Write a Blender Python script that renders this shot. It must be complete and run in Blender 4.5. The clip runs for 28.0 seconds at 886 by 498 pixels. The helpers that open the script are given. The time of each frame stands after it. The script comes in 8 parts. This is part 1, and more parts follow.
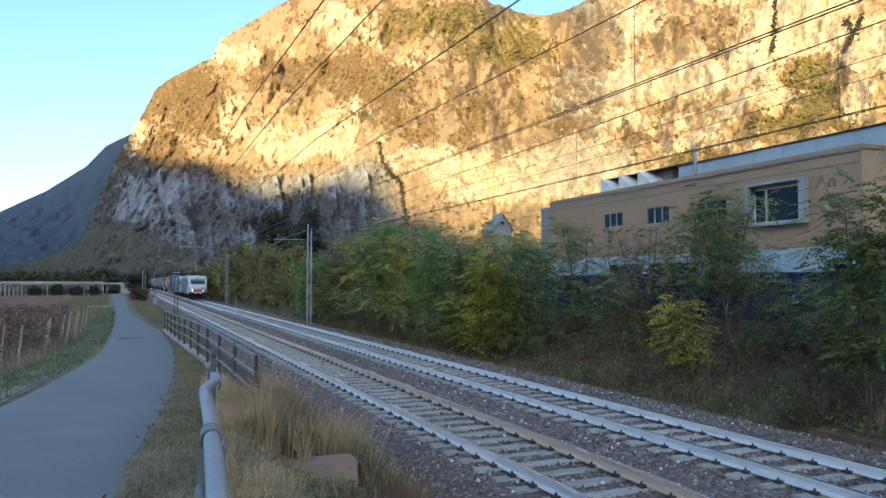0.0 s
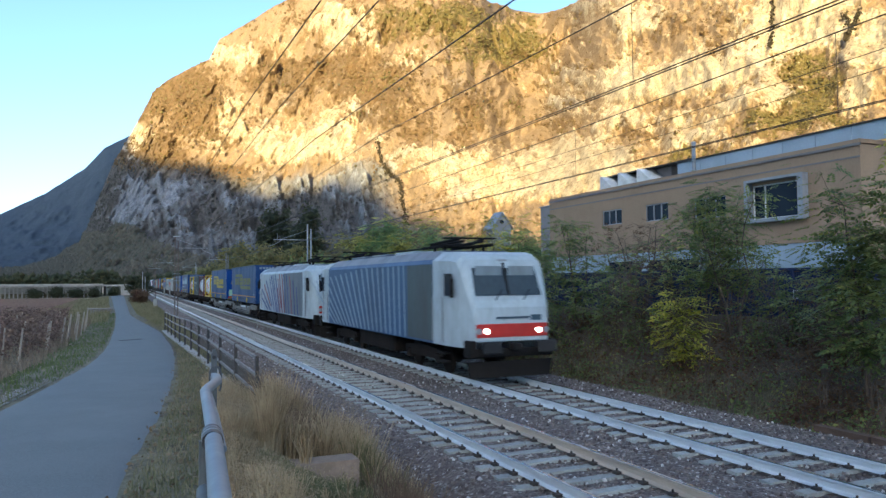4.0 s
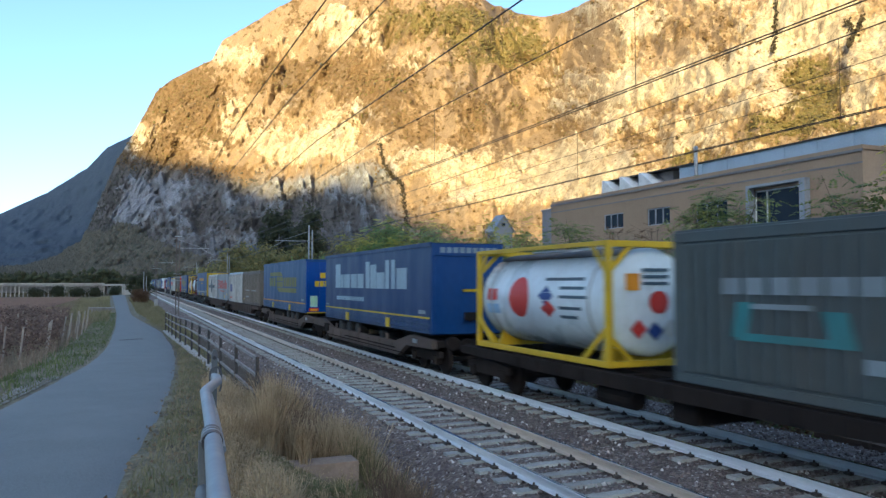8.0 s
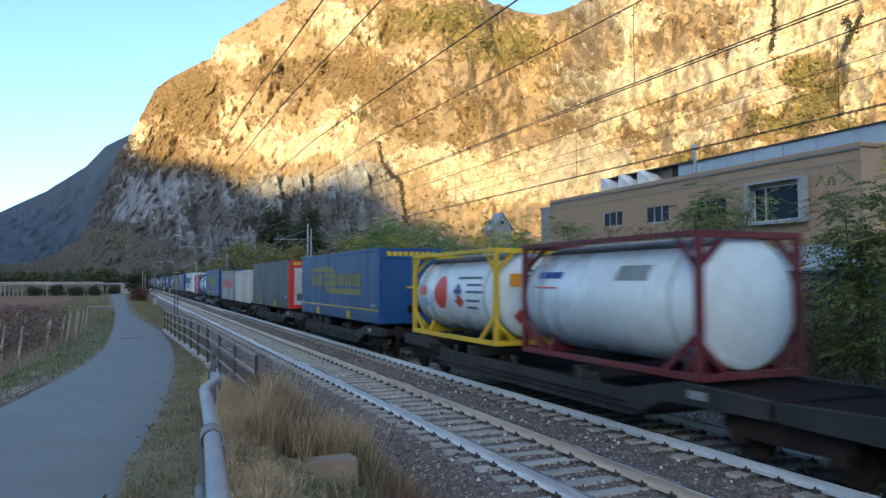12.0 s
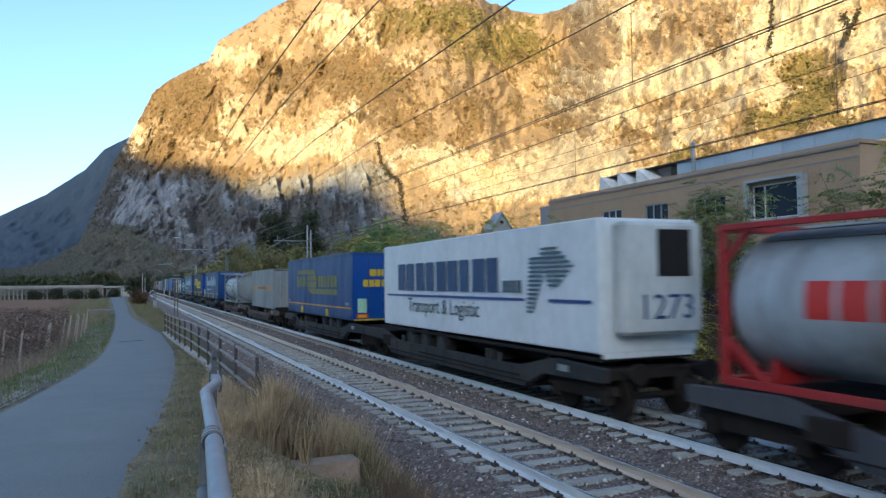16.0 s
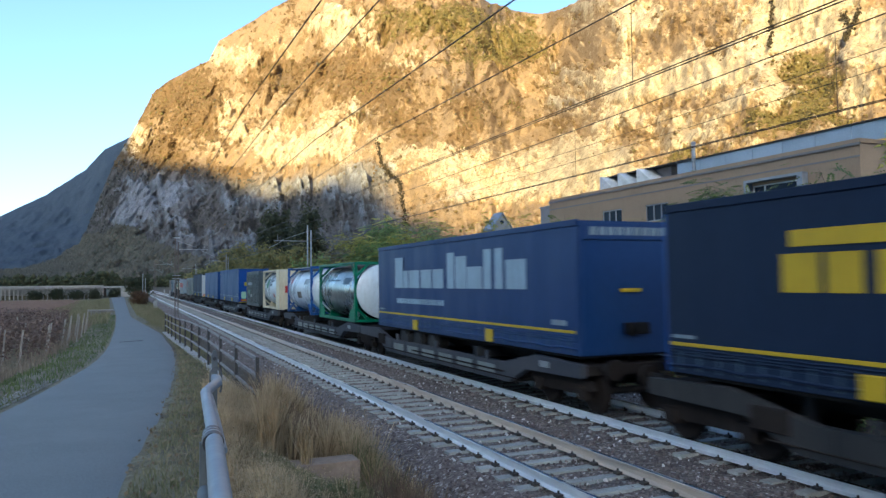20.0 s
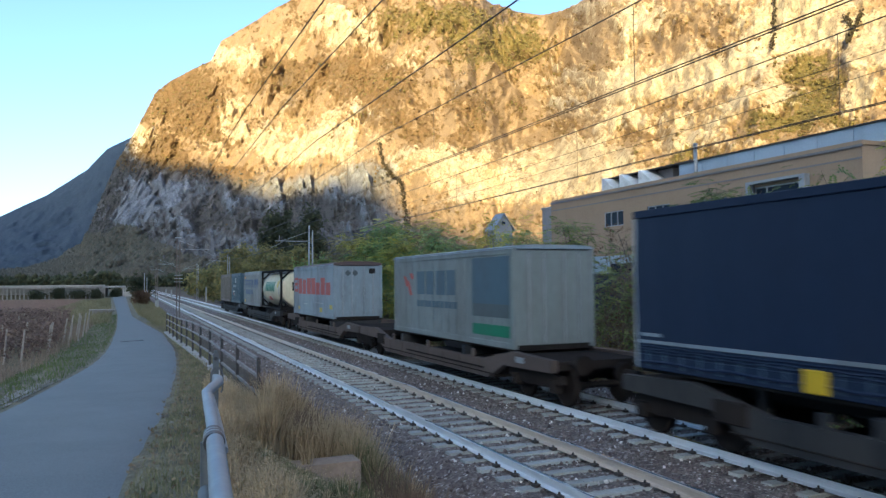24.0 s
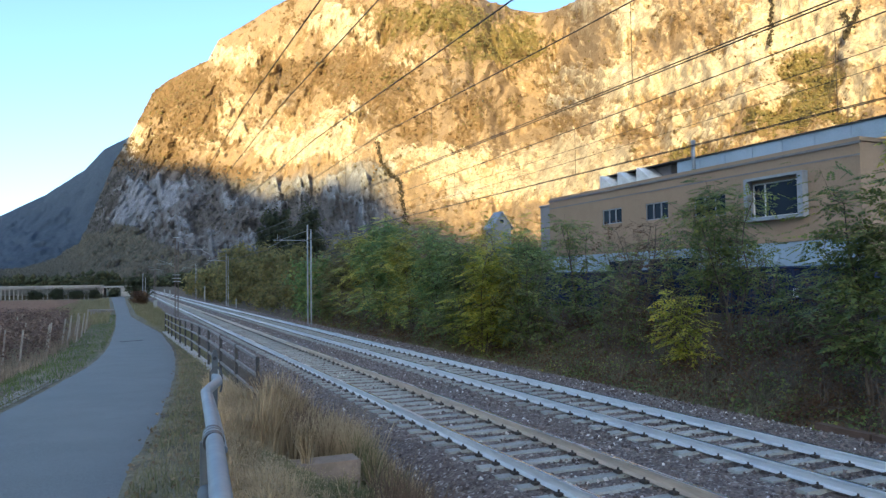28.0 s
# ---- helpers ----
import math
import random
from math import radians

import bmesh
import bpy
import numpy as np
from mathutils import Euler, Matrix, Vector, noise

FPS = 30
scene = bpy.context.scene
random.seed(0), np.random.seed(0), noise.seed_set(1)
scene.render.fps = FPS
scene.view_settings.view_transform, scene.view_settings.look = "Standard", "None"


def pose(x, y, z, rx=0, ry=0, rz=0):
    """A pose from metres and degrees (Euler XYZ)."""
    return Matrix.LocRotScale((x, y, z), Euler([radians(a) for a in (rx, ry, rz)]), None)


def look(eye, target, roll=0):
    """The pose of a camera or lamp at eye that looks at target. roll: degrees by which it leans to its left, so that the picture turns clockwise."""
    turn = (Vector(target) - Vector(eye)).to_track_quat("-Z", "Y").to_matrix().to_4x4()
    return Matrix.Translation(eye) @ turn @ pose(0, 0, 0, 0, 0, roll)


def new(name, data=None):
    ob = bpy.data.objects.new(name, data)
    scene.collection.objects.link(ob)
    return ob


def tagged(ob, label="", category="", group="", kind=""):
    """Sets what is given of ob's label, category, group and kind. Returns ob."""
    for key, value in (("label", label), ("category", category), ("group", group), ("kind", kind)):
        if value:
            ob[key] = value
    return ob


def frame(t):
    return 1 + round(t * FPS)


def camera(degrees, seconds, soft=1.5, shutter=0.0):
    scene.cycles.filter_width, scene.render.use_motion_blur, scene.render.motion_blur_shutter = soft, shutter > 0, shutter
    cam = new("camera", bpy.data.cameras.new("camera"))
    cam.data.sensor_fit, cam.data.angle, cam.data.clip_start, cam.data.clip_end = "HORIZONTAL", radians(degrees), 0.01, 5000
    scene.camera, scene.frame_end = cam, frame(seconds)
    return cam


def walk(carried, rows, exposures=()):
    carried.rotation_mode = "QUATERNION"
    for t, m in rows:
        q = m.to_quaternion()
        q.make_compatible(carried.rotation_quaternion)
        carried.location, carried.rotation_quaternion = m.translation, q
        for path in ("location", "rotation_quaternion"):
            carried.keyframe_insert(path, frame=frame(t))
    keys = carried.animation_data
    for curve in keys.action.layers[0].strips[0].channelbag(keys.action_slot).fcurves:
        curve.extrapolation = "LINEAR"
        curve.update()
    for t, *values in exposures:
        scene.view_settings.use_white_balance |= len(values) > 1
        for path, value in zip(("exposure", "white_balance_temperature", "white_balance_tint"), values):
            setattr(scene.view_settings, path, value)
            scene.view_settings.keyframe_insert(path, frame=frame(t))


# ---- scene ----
EYE = Vector((0.0, 0.0, 2.9))
cam = camera(62.3, 28.0, soft=1.4, shutter=0.25)


def aim(yaw, pitch, roll):
    a, b = radians(yaw), radians(pitch)
    way = Vector((math.sin(a) * math.cos(b), math.cos(a) * math.cos(b), math.sin(b)))
    return look(EYE, EYE + way, roll)


# seconds, bearing east of the track, tilt, lean
walk(cam, [(t, aim(a, b, c)) for t, a, b, c in (
    (0, 23.253, 2.543, 0.041), (0.5, 23.278, 2.496, 0.1), (1, 23.29, 2.484, -0.029), (1.5, 23.325, 2.447, -0.502),
    (2, 23.278, 2.447, -0.745), (2.5, 23.278, 2.452, -0.73), (3, 23.268, 2.45, -0.591), (3.5, 23.27, 2.452, -0.533),
    (5.5, 23.264, 2.524, -0.179), (6, 23.244, 2.557, -0.077), (6.5, 23.22, 2.56, -0.109), (7, 23.156, 2.601, -0.005),
    (7.5, 23.121, 2.62, -0.036), (8, 23.18, 2.645, 0.01), (8.5, 23.226, 2.635, -0.116), (9, 23.278, 2.63, -0.284),
    (9.5, 23.321, 2.602, -0.384), (10, 23.326, 2.573, -0.164), (10.5, 23.36, 2.551, -0.107), (11, 23.36, 2.497, -0.119),
    (11.5, 23.309, 2.507, -0.148), (12, 23.263, 2.499, -0.107), (12.5, 23.258, 2.513, -0.322), (14.5, 23.339, 2.499, -0.628),
    (15, 23.344, 2.517, -0.645), (15.5, 23.34, 2.511, -0.617), (16, 23.289, 2.515, -0.607), (16.5, 23.231, 2.544, -0.619),
    (17, 23.224, 2.564, -0.523), (17.5, 23.264, 2.568, -0.527), (18, 23.269, 2.581, -0.501), (18.5, 23.259, 2.555, -0.617),
    (19, 23.281, 2.556, -0.539), (19.5, 23.263, 2.543, -0.532), (20, 23.271, 2.513, -0.647), (20.5, 23.227, 2.516, -0.731),
    (21, 23.212, 2.476, -0.834), (21.5, 23.237, 2.496, -0.659), (23.5, 23.161, 2.554, -0.503), (24, 23.157, 2.567, -0.467),
    (24.5, 23.161, 2.559, -0.517), (25, 23.175, 2.531, -0.607), (25.5, 23.224, 2.514, -0.669), (26, 23.28, 2.493, -0.692),
    (26.5, 23.275, 2.474, -0.67), (27, 23.275, 2.468, -0.669), (27.5, 23.275, 2.468, -0.669), (28, 23.274, 2.447, -0.747),
)], exposures=((0, 1.98, 5500, 0), (6, 1.97, 5500, 0), (9, 1.9, 5500, 0), (15, 1.9, 5500, 0), (16, 1.86, 5500, 0), (17, 1.76, 5500, 0), (18, 1.84, 5500, 0), (19, 1.91, 5500, 0), (21, 1.96, 5500, 0), (28, 1.98, 5500, 0)))

# ---- sky and sun ----
SUN_AZ, SUN_EL = 218.0, 13.0
world = bpy.data.worlds.new("world")
scene.world = world
world.use_nodes = True
wn = world.node_tree
for n in list(wn.nodes):
    wn.nodes.remove(n)
sky = wn.nodes.new("ShaderNodeTexSky")
sky.sky_type = "NISHITA"
sky.sun_disc = False
sky.sun_elevation, sky.sun_rotation = radians(SUN_EL), radians(SUN_AZ)
sky.altitude, sky.air_density, sky.dust_density, sky.ozone_density = 150, 0.6, 2.0, 0.5
bg = wn.nodes.new("ShaderNodeBackground")
bg.inputs["Strength"].default_value = 0.12
wout = wn.nodes.new("ShaderNodeOutputWorld")
wn.links.new(sky.outputs[0], bg.inputs[0])
wn.links.new(bg.outputs[0], wout.inputs[0])
sun = new("sun", bpy.data.lights.new("sun", "SUN"))
sun.data.energy, sun.data.angle, sun.data.color = 4.6, radians(0.5), (1.0, 0.66, 0.245)
SUN_WAY = Vector((-math.sin(radians(SUN_AZ)) * math.cos(radians(SUN_EL)), -math.cos(radians(SUN_AZ)) * math.cos(radians(SUN_EL)), -math.sin(radians(SUN_EL))))
sun.matrix_basis = look((0, 0, 300), Vector((0, 0, 300)) + SUN_WAY)

rnd = random.Random(11)


# ---- mesh builder ----
class Mesh:
    """Vertices and faces of one mesh."""

    def __init__(self):
        self.v, self.f = [], []

    def add(self, verts, faces):
        k = len(self.v)
        self.v += [tuple(p) for p in verts]
        self.f += [tuple(i + k for i in q) for q in faces]
        return self

    def box(self, x0, x1, y0, y1, z0, z1, c=0.0):
        if c <= 0:
            vs = [(x, y, z) for x in (x0, x1) for y in (y0, y1) for z in (z0, z1)]
            return self.add(vs, [(0, 1, 3, 2), (4, 6, 7, 5), (0, 4, 5, 1), (2, 3, 7, 6), (0, 2, 6, 4), (1, 5, 7, 3)])
        vs, ids = [], {}
        lo, hi = (x0, y0, z0), (x1, y1, z1)
        for s in [(a, b, d) for a in (0, 1) for b in (0, 1) for d in (0, 1)]:
            for ax in range(3):
                p = [(hi[i] - (0 if i == ax else c)) if s[i] else (lo[i] + (0 if i == ax else c)) for i in range(3)]
                ids[(s, ax)] = len(vs)
                vs.append(p)
        fs = []
        for ax in range(3):
            o = [i for i in range(3) if i != ax]
            for side in (0, 1):
                q = []
                for a, b in ((0, 0), (1, 0), (1, 1), (0, 1)):
                    s = [0, 0, 0]
                    s[ax], s[o[0]], s[o[1]] = side, a, b
                    q.append(ids[(tuple(s), ax)])
                fs.append(q if (side == 1) == (ax != 1) else q[::-1])
            for a in (0, 1):
                for b in (0, 1):
                    s0, s1 = [0, 0, 0], [0, 0, 0]
                    s0[o[0]] = s1[o[0]] = a
                    s0[o[1]] = s1[o[1]] = b
                    s1[ax] = 1
                    s0, s1 = tuple(s0), tuple(s1)
                    q = [ids[(s0, o[0])], ids[(s1, o[0])], ids[(s1, o[1])], ids[(s0, o[1])]]
                    fs.append(q)
        for s in [(a, b, d) for a in (0, 1) for b in (0, 1) for d in (0, 1)]:
            fs.append([ids[(s, 0)], ids[(s, 1)], ids[(s, 2)]])
        return self.add(vs, fs)

    def rod(self, a, b, r, r1=None, n=10, caps=True):
        a, b = Vector(a), Vector(b)
        r1 = r if r1 is None else r1
        d = (b - a).normalized()
        u = d.orthogonal().normalized()
        w = d.cross(u)
        vs = []
        for p, q in ((a, r), (b, r1)):
            vs += [p + (u * math.cos(2 * math.pi * i / n) + w * math.sin(2 * math.pi * i / n)) * q for i in range(n)]
        fs = [(i, (i + 1) % n, n + (i + 1) % n, n + i) for i in range(n)]
        if caps:
            fs += [tuple(range(n))[::-1], tuple(range(n, 2 * n))]
        return self.add(vs, fs)

    def bar(self, a, b, w, h):
        """A square bar from a to b, w across and h high."""
        a, b = Vector(a), Vector(b)
        d = (b - a).normalized()
        u = d.cross(Vector((0, 0, 1)))
        u = u.normalized() if u.length > 1e-4 else Vector((1, 0, 0))
        k = u.cross(d).normalized()
        vs = [p + u * sx * w / 2 + k * sz * h / 2 for p in (a, b) for sx, sz in ((-1, -1), (1, -1), (1, 1), (-1, 1))]
        return self.add(vs, [(0, 1, 2, 3), (7, 6, 5, 4), (0, 4, 5, 1), (1, 5, 6, 2), (2, 6, 7, 3), (3, 7, 4, 0)])

    def path(self, pts, r, n=8):
        pts = [Vector(p) for p in pts]
        vs, u = [], None
        for i, p in enumerate(pts):
            d = (pts[min(i + 1, len(pts) - 1)] - pts[max(i - 1, 0)]).normalized()
            u = d.orthogonal().normalized() if u is None else (u - d * u.dot(d)).normalized()
            w = d.cross(u)
            vs += [p + (u * math.cos(2 * math.pi * k / n) + w * math.sin(2 * math.pi * k / n)) * r for k in range(n)]
        fs = [(i * n + k, i * n + (k + 1) % n, (i + 1) * n + (k + 1) % n, (i + 1) * n + k) for i in range(len(pts) - 1) for k in range(n)]
        return self.add(vs, fs + [tuple(range(n))[::-1], tuple((len(pts) - 1) * n + k for k in range(n))])

    def extrude(self, prof, axis, a, b):
        """A closed profile of (p, q) pulled along an axis: x takes (y, z), y takes (x, z), z takes (x, y)."""
        def at(p, q, s):
            return {"x": (s, p, q), "y": (p, s, q), "z": (p, q, s)}[axis]
        n = len(prof)
        vs = [at(p, q, a) for p, q in prof] + [at(p, q, b) for p, q in prof]
        fs = [(i, (i + 1) % n, n + (i + 1) % n, n + i) for i in range(n)]
        fs += [tuple(range(n))[::-1], tuple(range(n, 2 * n))]
        return self.add(vs, fs)

    def lathe(self, prof, axis, c, n=20):
        """A profile of (along, radius) turned round an axis through c."""
        vs, m = [], len(prof)
        for s, r in prof:
            for i in range(n):
                a = 2 * math.pi * i / n
                p, q = r * math.cos(a), r * math.sin(a)
                vs.append({"x": (c[0] + s, c[1] + p, c[2] + q), "y": (c[0] + p, c[1] + s, c[2] + q), "z": (c[0] + p, c[1] + q, c[2] + s)}[axis])
        fs = [(j * n + i, j * n + (i + 1) % n, (j + 1) * n + (i + 1) % n, (j + 1) * n + i) for j in range(m - 1) for i in range(n)]
        fs += [tuple(range(n))[::-1], tuple((m - 1) * n + i for i in range(n))]
        return self.add(vs, fs)

    def data(self, name, material, smooth=False):
        me = bpy.data.meshes.new(name)
        me.from_pydata(self.v, [], self.f)
        bm = bmesh.new()
        bm.from_mesh(me)
        bmesh.ops.recalc_face_normals(bm, faces=bm.faces)
        bm.to_mesh(me)
        bm.free()
        if smooth:
            me.shade_smooth()
            me.set_sharp_from_angle(angle=radians(38))
        me.materials.append(material)
        return me


def part(name, mesh, material, parent, label="", smooth=False):
    ob = new(name, mesh.data(name, material, smooth) if isinstance(mesh, Mesh) else mesh)
    ob.parent = parent
    return tagged(ob, label)


def thing(name, label, category, group="", kind="", at=None):
    ob = tagged(new(name), label, category, group, kind)
    if at is not None:
        ob.matrix_basis = at
    return ob


def solo(name, mesh, material, label, category, group="", kind="", smooth=False, at=None):
    ob = tagged(new(name, mesh.data(name, material, smooth) if isinstance(mesh, Mesh) else mesh), label, category, group, kind)
    if at is not None:
        ob.matrix_basis = at
    return ob


def quads(name, v, f, material, smooth=False):
    """A mesh straight from arrays of vertices and of quads or triangles."""
    v, f = np.asarray(v, np.float32), np.asarray(f, np.int32)
    k = f.shape[1]
    me = bpy.data.meshes.new(name)
    me.vertices.add(len(v))
    me.vertices.foreach_set("co", v.ravel())
    me.loops.add(f.size)
    me.loops.foreach_set("vertex_index", f.ravel())
    me.polygons.add(len(f))
    me.polygons.foreach_set("loop_start", np.arange(0, f.size, k, dtype=np.int32))
    me.polygons.foreach_set("loop_total", np.full(len(f), k, np.int32))
    me.update(calc_edges=True)
    if smooth:
        me.shade_smooth()
    me.materials.append(material)
    return me


def vnoise(p, seed=0):
    """Smooth value noise in -1..1 at an array of points."""
    p = np.asarray(p, np.float64)
    i = np.floor(p).astype(np.int64)
    t = p - i
    t = t * t * (3 - 2 * t)
    out = 0.0
    for dx in (0, 1):
        for dy in (0, 1):
            for dz in (0, 1):
                n = (i[..., 0] + dx) * 374761393 + (i[..., 1] + dy) * 668265263 + (i[..., 2] + dz) * 2147483647 + seed * 974711
                n = (n ^ (n >> 13)) * 1274126177
                n = (n ^ (n >> 16)) & 0xFFFF
                w = (t[..., 0] if dx else 1 - t[..., 0]) * (t[..., 1] if dy else 1 - t[..., 1]) * (t[..., 2] if dz else 1 - t[..., 2])
                out = out + w * (n / 32767.5 - 1)
    return out


def fnoise(p, seed=0, octaves=4, gain=0.5):
    out, amp = 0.0, 1.0
    for k in range(octaves):
        out = out + amp * vnoise(np.asarray(p) * 2.03 ** k + 17.3 * k, seed + k)
        amp *= gain
    return out


# ---- materials ----
def nodes_of(name):
    m = bpy.data.materials.new(name)
    m.use_nodes = True
    t = m.node_tree
    return m, t, t.nodes["Principled BSDF"]


def ramp(t, fac, stops):
    n = t.nodes.new("ShaderNodeValToRGB")
    e = n.color_ramp.elements
    while len(e) < len(stops):
        e.new(0.5)
    for el, (pos, col) in zip(e, stops):
        el.position, el.color = pos, (*col, 1)
    t.links.new(fac, n.inputs[0])
    return n.outputs[0]


def noise_of(t, vec, scale, detail=4.0, rough=0.6, dist=0.0):
    n = t.nodes.new("ShaderNodeTexNoise")
    n.inputs["Scale"].default_value, n.inputs["Detail"].default_value = scale, detail
    n.inputs["Roughness"].default_value, n.inputs["Distortion"].default_value = rough, dist
    t.links.new(vec, n.inputs["Vector"])
    return n.outputs[0]


def mixc(t, fac, a, b, mode="MIX"):
    n = t.nodes.new("ShaderNodeMix")
    n.data_type, n.blend_type = "RGBA", mode
    for sock, val in ((n.inputs[0], fac), (n.inputs[6], a), (n.inputs[7], b)):
        if isinstance(val, (int, float)):
            sock.default_value = val
        elif isinstance(val, tuple):
            sock.default_value = (*val, 1)
        else:
            t.links.new(val, sock)
    return n.outputs[2]


def mathn(t, op, a, b=0.0):
    n = t.nodes.new("ShaderNodeMath")
    n.operation = op
    for sock, val in ((n.inputs[0], a), (n.inputs[1], b)):
        if isinstance(val, (int, float)):
            sock.default_value = val
        else:
            t.links.new(val, sock)
    return n.outputs[0]


def coords(t, kind="Object", scale=None):
    c = t.nodes.new("ShaderNodeTexCoord").outputs[kind]
    if scale:
        m = t.nodes.new("ShaderNodeMapping")
        m.inputs["Scale"].default_value = scale
        t.links.new(c, m.inputs["Vector"])
        return m.outputs[0]
    return c


def bump(t, bsdf, height, strength, dist):
    n = t.nodes.new("ShaderNodeBump")
    n.inputs["Strength"].default_value, n.inputs["Distance"].default_value = strength, dist
    t.links.new(height, n.inputs["Height"])
    t.links.new(n.outputs[0], bsdf.inputs["Normal"])


def mat(name, col, rough=0.6, metal=0.0, vary=0.15, grain=30.0, stain=2.0, dirt=(0.08, 0.07, 0.06), dirty=0.25, bumps=0.2, dist=0.004, stretch=None, spec=0.5, obj=0.0):
    """A plain surface with grain, stains of dirt and fine relief."""
    m, t, b = nodes_of(name)
    c = coords(t, "Object", stretch)
    fine = noise_of(t, c, grain, 5)
    dark, lite = tuple(x * (1 - vary) for x in col), tuple(min(1, x * (1 + vary)) for x in col)
    k = ramp(t, fine, [(0.3, dark), (0.7, lite)])
    s = ramp(t, noise_of(t, c, stain, 6, 0.65, 0.4), [(0.45, (0, 0, 0)), (0.75, (1, 1, 1))])
    k = mixc(t, mathn(t, "MULTIPLY", s, dirty), k, dirt)
    if obj:
        r = t.nodes.new("ShaderNodeObjectInfo").outputs["Random"]
        hsv = t.nodes.new("ShaderNodeHueSaturation")
        t.links.new(mathn(t, "ADD", mathn(t, "MULTIPLY", r, obj), 1 - obj / 2), hsv.inputs["Value"])
        t.links.new(k, hsv.inputs["Color"])
        k = hsv.outputs[0]
    t.links.new(k, b.inputs["Base Color"])
    b.inputs["Metallic"].default_value = metal
    b.inputs["Specular IOR Level"].default_value = spec
    t.links.new(mathn(t, "ADD", mathn(t, "MULTIPLY", s, 0.2), rough - 0.05), b.inputs["Roughness"])
    if bumps:
        bump(t, b, fine, bumps, dist)
    return m


def leafy(name, cols, thin=0.5, rough=0.55):
    """Leaves: each takes its own shade from a row of colours, and lets some light through."""
    m, t, b = nodes_of(name)
    g = t.nodes.new("ShaderNodeNewGeometry").outputs["Random Per Island"]
    c = coords(t)
    lump = ramp(t, noise_of(t, c, 0.75, 3, 0.6), [(0.32, (0, 0, 0)), (0.68, (1, 1, 1))])
    g = mathn(t, "ADD", mathn(t, "MULTIPLY", g, 0.5), mathn(t, "MULTIPLY", lump, 0.5))
    k = ramp(t, g, [(i / max(1, len(cols) - 1), c_) for i, c_ in enumerate(cols)])
    k = mixc(t, noise_of(t, c, 0.6, 3), k, mixc(t, 0.25, k, (0.03, 0.04, 0.016)))
    t.links.new(k, b.inputs["Base Color"])
    b.inputs["Roughness"].default_value = rough
    b.inputs["Specular IOR Level"].default_value = 0.3
    tr = t.nodes.new("ShaderNodeBsdfTranslucent")
    t.links.new(k, tr.inputs[0])
    mx = t.nodes.new("ShaderNodeMixShader")
    mx.inputs[0].default_value = thin
    t.links.new(b.outputs[0], mx.inputs[1])
    t.links.new(tr.outputs[0], mx.inputs[2])
    t.links.new(mx.outputs[0], t.nodes["Material Output"].inputs[0])
    return m

# ---- terrain materials ----
def warp_of(t, vec, scale):
    n = t.nodes.new("ShaderNodeTexNoise")
    n.inputs["Scale"].default_value, n.inputs["Detail"].default_value = scale, 4
    t.links.new(vec, n.inputs["Vector"])
    return n.outputs["Color"]


def attr_of(t, name):
    n = t.nodes.new("ShaderNodeAttribute")
    n.attribute_name = name
    return n.outputs["Fac"]


def range_of(t, val, lo, hi):
    n = t.nodes.new("ShaderNodeMapRange")
    n.inputs["From Min"].default_value, n.inputs["From Max"].default_value = lo, hi
    t.links.new(val, n.inputs["Value"])
    return n.outputs[0]


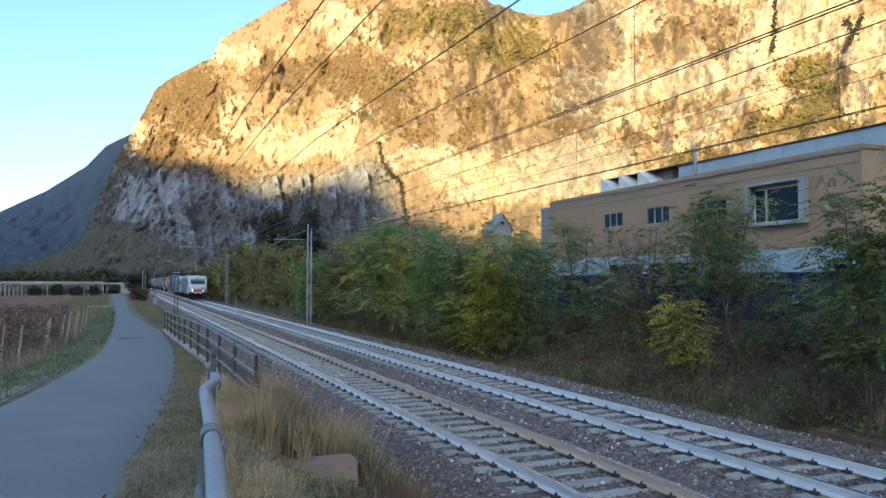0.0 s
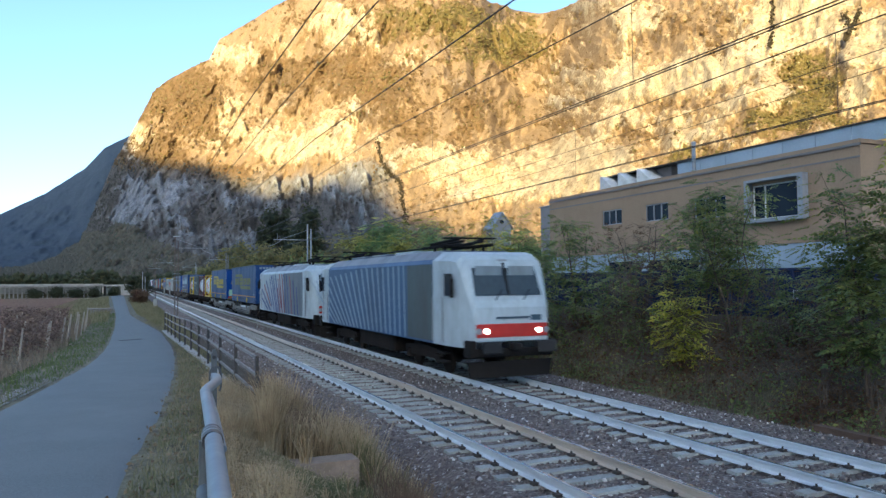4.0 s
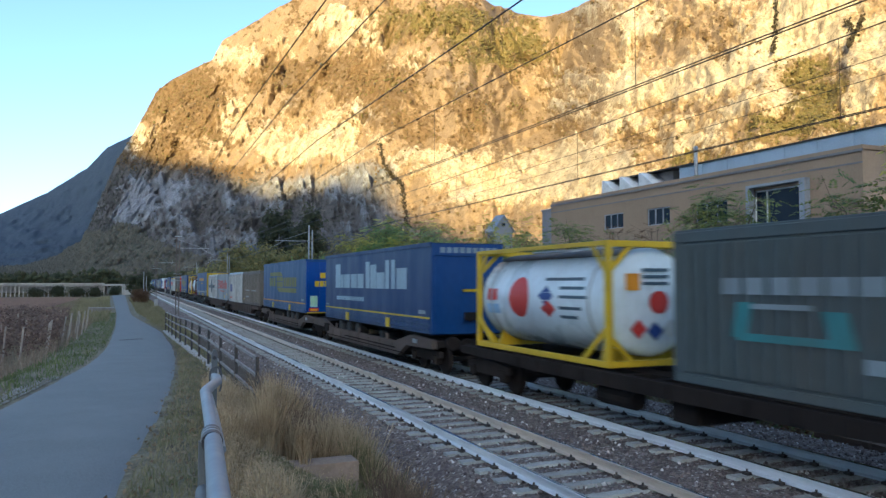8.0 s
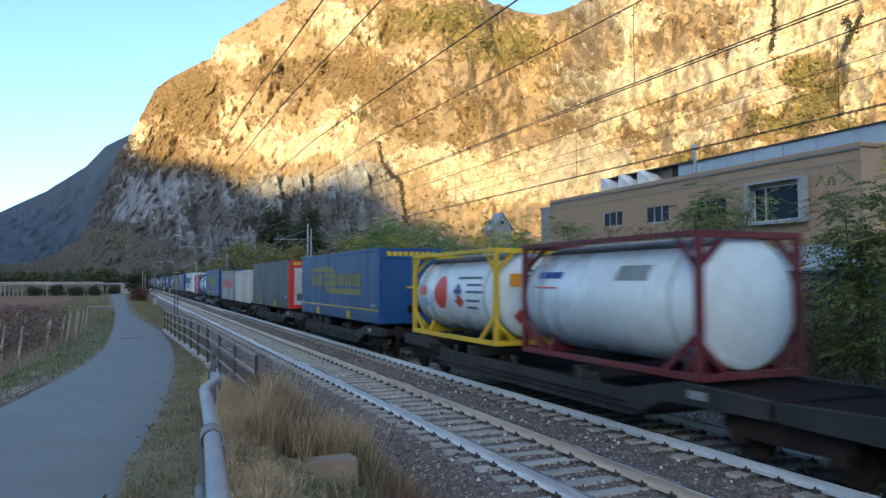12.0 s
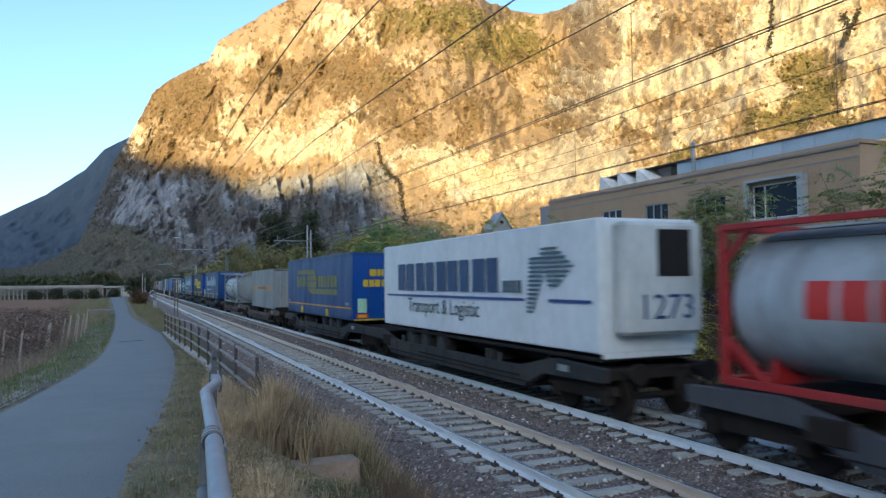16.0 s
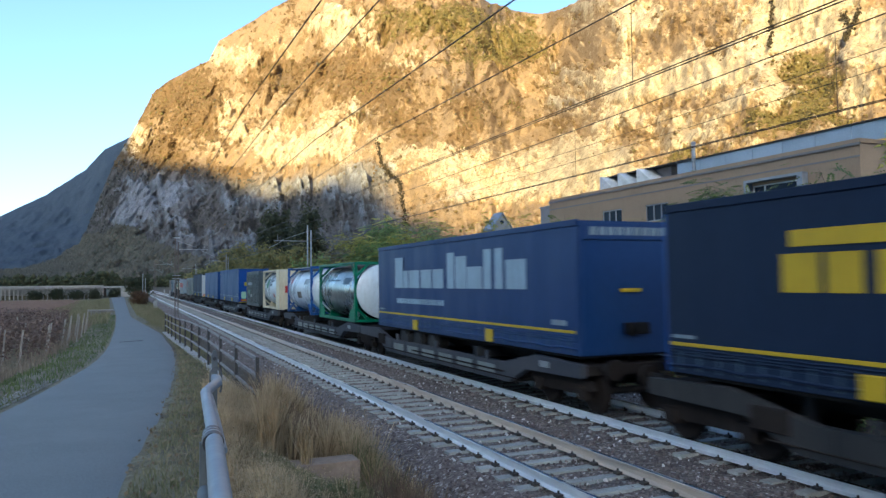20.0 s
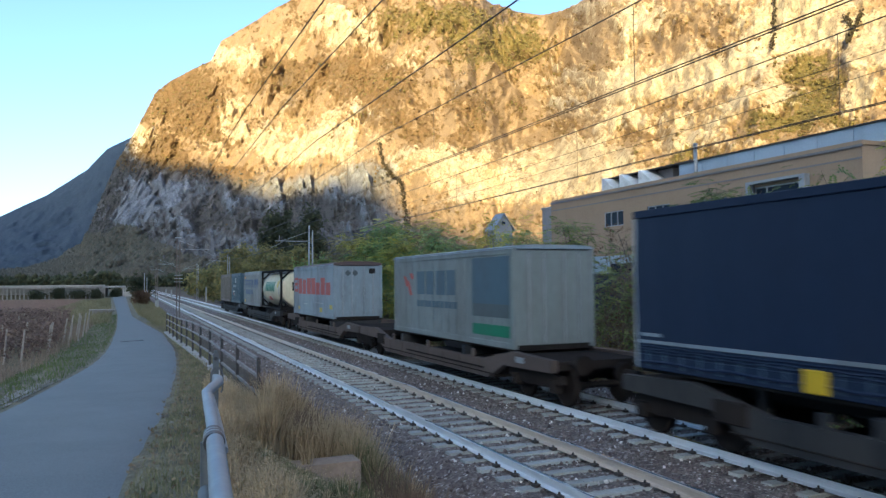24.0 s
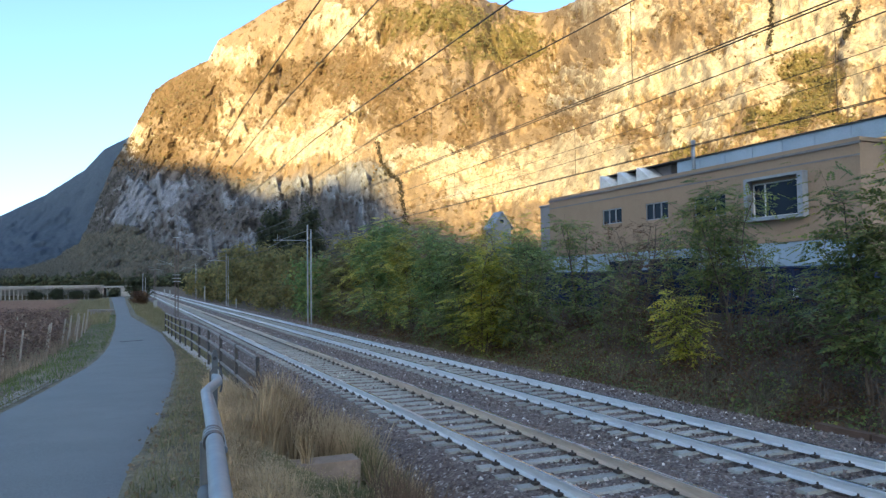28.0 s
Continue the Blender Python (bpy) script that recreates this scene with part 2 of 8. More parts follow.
def mountain_material(name, dull, rock, bright, veg, olive):
    """Dry slope, bare cliffs and scrub; where each lies comes with the mesh."""
    m, t, b = nodes_of(name)
    pos = t.nodes.new("ShaderNodeNewGeometry").outputs["Position"]
    mid = noise_of(t, pos, 0.045, 6, 0.7, 0.6)
    fine = noise_of(t, pos, 0.30, 6, 0.75)
    grit = noise_of(t, pos, 0.9, 4, 0.7)
    streak_map = t.nodes.new("ShaderNodeMapping")
    streak_map.inputs["Scale"].default_value = (0.16, 0.16, 0.035)
    t.links.new(pos, streak_map.inputs["Vector"])
    streak = noise_of(t, streak_map.outputs[0], 1.0, 6, 0.7, 1.0)
    # dry slope: stony soil with tufts
    soil = ramp(t, mathn(t, "ADD", mathn(t, "MULTIPLY", fine, 0.65), mathn(t, "MULTIPLY", grit, 0.35)), [(0.34, tuple(x * 0.55 for x in dull)), (0.5, dull), (0.64, tuple(x * 1.25 for x in dull))])
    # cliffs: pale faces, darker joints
    # the foot in shadow: soil, rock and scrub get shade mixed into their colours
    shade_mix = range_of(t, attr_of(t, "foot_shade"), 0.15, 0.75)
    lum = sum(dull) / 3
    soil = mixc(t, shade_mix, soil, mixc(t, 1.0, soil, (lum / dull[0] * 0.98, lum / dull[1] * 0.98, lum / dull[2] * 1.05), "MULTIPLY"))
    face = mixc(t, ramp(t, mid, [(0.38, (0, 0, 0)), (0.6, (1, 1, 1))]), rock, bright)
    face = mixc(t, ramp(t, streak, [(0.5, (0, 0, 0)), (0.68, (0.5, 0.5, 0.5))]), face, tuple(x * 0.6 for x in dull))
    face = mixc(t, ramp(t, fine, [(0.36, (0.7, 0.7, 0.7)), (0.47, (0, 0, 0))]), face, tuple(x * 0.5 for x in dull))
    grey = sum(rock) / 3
    face = mixc(t, shade_mix, face, mixc(t, 1.0, face, (grey / rock[0] * 0.72, grey / rock[1] * 0.73, grey / rock[2] * 0.79), "MULTIPLY"))
    crack_map = t.nodes.new("ShaderNodeMapping")
    crack_map.inputs["Scale"].default_value = (0.06, 0.06, 0.03)
    t.links.new(mixc(t, 0.5, pos, mixc(t, 1.0, pos, mixc(t, 1.0, warp_of(t, pos, 0.03), (40, 40, 40), "MULTIPLY"), "ADD")), crack_map.inputs["Vector"])
    crack = t.nodes.new("ShaderNodeTexVoronoi")
    crack.feature = "DISTANCE_TO_EDGE"
    t.links.new(crack_map.outputs[0], crack.inputs["Vector"])
    face = mixc(t, ramp(t, crack.outputs["Distance"], [(0.0, (0.5, 0.5, 0.5)), (0.06, (0, 0, 0))]), face, tuple(x * 0.4 for x in dull))
    wob = mathn(t, "ADD", mathn(t, "MULTIPLY", mathn(t, "SUBTRACT", fine, 0.5), 1.1), mathn(t, "MULTIPLY", mathn(t, "SUBTRACT", mid, 0.5), 0.9))
    k = mixc(t, range_of(t, mathn(t, "ADD", attr_of(t, "pale"), wob), 0.25, 0.6), soil, face)
    tone = mathn(t, "ADD", mathn(t, "MULTIPLY", grit, 0.5), mathn(t, "MULTIPLY", fine, 0.5))
    brown = ramp(t, tone, [(0.34, tuple(x * 0.5 for x in veg)), (0.5, veg), (0.66, tuple(x * 1.45 for x in veg))])
    green = ramp(t, tone, [(0.34, tuple(x * 0.5 for x in olive)), (0.5, olive), (0.66, tuple(x * 1.4 for x in olive))])
    scrub_col = mixc(t, range_of(t, mathn(t, "ADD", attr_of(t, "olive"), mathn(t, "MULTIPLY", mathn(t, "SUBTRACT", mid, 0.5), 1.6)), 0.3, 0.7), brown, green)
    # scrub at the foot is painted darker and greyer for shade
    scrub_col = mixc(t, shade_mix, scrub_col, ramp(t, tone, [(0.34, (0.06, 0.057, 0.056)), (0.5, (0.1, 0.094, 0.09)), (0.66, (0.14, 0.13, 0.122))]))
    k = mixc(t, range_of(t, mathn(t, "ADD", attr_of(t, "wood"), wob), 0.12, 0.45), k, scrub_col)
    t.links.new(k, b.inputs["Base Color"])
    b.inputs["Roughness"].default_value = 0.95
    b.inputs["Specular IOR Level"].default_value = 0.1
    bump(t, b, mathn(t, "ADD", fine, mathn(t, "MULTIPLY", streak, 1.2)), 0.8, 1.4)
    return m


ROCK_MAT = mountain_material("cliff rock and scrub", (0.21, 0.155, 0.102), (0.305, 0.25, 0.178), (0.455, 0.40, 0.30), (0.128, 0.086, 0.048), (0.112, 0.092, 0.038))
# the blue haze of distance is painted into these slope colours
FAR_HAZE_MAT = mountain_material("wooded far slope tinted with haze", (0.16, 0.19, 0.24), (0.19, 0.22, 0.27), (0.22, 0.26, 0.32), (0.062, 0.082, 0.11), (0.06, 0.085, 0.1))

# bearing and height angle of the ridge, in degrees
RIDGE = [(-16, 0.9), (-9.8, 1.0), (-6.6, 1.4), (-4.5, 2.0), (-3.1, 2.8), (-2.3, 5.0), (-1.6, 7.0), (-1.0, 8.6), (0.2, 10.9), (1.6, 13.7), (2.8, 14.8), (5.5, 16.4), (6.2, 17.8), (8, 19), (11, 20.8), (13.6, 22.2), (20, 23.6), (24.3, 22.6), (27, 21.2), (29, 20.4), (31.3, 20), (33, 20.4), (37.5, 22), (45.6, 23.9), (55, 24.6), (70, 24), (95, 20)]
FOOT = [(-16, 1500), (-6, 1350), (-2, 1150), (2, 1050), (10, 860), (20, 640), (30, 470), (45, 340), (60, 290), (95, 260)]

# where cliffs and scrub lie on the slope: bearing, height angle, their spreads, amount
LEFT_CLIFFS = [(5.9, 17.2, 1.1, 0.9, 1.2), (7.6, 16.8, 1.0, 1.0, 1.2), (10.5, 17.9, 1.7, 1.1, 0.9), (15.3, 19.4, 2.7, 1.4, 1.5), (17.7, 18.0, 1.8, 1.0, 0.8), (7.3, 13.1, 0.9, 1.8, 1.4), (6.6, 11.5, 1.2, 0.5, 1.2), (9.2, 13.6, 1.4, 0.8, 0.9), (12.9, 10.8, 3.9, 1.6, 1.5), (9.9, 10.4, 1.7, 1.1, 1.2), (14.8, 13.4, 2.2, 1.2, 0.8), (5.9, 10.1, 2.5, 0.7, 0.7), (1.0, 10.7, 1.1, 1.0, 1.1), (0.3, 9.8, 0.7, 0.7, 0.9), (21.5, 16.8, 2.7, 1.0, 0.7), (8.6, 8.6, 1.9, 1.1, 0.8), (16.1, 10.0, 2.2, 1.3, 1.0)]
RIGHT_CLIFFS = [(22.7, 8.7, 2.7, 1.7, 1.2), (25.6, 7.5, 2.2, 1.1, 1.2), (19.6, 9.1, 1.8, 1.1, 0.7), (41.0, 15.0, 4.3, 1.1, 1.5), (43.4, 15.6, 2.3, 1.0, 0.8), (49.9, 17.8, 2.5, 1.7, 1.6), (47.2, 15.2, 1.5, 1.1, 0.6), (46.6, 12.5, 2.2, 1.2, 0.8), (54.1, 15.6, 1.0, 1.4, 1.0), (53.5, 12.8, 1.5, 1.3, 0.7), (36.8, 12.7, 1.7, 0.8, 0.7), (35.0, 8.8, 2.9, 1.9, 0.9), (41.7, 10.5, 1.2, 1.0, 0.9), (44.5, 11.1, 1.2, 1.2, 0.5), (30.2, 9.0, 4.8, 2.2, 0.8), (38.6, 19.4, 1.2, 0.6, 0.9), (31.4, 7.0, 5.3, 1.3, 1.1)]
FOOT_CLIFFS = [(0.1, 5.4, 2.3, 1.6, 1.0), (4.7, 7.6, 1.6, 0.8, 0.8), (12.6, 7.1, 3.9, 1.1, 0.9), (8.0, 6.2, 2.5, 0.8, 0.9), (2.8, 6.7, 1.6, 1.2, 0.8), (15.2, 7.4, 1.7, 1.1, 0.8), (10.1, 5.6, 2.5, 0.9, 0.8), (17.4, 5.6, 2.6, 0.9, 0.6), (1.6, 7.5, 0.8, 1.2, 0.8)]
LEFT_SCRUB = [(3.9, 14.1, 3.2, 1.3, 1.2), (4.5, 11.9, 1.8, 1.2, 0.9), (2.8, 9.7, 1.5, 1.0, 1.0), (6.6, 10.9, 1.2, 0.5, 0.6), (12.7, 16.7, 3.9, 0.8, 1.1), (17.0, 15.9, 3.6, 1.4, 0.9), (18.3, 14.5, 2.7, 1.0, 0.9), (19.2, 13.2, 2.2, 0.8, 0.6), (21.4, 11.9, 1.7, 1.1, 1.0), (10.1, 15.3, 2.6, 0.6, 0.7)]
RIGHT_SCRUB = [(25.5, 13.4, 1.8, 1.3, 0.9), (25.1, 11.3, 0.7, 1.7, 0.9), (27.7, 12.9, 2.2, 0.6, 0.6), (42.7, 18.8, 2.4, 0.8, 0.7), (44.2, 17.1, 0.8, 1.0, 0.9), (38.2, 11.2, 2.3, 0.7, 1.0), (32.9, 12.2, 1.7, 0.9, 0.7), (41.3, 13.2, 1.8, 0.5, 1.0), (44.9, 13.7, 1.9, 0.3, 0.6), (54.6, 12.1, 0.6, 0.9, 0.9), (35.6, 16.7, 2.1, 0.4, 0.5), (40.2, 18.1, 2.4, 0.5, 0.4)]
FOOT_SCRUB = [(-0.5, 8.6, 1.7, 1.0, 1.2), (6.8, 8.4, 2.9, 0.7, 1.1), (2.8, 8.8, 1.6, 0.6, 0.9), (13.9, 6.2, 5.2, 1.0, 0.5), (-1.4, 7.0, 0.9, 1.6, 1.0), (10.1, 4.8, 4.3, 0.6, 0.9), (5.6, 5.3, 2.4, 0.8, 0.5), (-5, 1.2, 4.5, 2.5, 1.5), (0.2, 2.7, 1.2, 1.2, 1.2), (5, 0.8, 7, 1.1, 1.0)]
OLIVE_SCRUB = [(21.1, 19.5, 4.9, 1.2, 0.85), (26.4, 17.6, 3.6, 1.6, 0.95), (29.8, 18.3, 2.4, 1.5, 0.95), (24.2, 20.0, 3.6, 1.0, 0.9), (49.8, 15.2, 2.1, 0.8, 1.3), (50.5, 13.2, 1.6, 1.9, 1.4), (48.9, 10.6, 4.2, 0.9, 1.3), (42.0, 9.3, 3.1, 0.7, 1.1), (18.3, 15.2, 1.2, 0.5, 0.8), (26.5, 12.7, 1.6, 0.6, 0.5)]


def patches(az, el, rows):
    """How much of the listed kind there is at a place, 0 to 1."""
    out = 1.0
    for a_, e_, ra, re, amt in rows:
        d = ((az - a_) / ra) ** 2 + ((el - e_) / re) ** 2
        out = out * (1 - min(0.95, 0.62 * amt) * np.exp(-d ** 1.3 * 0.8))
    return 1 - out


def mountain(name, ridge, foot, depth, cols, rows, material, seed, rough, label, wooded, foot_shade=1.0):
    """A mountain side that climbs from its foot to its ridge, broken into cliffs and gullies."""
    a = np.concatenate([np.linspace(ridge[0][0], -9, 24), np.linspace(-8.9, min(56, ridge[-1][0] - 0.1), cols), np.linspace(min(56.1, ridge[-1][0]), ridge[-1][0] + 0.1, 40)])
    el = np.interp(a, *zip(*ridge))
    r0 = np.interp(a, *zip(*foot))
    gully = 1 + 0.55 * np.exp(-((a - 30.5) / 3.2) ** 2)
    r1 = r0 * depth * gully
    top = r1 * np.tan(np.radians(el)) + 2.9
    u = np.concatenate([np.linspace(0, 1, rows), [1.06, 1.15]])[:, None]
    climb = np.where(u <= 1, 0.72 * u + 0.28 * u ** 2, 1 - (u - 1) * 1.2)
    r = r0 + (r1 - r0) * u
    z = top * climb
    ar = np.radians(a)[None, :]
    x, y = r * np.sin(ar), r * np.cos(ar)
    scale = np.clip(r / 950, 0.42, 1.0)[..., None]
    p = np.stack([x, y, z], -1) / scale
    # cliffs and scrub have ragged outlines
    az = np.degrees(np.arctan2(x, y))
    ev = np.degrees(np.arctan2(z - 2.9, r))
    q = np.stack([az / 1.5, ev / 1.1, 0 * az], -1)
    wa, we = az + 0.75 * fnoise(q, seed + 60, 4, 0.6), ev + 0.42 * fnoise(q, seed + 65, 4, 0.6)
    fine = fnoise(q * 4.2, seed + 70, 4, 0.8)
    broad = fnoise(q * 0.8, seed + 75, 3)
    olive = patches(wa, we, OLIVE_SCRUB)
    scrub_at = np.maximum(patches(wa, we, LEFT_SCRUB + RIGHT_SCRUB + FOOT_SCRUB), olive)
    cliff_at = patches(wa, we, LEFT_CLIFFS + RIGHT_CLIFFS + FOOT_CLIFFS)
    face = np.clip((az - 30) / 6, 0, 1)
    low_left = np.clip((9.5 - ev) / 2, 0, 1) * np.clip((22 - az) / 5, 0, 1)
    ribbed = low_left * foot_shade
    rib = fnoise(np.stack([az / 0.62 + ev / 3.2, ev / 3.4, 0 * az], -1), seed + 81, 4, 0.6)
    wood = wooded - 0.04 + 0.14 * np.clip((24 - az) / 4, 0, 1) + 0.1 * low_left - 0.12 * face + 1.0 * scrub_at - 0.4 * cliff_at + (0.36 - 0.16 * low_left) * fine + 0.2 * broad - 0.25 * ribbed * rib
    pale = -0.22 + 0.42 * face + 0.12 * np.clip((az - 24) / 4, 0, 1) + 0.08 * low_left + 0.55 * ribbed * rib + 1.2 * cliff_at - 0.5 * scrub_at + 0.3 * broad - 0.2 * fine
    fade = np.clip(1 - ((u - 0.86) / 0.14).clip(0, 1) * 0.85, 0.1, 1) * np.clip(u / 0.05, 0, 1)
    n1 = fnoise(p / 190, seed, 4)
    n2 = np.abs(fnoise(p / np.array([75, 75, 120]), seed + 9, 4))
    n3 = fnoise(p / np.array([16, 16, 26]), seed + 20, 3)
    n5 = fnoise(p / 6.0, seed + 70, 2)
    steps = np.sin(z / 26 + 3.0 * fnoise(p / 160, seed + 31, 3)) * 0.5
    proud = np.clip((pale - 0.2) / 0.4, 0, 1)
    push = fade * rough * scale[..., 0] * (26 * n1 - 32 * (0.55 - n2) + 7.0 * n3 + 9 * steps + 2.2 * n5 + 9 * proud + 9 * ribbed * rib)
    small = (top / 300).clip(0.15, 1)
    push = push * small
    x = x - np.sin(ar) * push
    y = y - np.cos(ar) * push
    z = z + 0.25 * push + fade * small * 2.2 * scale[..., 0] * fnoise(p / 9, seed + 40, 2)
    z = np.where(u <= 0.0, -6, z)
    pts = np.stack([x, y, z], -1)
    k = np.arange(pts.shape[0] * pts.shape[1]).reshape(pts.shape[:2])
    f = np.stack([k[:-1, :-1], k[:-1, 1:], k[1:, 1:], k[1:, :-1]], -1).reshape(-1, 4)
    me = quads(name, pts.reshape(-1, 3), f, material)
    # the last value masks the shadowed foot, where shade is painted into the colours
    for key, val in (("wood", wood), ("pale", pale), ("olive", olive), ("foot_shade", (low_left + 0.3 * broad) * foot_shade)):
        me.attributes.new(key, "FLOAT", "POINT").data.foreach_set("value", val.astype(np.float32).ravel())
    tagged(new(name, me), label, "mountain", kind="structure")
    return pts, wood, olive


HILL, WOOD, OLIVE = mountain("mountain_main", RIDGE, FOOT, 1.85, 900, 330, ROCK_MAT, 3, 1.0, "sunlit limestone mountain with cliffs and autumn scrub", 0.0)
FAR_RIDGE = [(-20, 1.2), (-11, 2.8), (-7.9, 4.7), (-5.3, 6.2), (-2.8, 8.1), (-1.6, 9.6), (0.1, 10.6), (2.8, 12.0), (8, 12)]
mountain("mountain_far", FAR_RIDGE, [(-20, 2100), (8, 2000)], 1.35, 160, 60, FAR_HAZE_MAT, 50, 0.8, "wooded mountain slope far down the valley, its haze painted in blue", 0.5, 0.0)

# ---- the ridge behind the camera that shades the valley floor ----
# bearing and height angle of the shadow's edge on the mountain
SHADE = [(-12, 14), (-2.9, 13), (-1.0, 11.5), (0.1, 9.5), (1.7, 8.8), (3.0, 8.5), (4.5, 8.8), (5.7, 8.7), (6.7, 8.0), (7.5, 7.3), (8.6, 6.9), (10.2, 6.6), (11.8, 6.95), (13.8, 7.0), (15.5, 7.35), (17.5, 7.2), (18.9, 6.7), (19.9, 5.6), (20.6, 4.9), (24, 3.9), (32.7, 2.9), (45, 2.2), (70, 2.0)]


def shade_ridge():
    side = Vector((SUN_WAY.y, -SUN_WAY.x, 0)).normalized()
    ahead = Vector((SUN_WAY.x, SUN_WAY.y, 0)).normalized()
    fall = math.tan(radians(SUN_EL))
    back = 2200.0
    pts = []
    az = np.degrees(np.arctan2(HILL[..., 0], HILL[..., 1]))
    el = np.degrees(np.arctan2(HILL[..., 2] - 2.9, np.hypot(HILL[..., 0], HILL[..., 1])))
    for a, e in SHADE:
        c = int(np.argmin(np.abs(az[100] - a)))
        hit = np.argmax(el[:330, c] >= e)
        q = Vector(HILL[hit, c])
        if hit == 0:
            q = Vector(HILL[328, c])
            q.z = math.hypot(q.x, q.y) * math.tan(radians(e)) + 2.9
        pts.append((q.dot(side), q.z + (q.dot(ahead) + back) * fall))
    pts.sort()
    pts = [q for q in pts if q[0] > pts[0][0] + 1] or pts
    pts = [(pts[0][0] - 160, pts[0][1] + 420), (pts[0][0] - 70, pts[0][1] + 160)] + pts
    w = np.linspace(-3000, 3000, 500)
    h = np.interp(w, *zip(*pts)) + 5 * fnoise(np.stack([w / 60, w * 0, w * 0], -1), 77, 3)
    v, n = [], len(w)
    for dist, k in ((back - 900, 0.0), (back - 450, 0.55), (back, 1.0), (back + 700, 0.3)):
        p = np.outer(w, np.array(side[:2])) - dist * np.array(ahead[:2])
        v.append(np.concatenate([p, (h * k - (8 if k == 0 else 0))[:, None]], 1))
    v = np.concatenate(v)
    k = np.arange(4 * n).reshape(4, n)
    f = np.stack([k[:-1, :-1], k[:-1, 1:], k[1:, 1:], k[1:, :-1]], -1).reshape(-1, 4)
    tagged(new("mountain_behind", quads("mountain_behind", v, f, FAR_HAZE_MAT)), "wooded mountain ridge across the valley", "mountain", kind="structure")


shade_ridge()


# ---- scrub on the mountain ----
def clump_shape():
    """A small faceted lump of foliage."""
    v = np.array([(1, 0, 0), (-1, 0, 0), (0, 1, 0), (0, -1, 0), (0, 0, 1), (0, 0, -1)], float)
    f = np.array([(0, 2, 4), (2, 1, 4), (1, 3, 4), (3, 0, 4), (2, 0, 5), (1, 2, 5), (3, 1, 5), (0, 3, 5)])
    return v, f


def lumps(centres, sizes, seed, flat=0.8):
    v0, f0 = clump_shape()
    g = np.random.default_rng(seed)
    n = len(centres)
    jit = 1.1 + 0.9 * (g.random((n, 6, 1)) - 0.5)
    ang = g.random(n) * 6.28
    c, s = np.cos(ang)[:, None], np.sin(ang)[:, None]
    x = v0[None, :, 0] * c - v0[None, :, 1] * s
    y = v0[None, :, 0] * s + v0[None, :, 1] * c
    v = np.stack([x, y, np.broadcast_to(v0[None, :, 2] * flat, x.shape)], -1) * jit * np.asarray(sizes)[:, None, None] + np.asarray(centres)[:, None, :]
    f = f0[None] + 6 * np.arange(n)[:, None, None]
    return v.reshape(-1, 3), f.reshape(-1, 3)


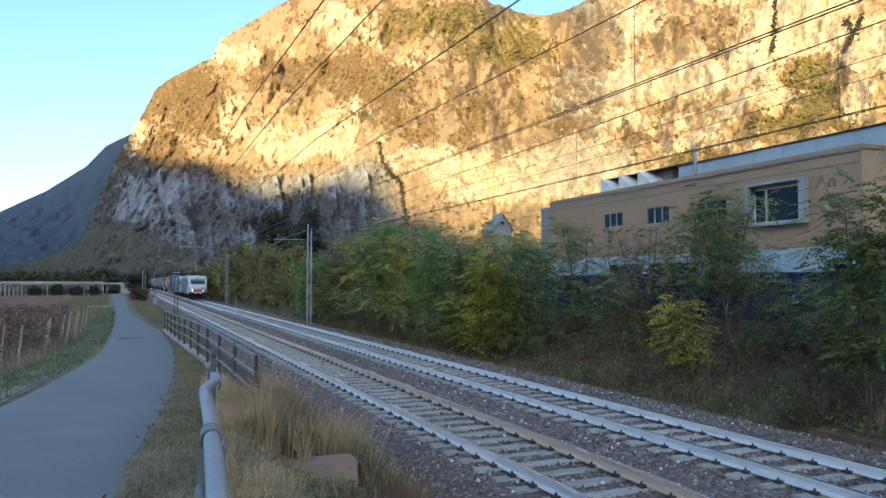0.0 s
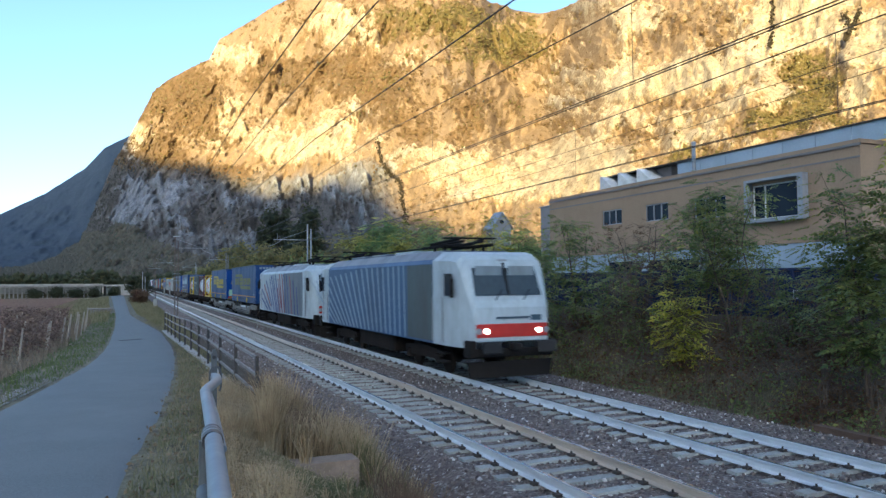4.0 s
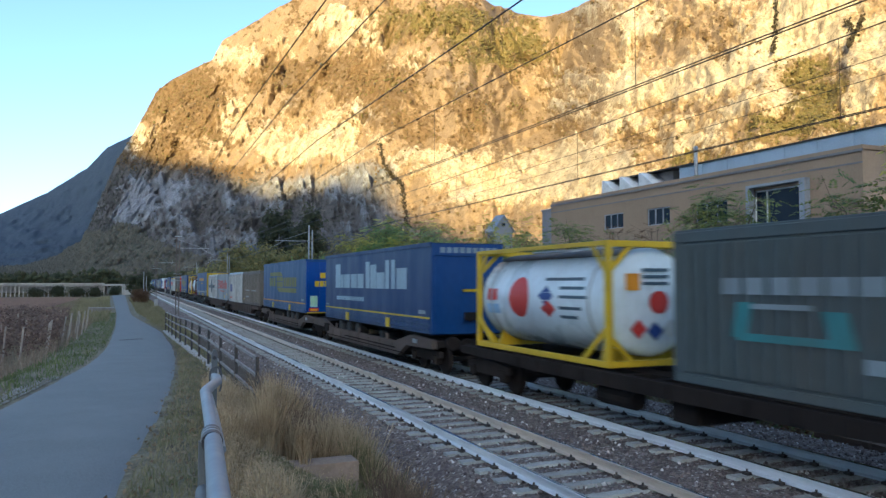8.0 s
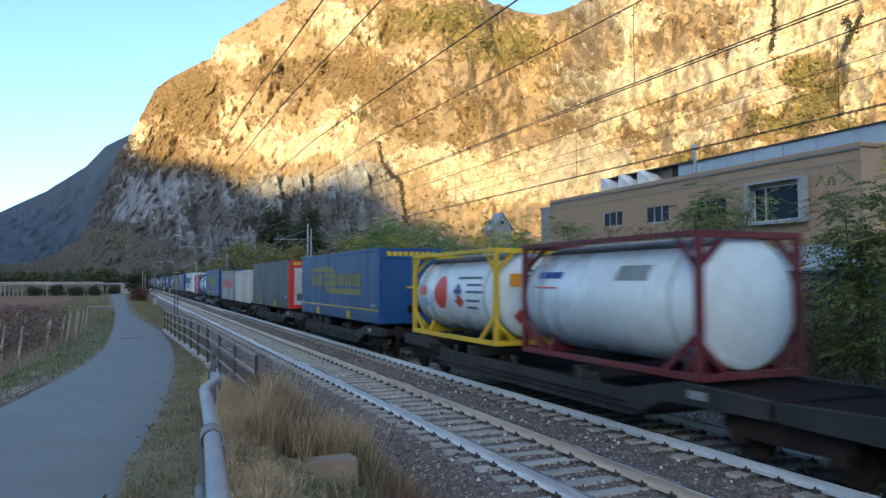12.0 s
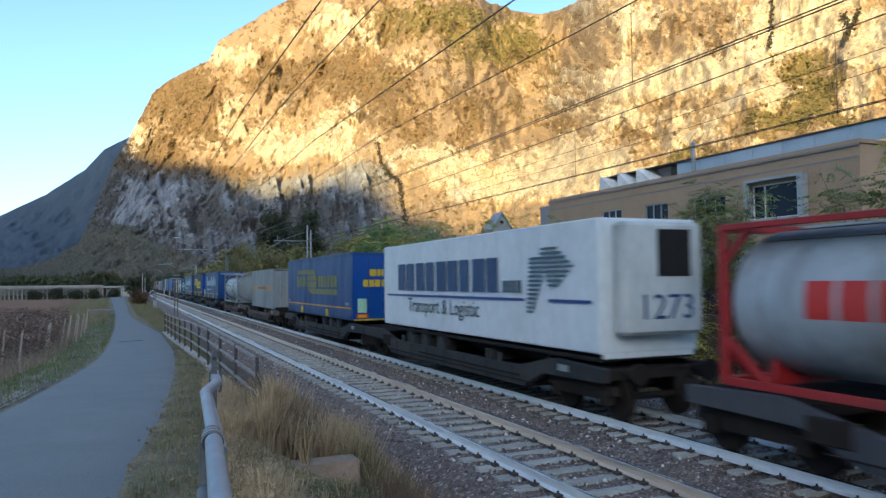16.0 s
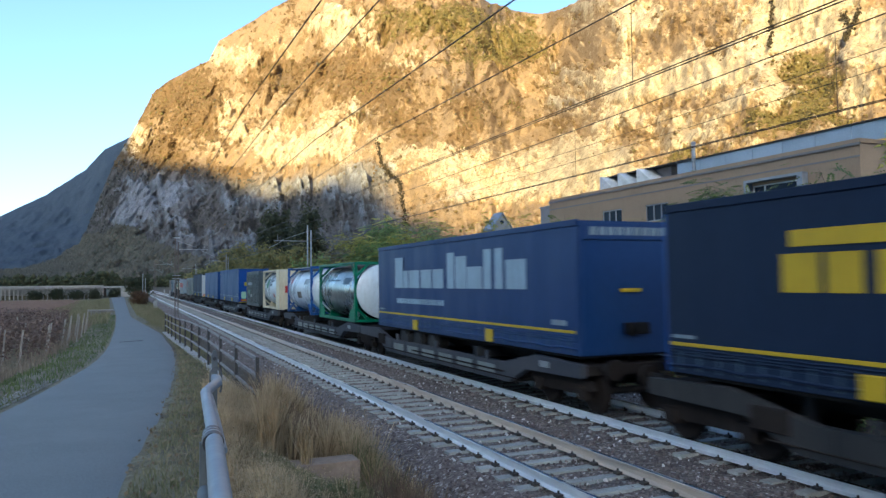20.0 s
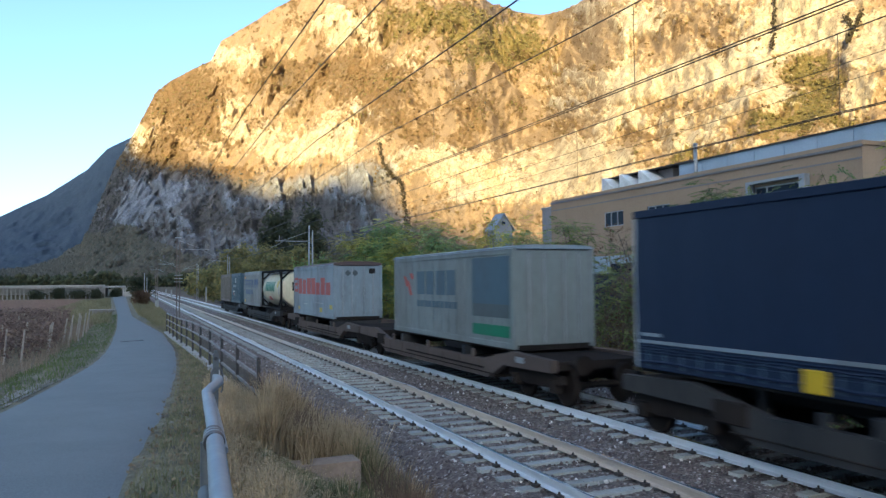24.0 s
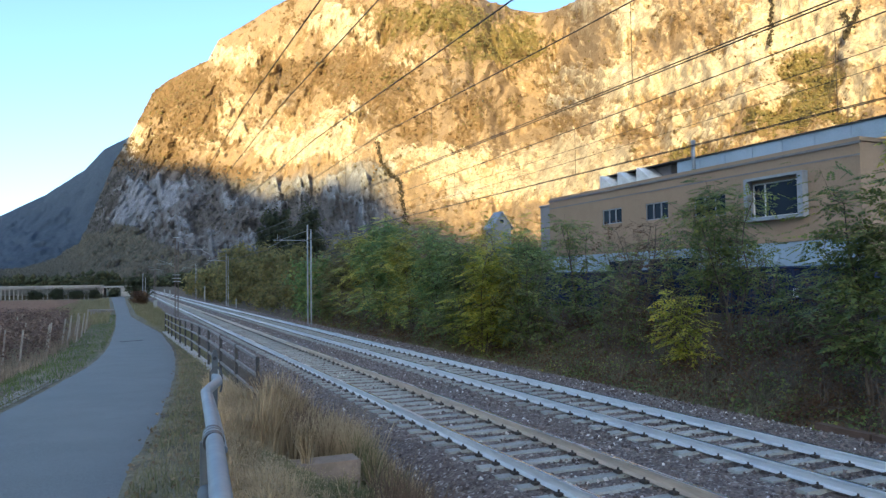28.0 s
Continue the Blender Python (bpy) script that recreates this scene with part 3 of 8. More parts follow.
def scrub():
    g = np.random.default_rng(5)
    az = np.degrees(np.arctan2(HILL[..., 0], HILL[..., 1]))
    el = np.degrees(np.arctan2(HILL[..., 2], np.hypot(HILL[..., 0], HILL[..., 1])))
    low = (el < 3.6 - 0.35 * np.maximum(az, 0)) & (el > -0.5) & (az < 9)
    low = low | (((az + 0.2) / 1.5) ** 2 + ((el - 3.0) / 1.3) ** 2 < 1)
    n = 260000
    row, col = g.integers(4, 328, n), g.integers(24, HILL.shape[1] - 40, n)
    keep = (WOOD[row, col] + 0.12 * g.normal(size=n) > 0.24) & (g.random(n) < 0.6)
    keep &= ~low[row, col]
    keep &= ~((el[row, col] < 8.6) & (az[row, col] < 20) & (g.random(n) < 0.6))
    row, col = row[keep][:72000], col[keep][:72000]
    p = HILL[row, col] + g.normal(size=(len(row), 3)) * 1.2
    far = np.hypot(p[:, 0], p[:, 1])
    size = far * (0.0006 + 0.0017 * g.random(len(p)) ** 2.6)
    p[:, 2] -= size * 0.15
    paz, pev = np.degrees(np.arctan2(p[:, 0], p[:, 1])), np.degrees(np.arctan2(p[:, 2], far))
    # scrub in the shadow zone, given darker grey colours to paint its shade
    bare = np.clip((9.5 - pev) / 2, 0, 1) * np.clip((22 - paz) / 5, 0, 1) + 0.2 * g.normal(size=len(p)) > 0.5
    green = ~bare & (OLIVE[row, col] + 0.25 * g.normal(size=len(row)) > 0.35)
    for name, pick, cols, lab in (("shaded_scrub", bare, [(0.05, 0.048, 0.048), (0.085, 0.08, 0.077), (0.12, 0.112, 0.105)], "scrub at the foot of the cliffs with shade painted into its grey"), ("mountain_scrub", ~green & ~bare, [(0.095, 0.06, 0.035), (0.14, 0.086, 0.046), (0.13, 0.09, 0.045), (0.165, 0.115, 0.06), (0.15, 0.105, 0.05)], "brown autumn bushes on the mountain"), ("olive_scrub", green, [(0.065, 0.06, 0.025), (0.10, 0.09, 0.034), (0.125, 0.108, 0.04), (0.16, 0.125, 0.048), (0.15, 0.092, 0.045)], "olive and yellow autumn bushes on the mountain")):
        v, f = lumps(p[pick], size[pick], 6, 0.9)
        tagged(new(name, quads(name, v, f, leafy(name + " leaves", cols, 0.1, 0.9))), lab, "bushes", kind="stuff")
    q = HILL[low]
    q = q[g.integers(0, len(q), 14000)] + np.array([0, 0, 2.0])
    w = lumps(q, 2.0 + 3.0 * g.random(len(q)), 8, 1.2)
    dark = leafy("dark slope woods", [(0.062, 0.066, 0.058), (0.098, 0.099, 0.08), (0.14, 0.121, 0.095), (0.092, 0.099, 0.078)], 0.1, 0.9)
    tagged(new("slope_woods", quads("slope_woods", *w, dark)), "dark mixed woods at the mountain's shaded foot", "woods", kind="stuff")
    # dark lumps stand in for the shade of cracks and caves in the cliffs
    cleft = []
    for line in ([(18.2, 11.0), (18.6, 9.2), (19.2, 8.5), (19.9, 8.0), (20.15, 6.5), (20.35, 4.7)], [(48.0, 19.6), (47.9, 17.7), (47.7, 16.4)], [(52.4, 17.9), (52.8, 16.9), (52.5, 16.2)], [(53.4, 18.0), (52.9, 16.9)]):
        k = np.linspace(0, len(line) - 1, 22 * len(line) - 20)
        la, le = (np.interp(k, range(len(line)), c) for c in zip(*line))
        for a, e in zip(la, le):
            cleft.append(HILL.reshape(-1, 3)[np.argmin((az - a).ravel() ** 2 + (el - e).ravel() ** 2)])
    cleft = np.repeat(np.array(cleft), 4, 0)
    spread = np.hypot(cleft[:, 0], cleft[:, 1])[:, None] / 900
    cleft = cleft + g.normal(size=cleft.shape) * 1.4 * spread
    cleft[:, :2] *= 0.995
    c = lumps(cleft, (0.4 + 1.0 * g.random(len(cleft))) * spread[:, 0], 9, 1.2)
    tagged(new("cleft_shade", quads("cleft_shade", *c, leafy("dark cleft shade", [(0.03, 0.024, 0.016), (0.05, 0.038, 0.025)], 0.1, 0.9))), "dark lumps painting the shade inside clefts and caves of the cliff", "shrubs", kind="stuff")


scrub()

# ---- ground ----
PATH_Y = [-30, 0, 8, 14, 28, 42, 60, 120, 200]
PATH_Z = [1.25, 1.2, 0.95, 0.75, 0.3, 0.0, -0.1, -0.1, -0.1]
RIGHT_Y = [-30, 0, 7.4, 9.5, 13.8, 22.9, 31.6, 46.8, 63.4, 75.3, 117, 162, 200]
RIGHT_X = [-1.4, -0.6, -0.11, 0.23, 0.68, 1.39, 1.81, 1.98, 1.0, 0.3, -0.08, -0.43, -0.8]
LEFT_Y = [-30, 0, 8, 15.2, 17.7, 25, 33.8, 55.9, 76.4, 119, 165, 200]
LEFT_X = [-4.4, -3.5, -2.75, -2.07, -1.8, -1.2, -0.88, -0.82, -1.03, -2.0, -3.1, -3.9]


def smooth_interp(y, ys, xs):
    y = np.asarray(y, float)
    return sum(np.interp(y + d, ys, xs) for d in np.linspace(-3.2, 3.2, 9)) / 9


def ground_z(x, y):
    x, y = np.asarray(x, float), np.asarray(y, float)
    zp = smooth_interp(y, PATH_Y, PATH_Z)
    xr, xl = smooth_interp(y, RIGHT_Y, RIGHT_X), smooth_interp(y, LEFT_Y, LEFT_X)
    # verge between the path and the ballast
    k = np.clip((x - xr - 0.35) / np.maximum(4.3 - xr - 0.35, 0.5), 0, 1)
    z = zp + (-0.62 - zp) * k * k * (3 - 2 * k)
    # field beside the path
    k = np.clip((xl - 0.8 - x) / 3.0, 0, 1)
    z = np.where(x < xl, zp + (-0.45 - zp) * k * k * (3 - 2 * k), z)
    # bank beyond the track
    k = np.clip((x - 13.4) / 8.6, 0, 1)
    bank = -0.62 + 2.0 * k * k * (3 - 2 * k) * np.clip(1.25 - y / 120, 0.15, 1)
    z = np.where(x > 12.4, bank, z)
    rough = 0.03 * fnoise(np.stack([x * 1.3, y * 1.3, 0 * x], -1), 5, 3) + 0.08 * fnoise(np.stack([x * 0.2, y * 0.2, 0 * x], -1), 8, 2)
    on_path = (x > xl - 0.1) & (x < xr + 0.1)
    flat = np.where(on_path, 0.0, 1.0) * np.where((x > 4.0) & (x < 12.4), 0.0, 1.0)
    near = np.clip(np.maximum(xl - x, x - xr) / 0.8, 0, 1)
    return z + rough * flat * near - 0.03 * on_path


def ground_material():
    m, t, b = nodes_of("soil grass and leaf litter")
    pos = t.nodes.new("ShaderNodeNewGeometry").outputs["Position"]
    fine = noise_of(t, pos, 14, 6, 0.7)
    mid = noise_of(t, pos, 1.3, 5, 0.65, 0.4)
    grass = ramp(t, fine, [(0.3, (0.10, 0.095, 0.055)), (0.55, (0.2, 0.18, 0.115)), (0.75, (0.31, 0.27, 0.19))])
    soil = ramp(t, fine, [(0.3, (0.045, 0.034, 0.02)), (0.6, (0.1, 0.075, 0.045)), (0.8, (0.2, 0.15, 0.095))])
    sep = t.nodes.new("ShaderNodeSeparateXYZ")
    t.links.new(pos, sep.inputs[0])
    bank = t.nodes.new("ShaderNodeMapRange")
    bank.inputs["From Min"].default_value, bank.inputs["From Max"].default_value = 0.9, 2.6
    t.links.new(sep.outputs["X"], bank.inputs["Value"])
    mix = mathn(t, "ADD", mathn(t, "MULTIPLY", bank.outputs[0], 0.8), ramp(t, mid, [(0.42, (0, 0, 0)), (0.68, (1, 1, 1))]))
    t.links.new(mixc(t, mathn(t, "MINIMUM", mix, 1.0), grass, soil), b.inputs["Base Color"])
    b.inputs["Roughness"].default_value = 0.95
    bump(t, b, fine, 0.8, 0.04)
    return m


def grid_mesh(name, xs, ys, zf, material):
    X, Y = np.meshgrid(xs, ys)
    Z = zf(X, Y)
    k = np.arange(X.size).reshape(X.shape)
    f = np.stack([k[:-1, :-1], k[:-1, 1:], k[1:, 1:], k[1:, :-1]], -1).reshape(-1, 4)
    return quads(name, np.stack([X, Y, Z], -1).reshape(-1, 3), f, material, smooth=True)


gx = np.concatenate([[-4000, -2000, -900, -400, -200, -100, -60, -35, -22], np.arange(-15, 28, 0.3), np.arange(28, 60, 2), [80, 140, 260, 500, 1100, 2200, 4000]])
gy = np.concatenate([[-4000, -2000, -800, -300, -120, -60, -30, -15], np.arange(-6, 60, 0.35), np.arange(60, 210, 2.5), [260, 340, 480, 700, 1000, 1500, 2500, 4200]])
GROUND_MAT = ground_material()
tagged(new("ground", grid_mesh("ground", gx, gy, ground_z, GROUND_MAT)), "grass and bare soil of the valley floor", "ground", kind="structure")


# asphalt path
def path_mesh():
    ys = np.concatenate([np.arange(-20, 60, 0.5), np.arange(60, 201, 2.5)])
    v, f = [], []
    m = 10
    xr, xl, z = smooth_interp(ys, RIGHT_Y, RIGHT_X), smooth_interp(ys, LEFT_Y, LEFT_X), smooth_interp(ys, PATH_Y, PATH_Z)
    wob = 0.02 * fnoise(np.stack([ys * 1.1, 0 * ys, 0 * ys], -1), 3, 3), 0.025 * fnoise(np.stack([ys * 1.1, 0 * ys + 9, 0 * ys], -1), 4, 3)
    for i, y in enumerate(ys):
        for j in range(m + 1):
            k = j / m
            edge = -0.05 if j in (0, m) else 0.022
            v.append((xl[i] + wob[0][i] + (xr[i] + wob[1][i] - xl[i] - wob[0][i]) * k, y, z[i] + edge + 0.02 * math.sin(math.pi * k)))
    n = m + 1
    f = [(i * n + j, i * n + j + 1, (i + 1) * n + j + 1, (i + 1) * n + j) for i in range(len(ys) - 1) for j in range(m)]
    return quads("path", v, f, ASPHALT, smooth=True)


def asphalt_material():
    m, t, b = nodes_of("worn asphalt")
    pos = t.nodes.new("ShaderNodeNewGeometry").outputs["Position"]
    fine = noise_of(t, pos, 45, 6, 0.8)
    mid = noise_of(t, pos, 0.9, 6, 0.6, 0.3)
    k = ramp(t, fine, [(0.3, (0.086, 0.096, 0.099)), (0.7, (0.2, 0.217, 0.222))])
    k = mixc(t, ramp(t, mid, [(0.4, (0, 0, 0)), (0.7, (0.45, 0.45, 0.45))]), k, (0.188, 0.202, 0.206))
    t.links.new(k, b.inputs["Base Color"])
    b.inputs["Roughness"].default_value = 0.8
    bump(t, b, fine, 0.4, 0.006)
    return m


ASPHALT = asphalt_material()
tagged(new("path", path_mesh()), "grey asphalt cycle path with ragged edges", "path", kind="structure")

seam = Mesh()
for i in range(8):
    x = -0.34 + 0.128 * i
    seam.bar((x, 39.3 + 0.06 * i + 0.03 * math.sin(2.1 * i), 0.102), (x + 0.13, 39.36 + 0.06 * i + 0.03 * math.sin(2.1 * i + 2.1), 0.102), 0.11 + 0.04 * math.sin(i), 0.02)
solo("tar_seam", seam, mat("black tar", (0.03, 0.03, 0.032), 0.6, 0, 0.1), "black tar seam across the asphalt path", "tar seam")

# ---- railway ----
R1, GAP, TWO = 5.77, 1.505, 3.574
TRACK_1, TRACK_2 = R1 + GAP / 2, R1 + TWO + GAP / 2


def ballast_material():
    m, t, b = nodes_of("brown railway ballast")
    pos = t.nodes.new("ShaderNodeNewGeometry").outputs["Position"]
    vo = t.nodes.new("ShaderNodeTexVoronoi")
    vo.inputs["Scale"].default_value = 22
    t.links.new(pos, vo.inputs["Vector"])
    hue = t.nodes.new("ShaderNodeSeparateXYZ")
    t.links.new(vo.outputs["Color"], hue.inputs[0])
    k = ramp(t, hue.outputs[0], [(0.0, (0.080, 0.061, 0.055)), (0.5, (0.167, 0.131, 0.116)), (0.9, (0.246, 0.210, 0.189)), (1.0, (0.580, 0.551, 0.522))])
    k = mixc(t, noise_of(t, pos, 1.2, 4), k, mixc(t, 0.6, k, (0.072, 0.051, 0.043)))
    t.links.new(k, b.inputs["Base Color"])
    b.inputs["Roughness"].default_value = 0.9
    bump(t, b, vo.outputs["Distance"], 1.0, 0.03)
    return m


BALLAST = ballast_material()


def stone_material():
    m, t, b = nodes_of("ballast stones")
    g = t.nodes.new("ShaderNodeNewGeometry").outputs["Random Per Island"]
    k = ramp(t, g, [(0, (0.072, 0.055, 0.051)), (0.45, (0.145, 0.113, 0.102)), (0.8, (0.217, 0.181, 0.167)), (0.93, (0.319, 0.290, 0.268)), (1, (0.696, 0.667, 0.638))])
    t.links.new(k, b.inputs["Base Color"])
    b.inputs["Roughness"].default_value = 0.9
    return m


STONE = stone_material()
ballast_prof = [(4.1, -0.75), (4.45, -0.55), (5.1, -0.235), (11.6, -0.235), (13.15, -0.31), (13.6, -0.5), (14.1, -0.8)]
ballast = tagged(new("ballast"), "brown crushed-stone ballast bed under both tracks", "ballast", kind="structure")


def ballast_bed():
    prof = np.array(ballast_prof)
    xs = np.concatenate([np.linspace(4.1, 5.1, 8), np.linspace(5.3, 11.4, 30), np.linspace(11.6, 14.1, 14)])
    ys = np.concatenate([[-60, -20], np.arange(0, 60, 0.4), np.arange(60, 200, 4), [300, 500, 900]])
    def z(x, y):
        base = np.interp(x, prof[:, 0], prof[:, 1])
        return base + 0.025 * fnoise(np.stack([x * 3, y * 3, 0 * x], -1), 15, 2) * (y < 80)
    part("bed", grid_mesh("bed", xs, ys, z, BALLAST), None, ballast)
    g = np.random.default_rng(9)
    n = 24000
    y = 4 + 62 * g.random(n) ** 1.9
    x = 4.25 + 9.4 * g.random(n)
    zz = np.interp(x, prof[:, 0], prof[:, 1]) + 0.012
    v0 = np.array([(1, 0, 0), (-1, 0, 0), (0, 1, 0), (0, -1, 0), (0, 0, 1), (0, 0, -1)], float)
    f0 = np.array([(0, 2, 4), (2, 1, 4), (1, 3, 4), (3, 0, 4), (2, 0, 5), (1, 2, 5), (3, 1, 5), (0, 3, 5)])
    v = v0[None] * (0.6 + 0.8 * g.random((n, 6, 1))) * (0.022 + 0.02 * g.random((n, 1, 1)))
    a = g.random(n) * 6.28
    c, s = np.cos(a)[:, None], np.sin(a)[:, None]
    tilt = (g.random((n, 1)) - 0.5) * 1.5
    vx, vy, vz = v[..., 0] * c - v[..., 1] * s, v[..., 0] * s + v[..., 1] * c, v[..., 2]
    vy, vz = vy * np.cos(tilt) - vz * np.sin(tilt), vy * np.sin(tilt) + vz * np.cos(tilt)
    v = np.stack([vx + x[:, None], vy + y[:, None], vz + zz[:, None]], -1).reshape(-1, 3)
    f = (f0[None] + 6 * np.arange(n)[:, None, None]).reshape(-1, 3)
    tagged(part("loose_stones", quads("loose_stones", v, f, STONE), None, ballast), kind="stuff")


ballast_bed()
RAIL_BLUE = mat("weathered rail steel", (0.64, 0.68, 0.72), 0.45, 0.3, 0.1, 20, 3, (0.2, 0.17, 0.15), 0.3, 0.1, stretch=(1, 0.1, 1))
RAIL_RUST = mat("rusty rail steel", (0.50, 0.43, 0.35), 0.5, 0.25, 0.12, 20, 3, (0.16, 0.10, 0.06), 0.5, 0.1, stretch=(1, 0.1, 1))
RAIL_HEAD = mat("polished rail head", (0.44, 0.44, 0.45), 0.25, 0.9, 0.05, 20, 3, (0.2, 0.15, 0.1), 0.2, 0.05, stretch=(1, 0.1, 1))
CONCRETE = mat("grey sleeper concrete", (0.32, 0.33, 0.31), 0.85, 0, 0.15, 25, 2.5, (0.14, 0.11, 0.09), 0.5, 0.3, obj=0.25)
CLIP_MAT = mat("dark rail clips", (0.05, 0.04, 0.035), 0.7, 0.2)


def track(name, x0, rails, label):
    tr = tagged(new(name), label, "railway track", kind="structure")
    for k, m in enumerate(rails):
        x = x0 + k * GAP
        prof = [(x - 0.075, -0.172), (x + 0.075, -0.172), (x + 0.075, -0.160), (x + 0.012, -0.135), (x + 0.01, -0.05), (x + 0.034, -0.036), (x + 0.035, -0.004), (x - 0.035, -0.004), (x - 0.034, -0.036), (x - 0.01, -0.05), (x - 0.012, -0.135), (x - 0.075, -0.160)]
        rail = part("rail", Mesh().extrude(prof, "y", -60, 900), m, tr)
        head = [(x - 0.033, -0.004), (x + 0.033, -0.004), (x + 0.026, 0.003), (x - 0.026, 0.003)]
        part("running_surface", Mesh().extrude(head, "y", -60, 900), RAIL_HEAD, rail, "polished top of the rail")
    sl = Mesh().add([(s * w, y, z) for s in (-1, 1) for w, y, z in ((1.2, -0.15, -0.4), (1.2, 0.15, -0.4), (1.19, 0.11, -0.2), (1.19, -0.11, -0.2), (0.5, -0.1, -0.21), (0.5, 0.1, -0.21))],
                    [(0, 1, 2, 3), (6, 9, 8, 7), (3, 2, 5, 4), (9, 10, 11, 8), (4, 5, 11, 10), (0, 3, 4), (1, 5, 2), (6, 10, 9), (7, 8, 11), (0, 4, 10, 6), (1, 7, 11, 5), (0, 6, 7, 1)]).data("sleeper", CONCRETE)
    clips = Mesh()
    y0 = 19.486 % 0.65
    for i in range(150):
        y = y0 + 0.65 * (i + 2)
        s = part("sleeper", sl, None, tr)
        s.location = (x0 + GAP / 2, y, 0.015 + 0.004 * rnd.uniform(-1, 1))
        s.rotation_euler[2] = rnd.uniform(-0.006, 0.006)
    for i in range(120):
        y = y0 + 0.65 * (i + 2)
        for k in (0, 1):
            for sgn in (-1, 1):
                cx = x0 + k * GAP + sgn * 0.115
                clips.box(cx - 0.05, cx + 0.05, y - 0.06, y + 0.06, -0.19, -0.145)
                if i < 50:
                    clips.rod((cx, y, -0.15), (cx, y, -0.1), 0.018, n=6)
    me = bpy.data.meshes.new("rail_clips")
    me.from_pydata(clips.v, [], clips.f)
    me.materials.append(CLIP_MAT)
    tagged(part("rail_clips", me, None, tr), kind="stuff")
    rest = Mesh()
    for i in range(150, 420):
        y = y0 + 0.65 * (i + 2)
        rest.box(x0 + GAP / 2 - 1.19, x0 + GAP / 2 + 1.19, y - 0.12, y + 0.12, -0.3, -0.185)
    me = bpy.data.meshes.new("far_sleepers")
    me.from_pydata(rest.v, [], rest.f)
    me.materials.append(CONCRETE)
    tagged(part("far_sleepers", me, None, tr), kind="stuff")
    return tr


track("track_1", R1, (RAIL_BLUE, RAIL_RUST), "empty railway track on grey concrete sleepers")
track("track_2", R1 + TWO, (RAIL_BLUE, RAIL_BLUE), "railway track on concrete sleepers that the train runs on")

OLD_WOOD = mat("rotten brown timber", (0.10, 0.062, 0.042), 0.9, 0, 0.25, 14, 2, (0.04, 0.03, 0.025), 0.5, 0.4, stretch=(1, 0.2, 1))
tim = Mesh()
for i, (dx, dy, r) in enumerate(((0, 0, 0.05), (0.05, 1.35, -0.03))):
    tim.bar((dx - r, dy, 0.04), (dx + r, dy + 1.25, 0.05), 0.2, 0.13)
solo("old_timber", tim, OLD_WOOD, "rotten brown timber lying along the ballast's edge", "timber", at=pose(13.3, 8.7, -0.33, 0, 0, -3))

# ---- overhead line ----
GALV = mat("galvanised steel", (0.33, 0.35, 0.37), 0.55, 0.5, 0.1, 25, 2, (0.14, 0.11, 0.09), 0.35)
OLD_STEEL = mat("rust-brown lattice steel", (0.12, 0.098, 0.085), 0.75, 0.2, 0.15, 25, 2, (0.09, 0.05, 0.035), 0.5)
WIRE = mat("dark overhead wire", (0.035, 0.032, 0.03), 0.6, 0.4, 0.05, 20, 2, bumps=0)
GLASS_INS = mat("brown insulators", (0.09, 0.05, 0.035), 0.3, 0, 0.1)


def wire(name, pts, r, label, span=50.7, sag=0.0, y0=4.3):
    """A wire along the track, sagging between supports."""
    m = Mesh()
    x, z = pts
    ys = np.arange(-46.4, 320, span / 10)
    line = []
    for y in ys:
        k = ((y - y0) % span) / span
        line.append((x, y, z - sag * 4 * k * (1 - k)))
    m.path(line, r, 5)
    return solo(name, m, WIRE, label, "overhead wire", "overhead wires")


def catenary(x, top, low, y0, sag, label):
    wire("messenger_wire", (x, top), 0.011, label + " messenger wire", sag=sag, y0=y0)
    for dx in (-0.04, 0.04):
        wire("contact_wire", (x + dx, low), 0.0085, label + " twin contact wire", sag=0.03, y0=y0)
    d = Mesh()
    for i in range(-6, 40):
        y = y0 + 50.7 / 7 * (i + 0.5)
        k = ((y - y0) % 50.7) / 50.7
        d.rod((x, y, low - 0.03 * 4 * k * (1 - k)), (x, y, top - sag * 4 * k * (1 - k)), 0.005, n=4)
    tagged(solo("dropper_wires", d, WIRE, "thin droppers between messenger and contact wires", "overhead wire"), kind="stuff")


catenary(TRACK_1 - 0.15, 6.95, 5.62, 19.0, 0.35, "near track's")
catenary(TRACK_2, 6.78, 5.47, 4.3, 0.3, "train track's")
for x, z, s in ((2.8, 7.55, 0.3), (3.7, 7.6, 0.3), (4.6, 6.75, 0.3)):
    wire("feeder_wire", (x, z), 0.012, "dark feeder wire beside the track", sag=s, y0=19.0)
wire("return_wire", (TRACK_2 + 1.2, 6.7), 0.007, "thin return wire beside the catenary", sag=0.3)
wire("return_wire", (TRACK_2 + 2.3, 6.75), 0.007, "thin return wire beside the catenary", sag=0.35)


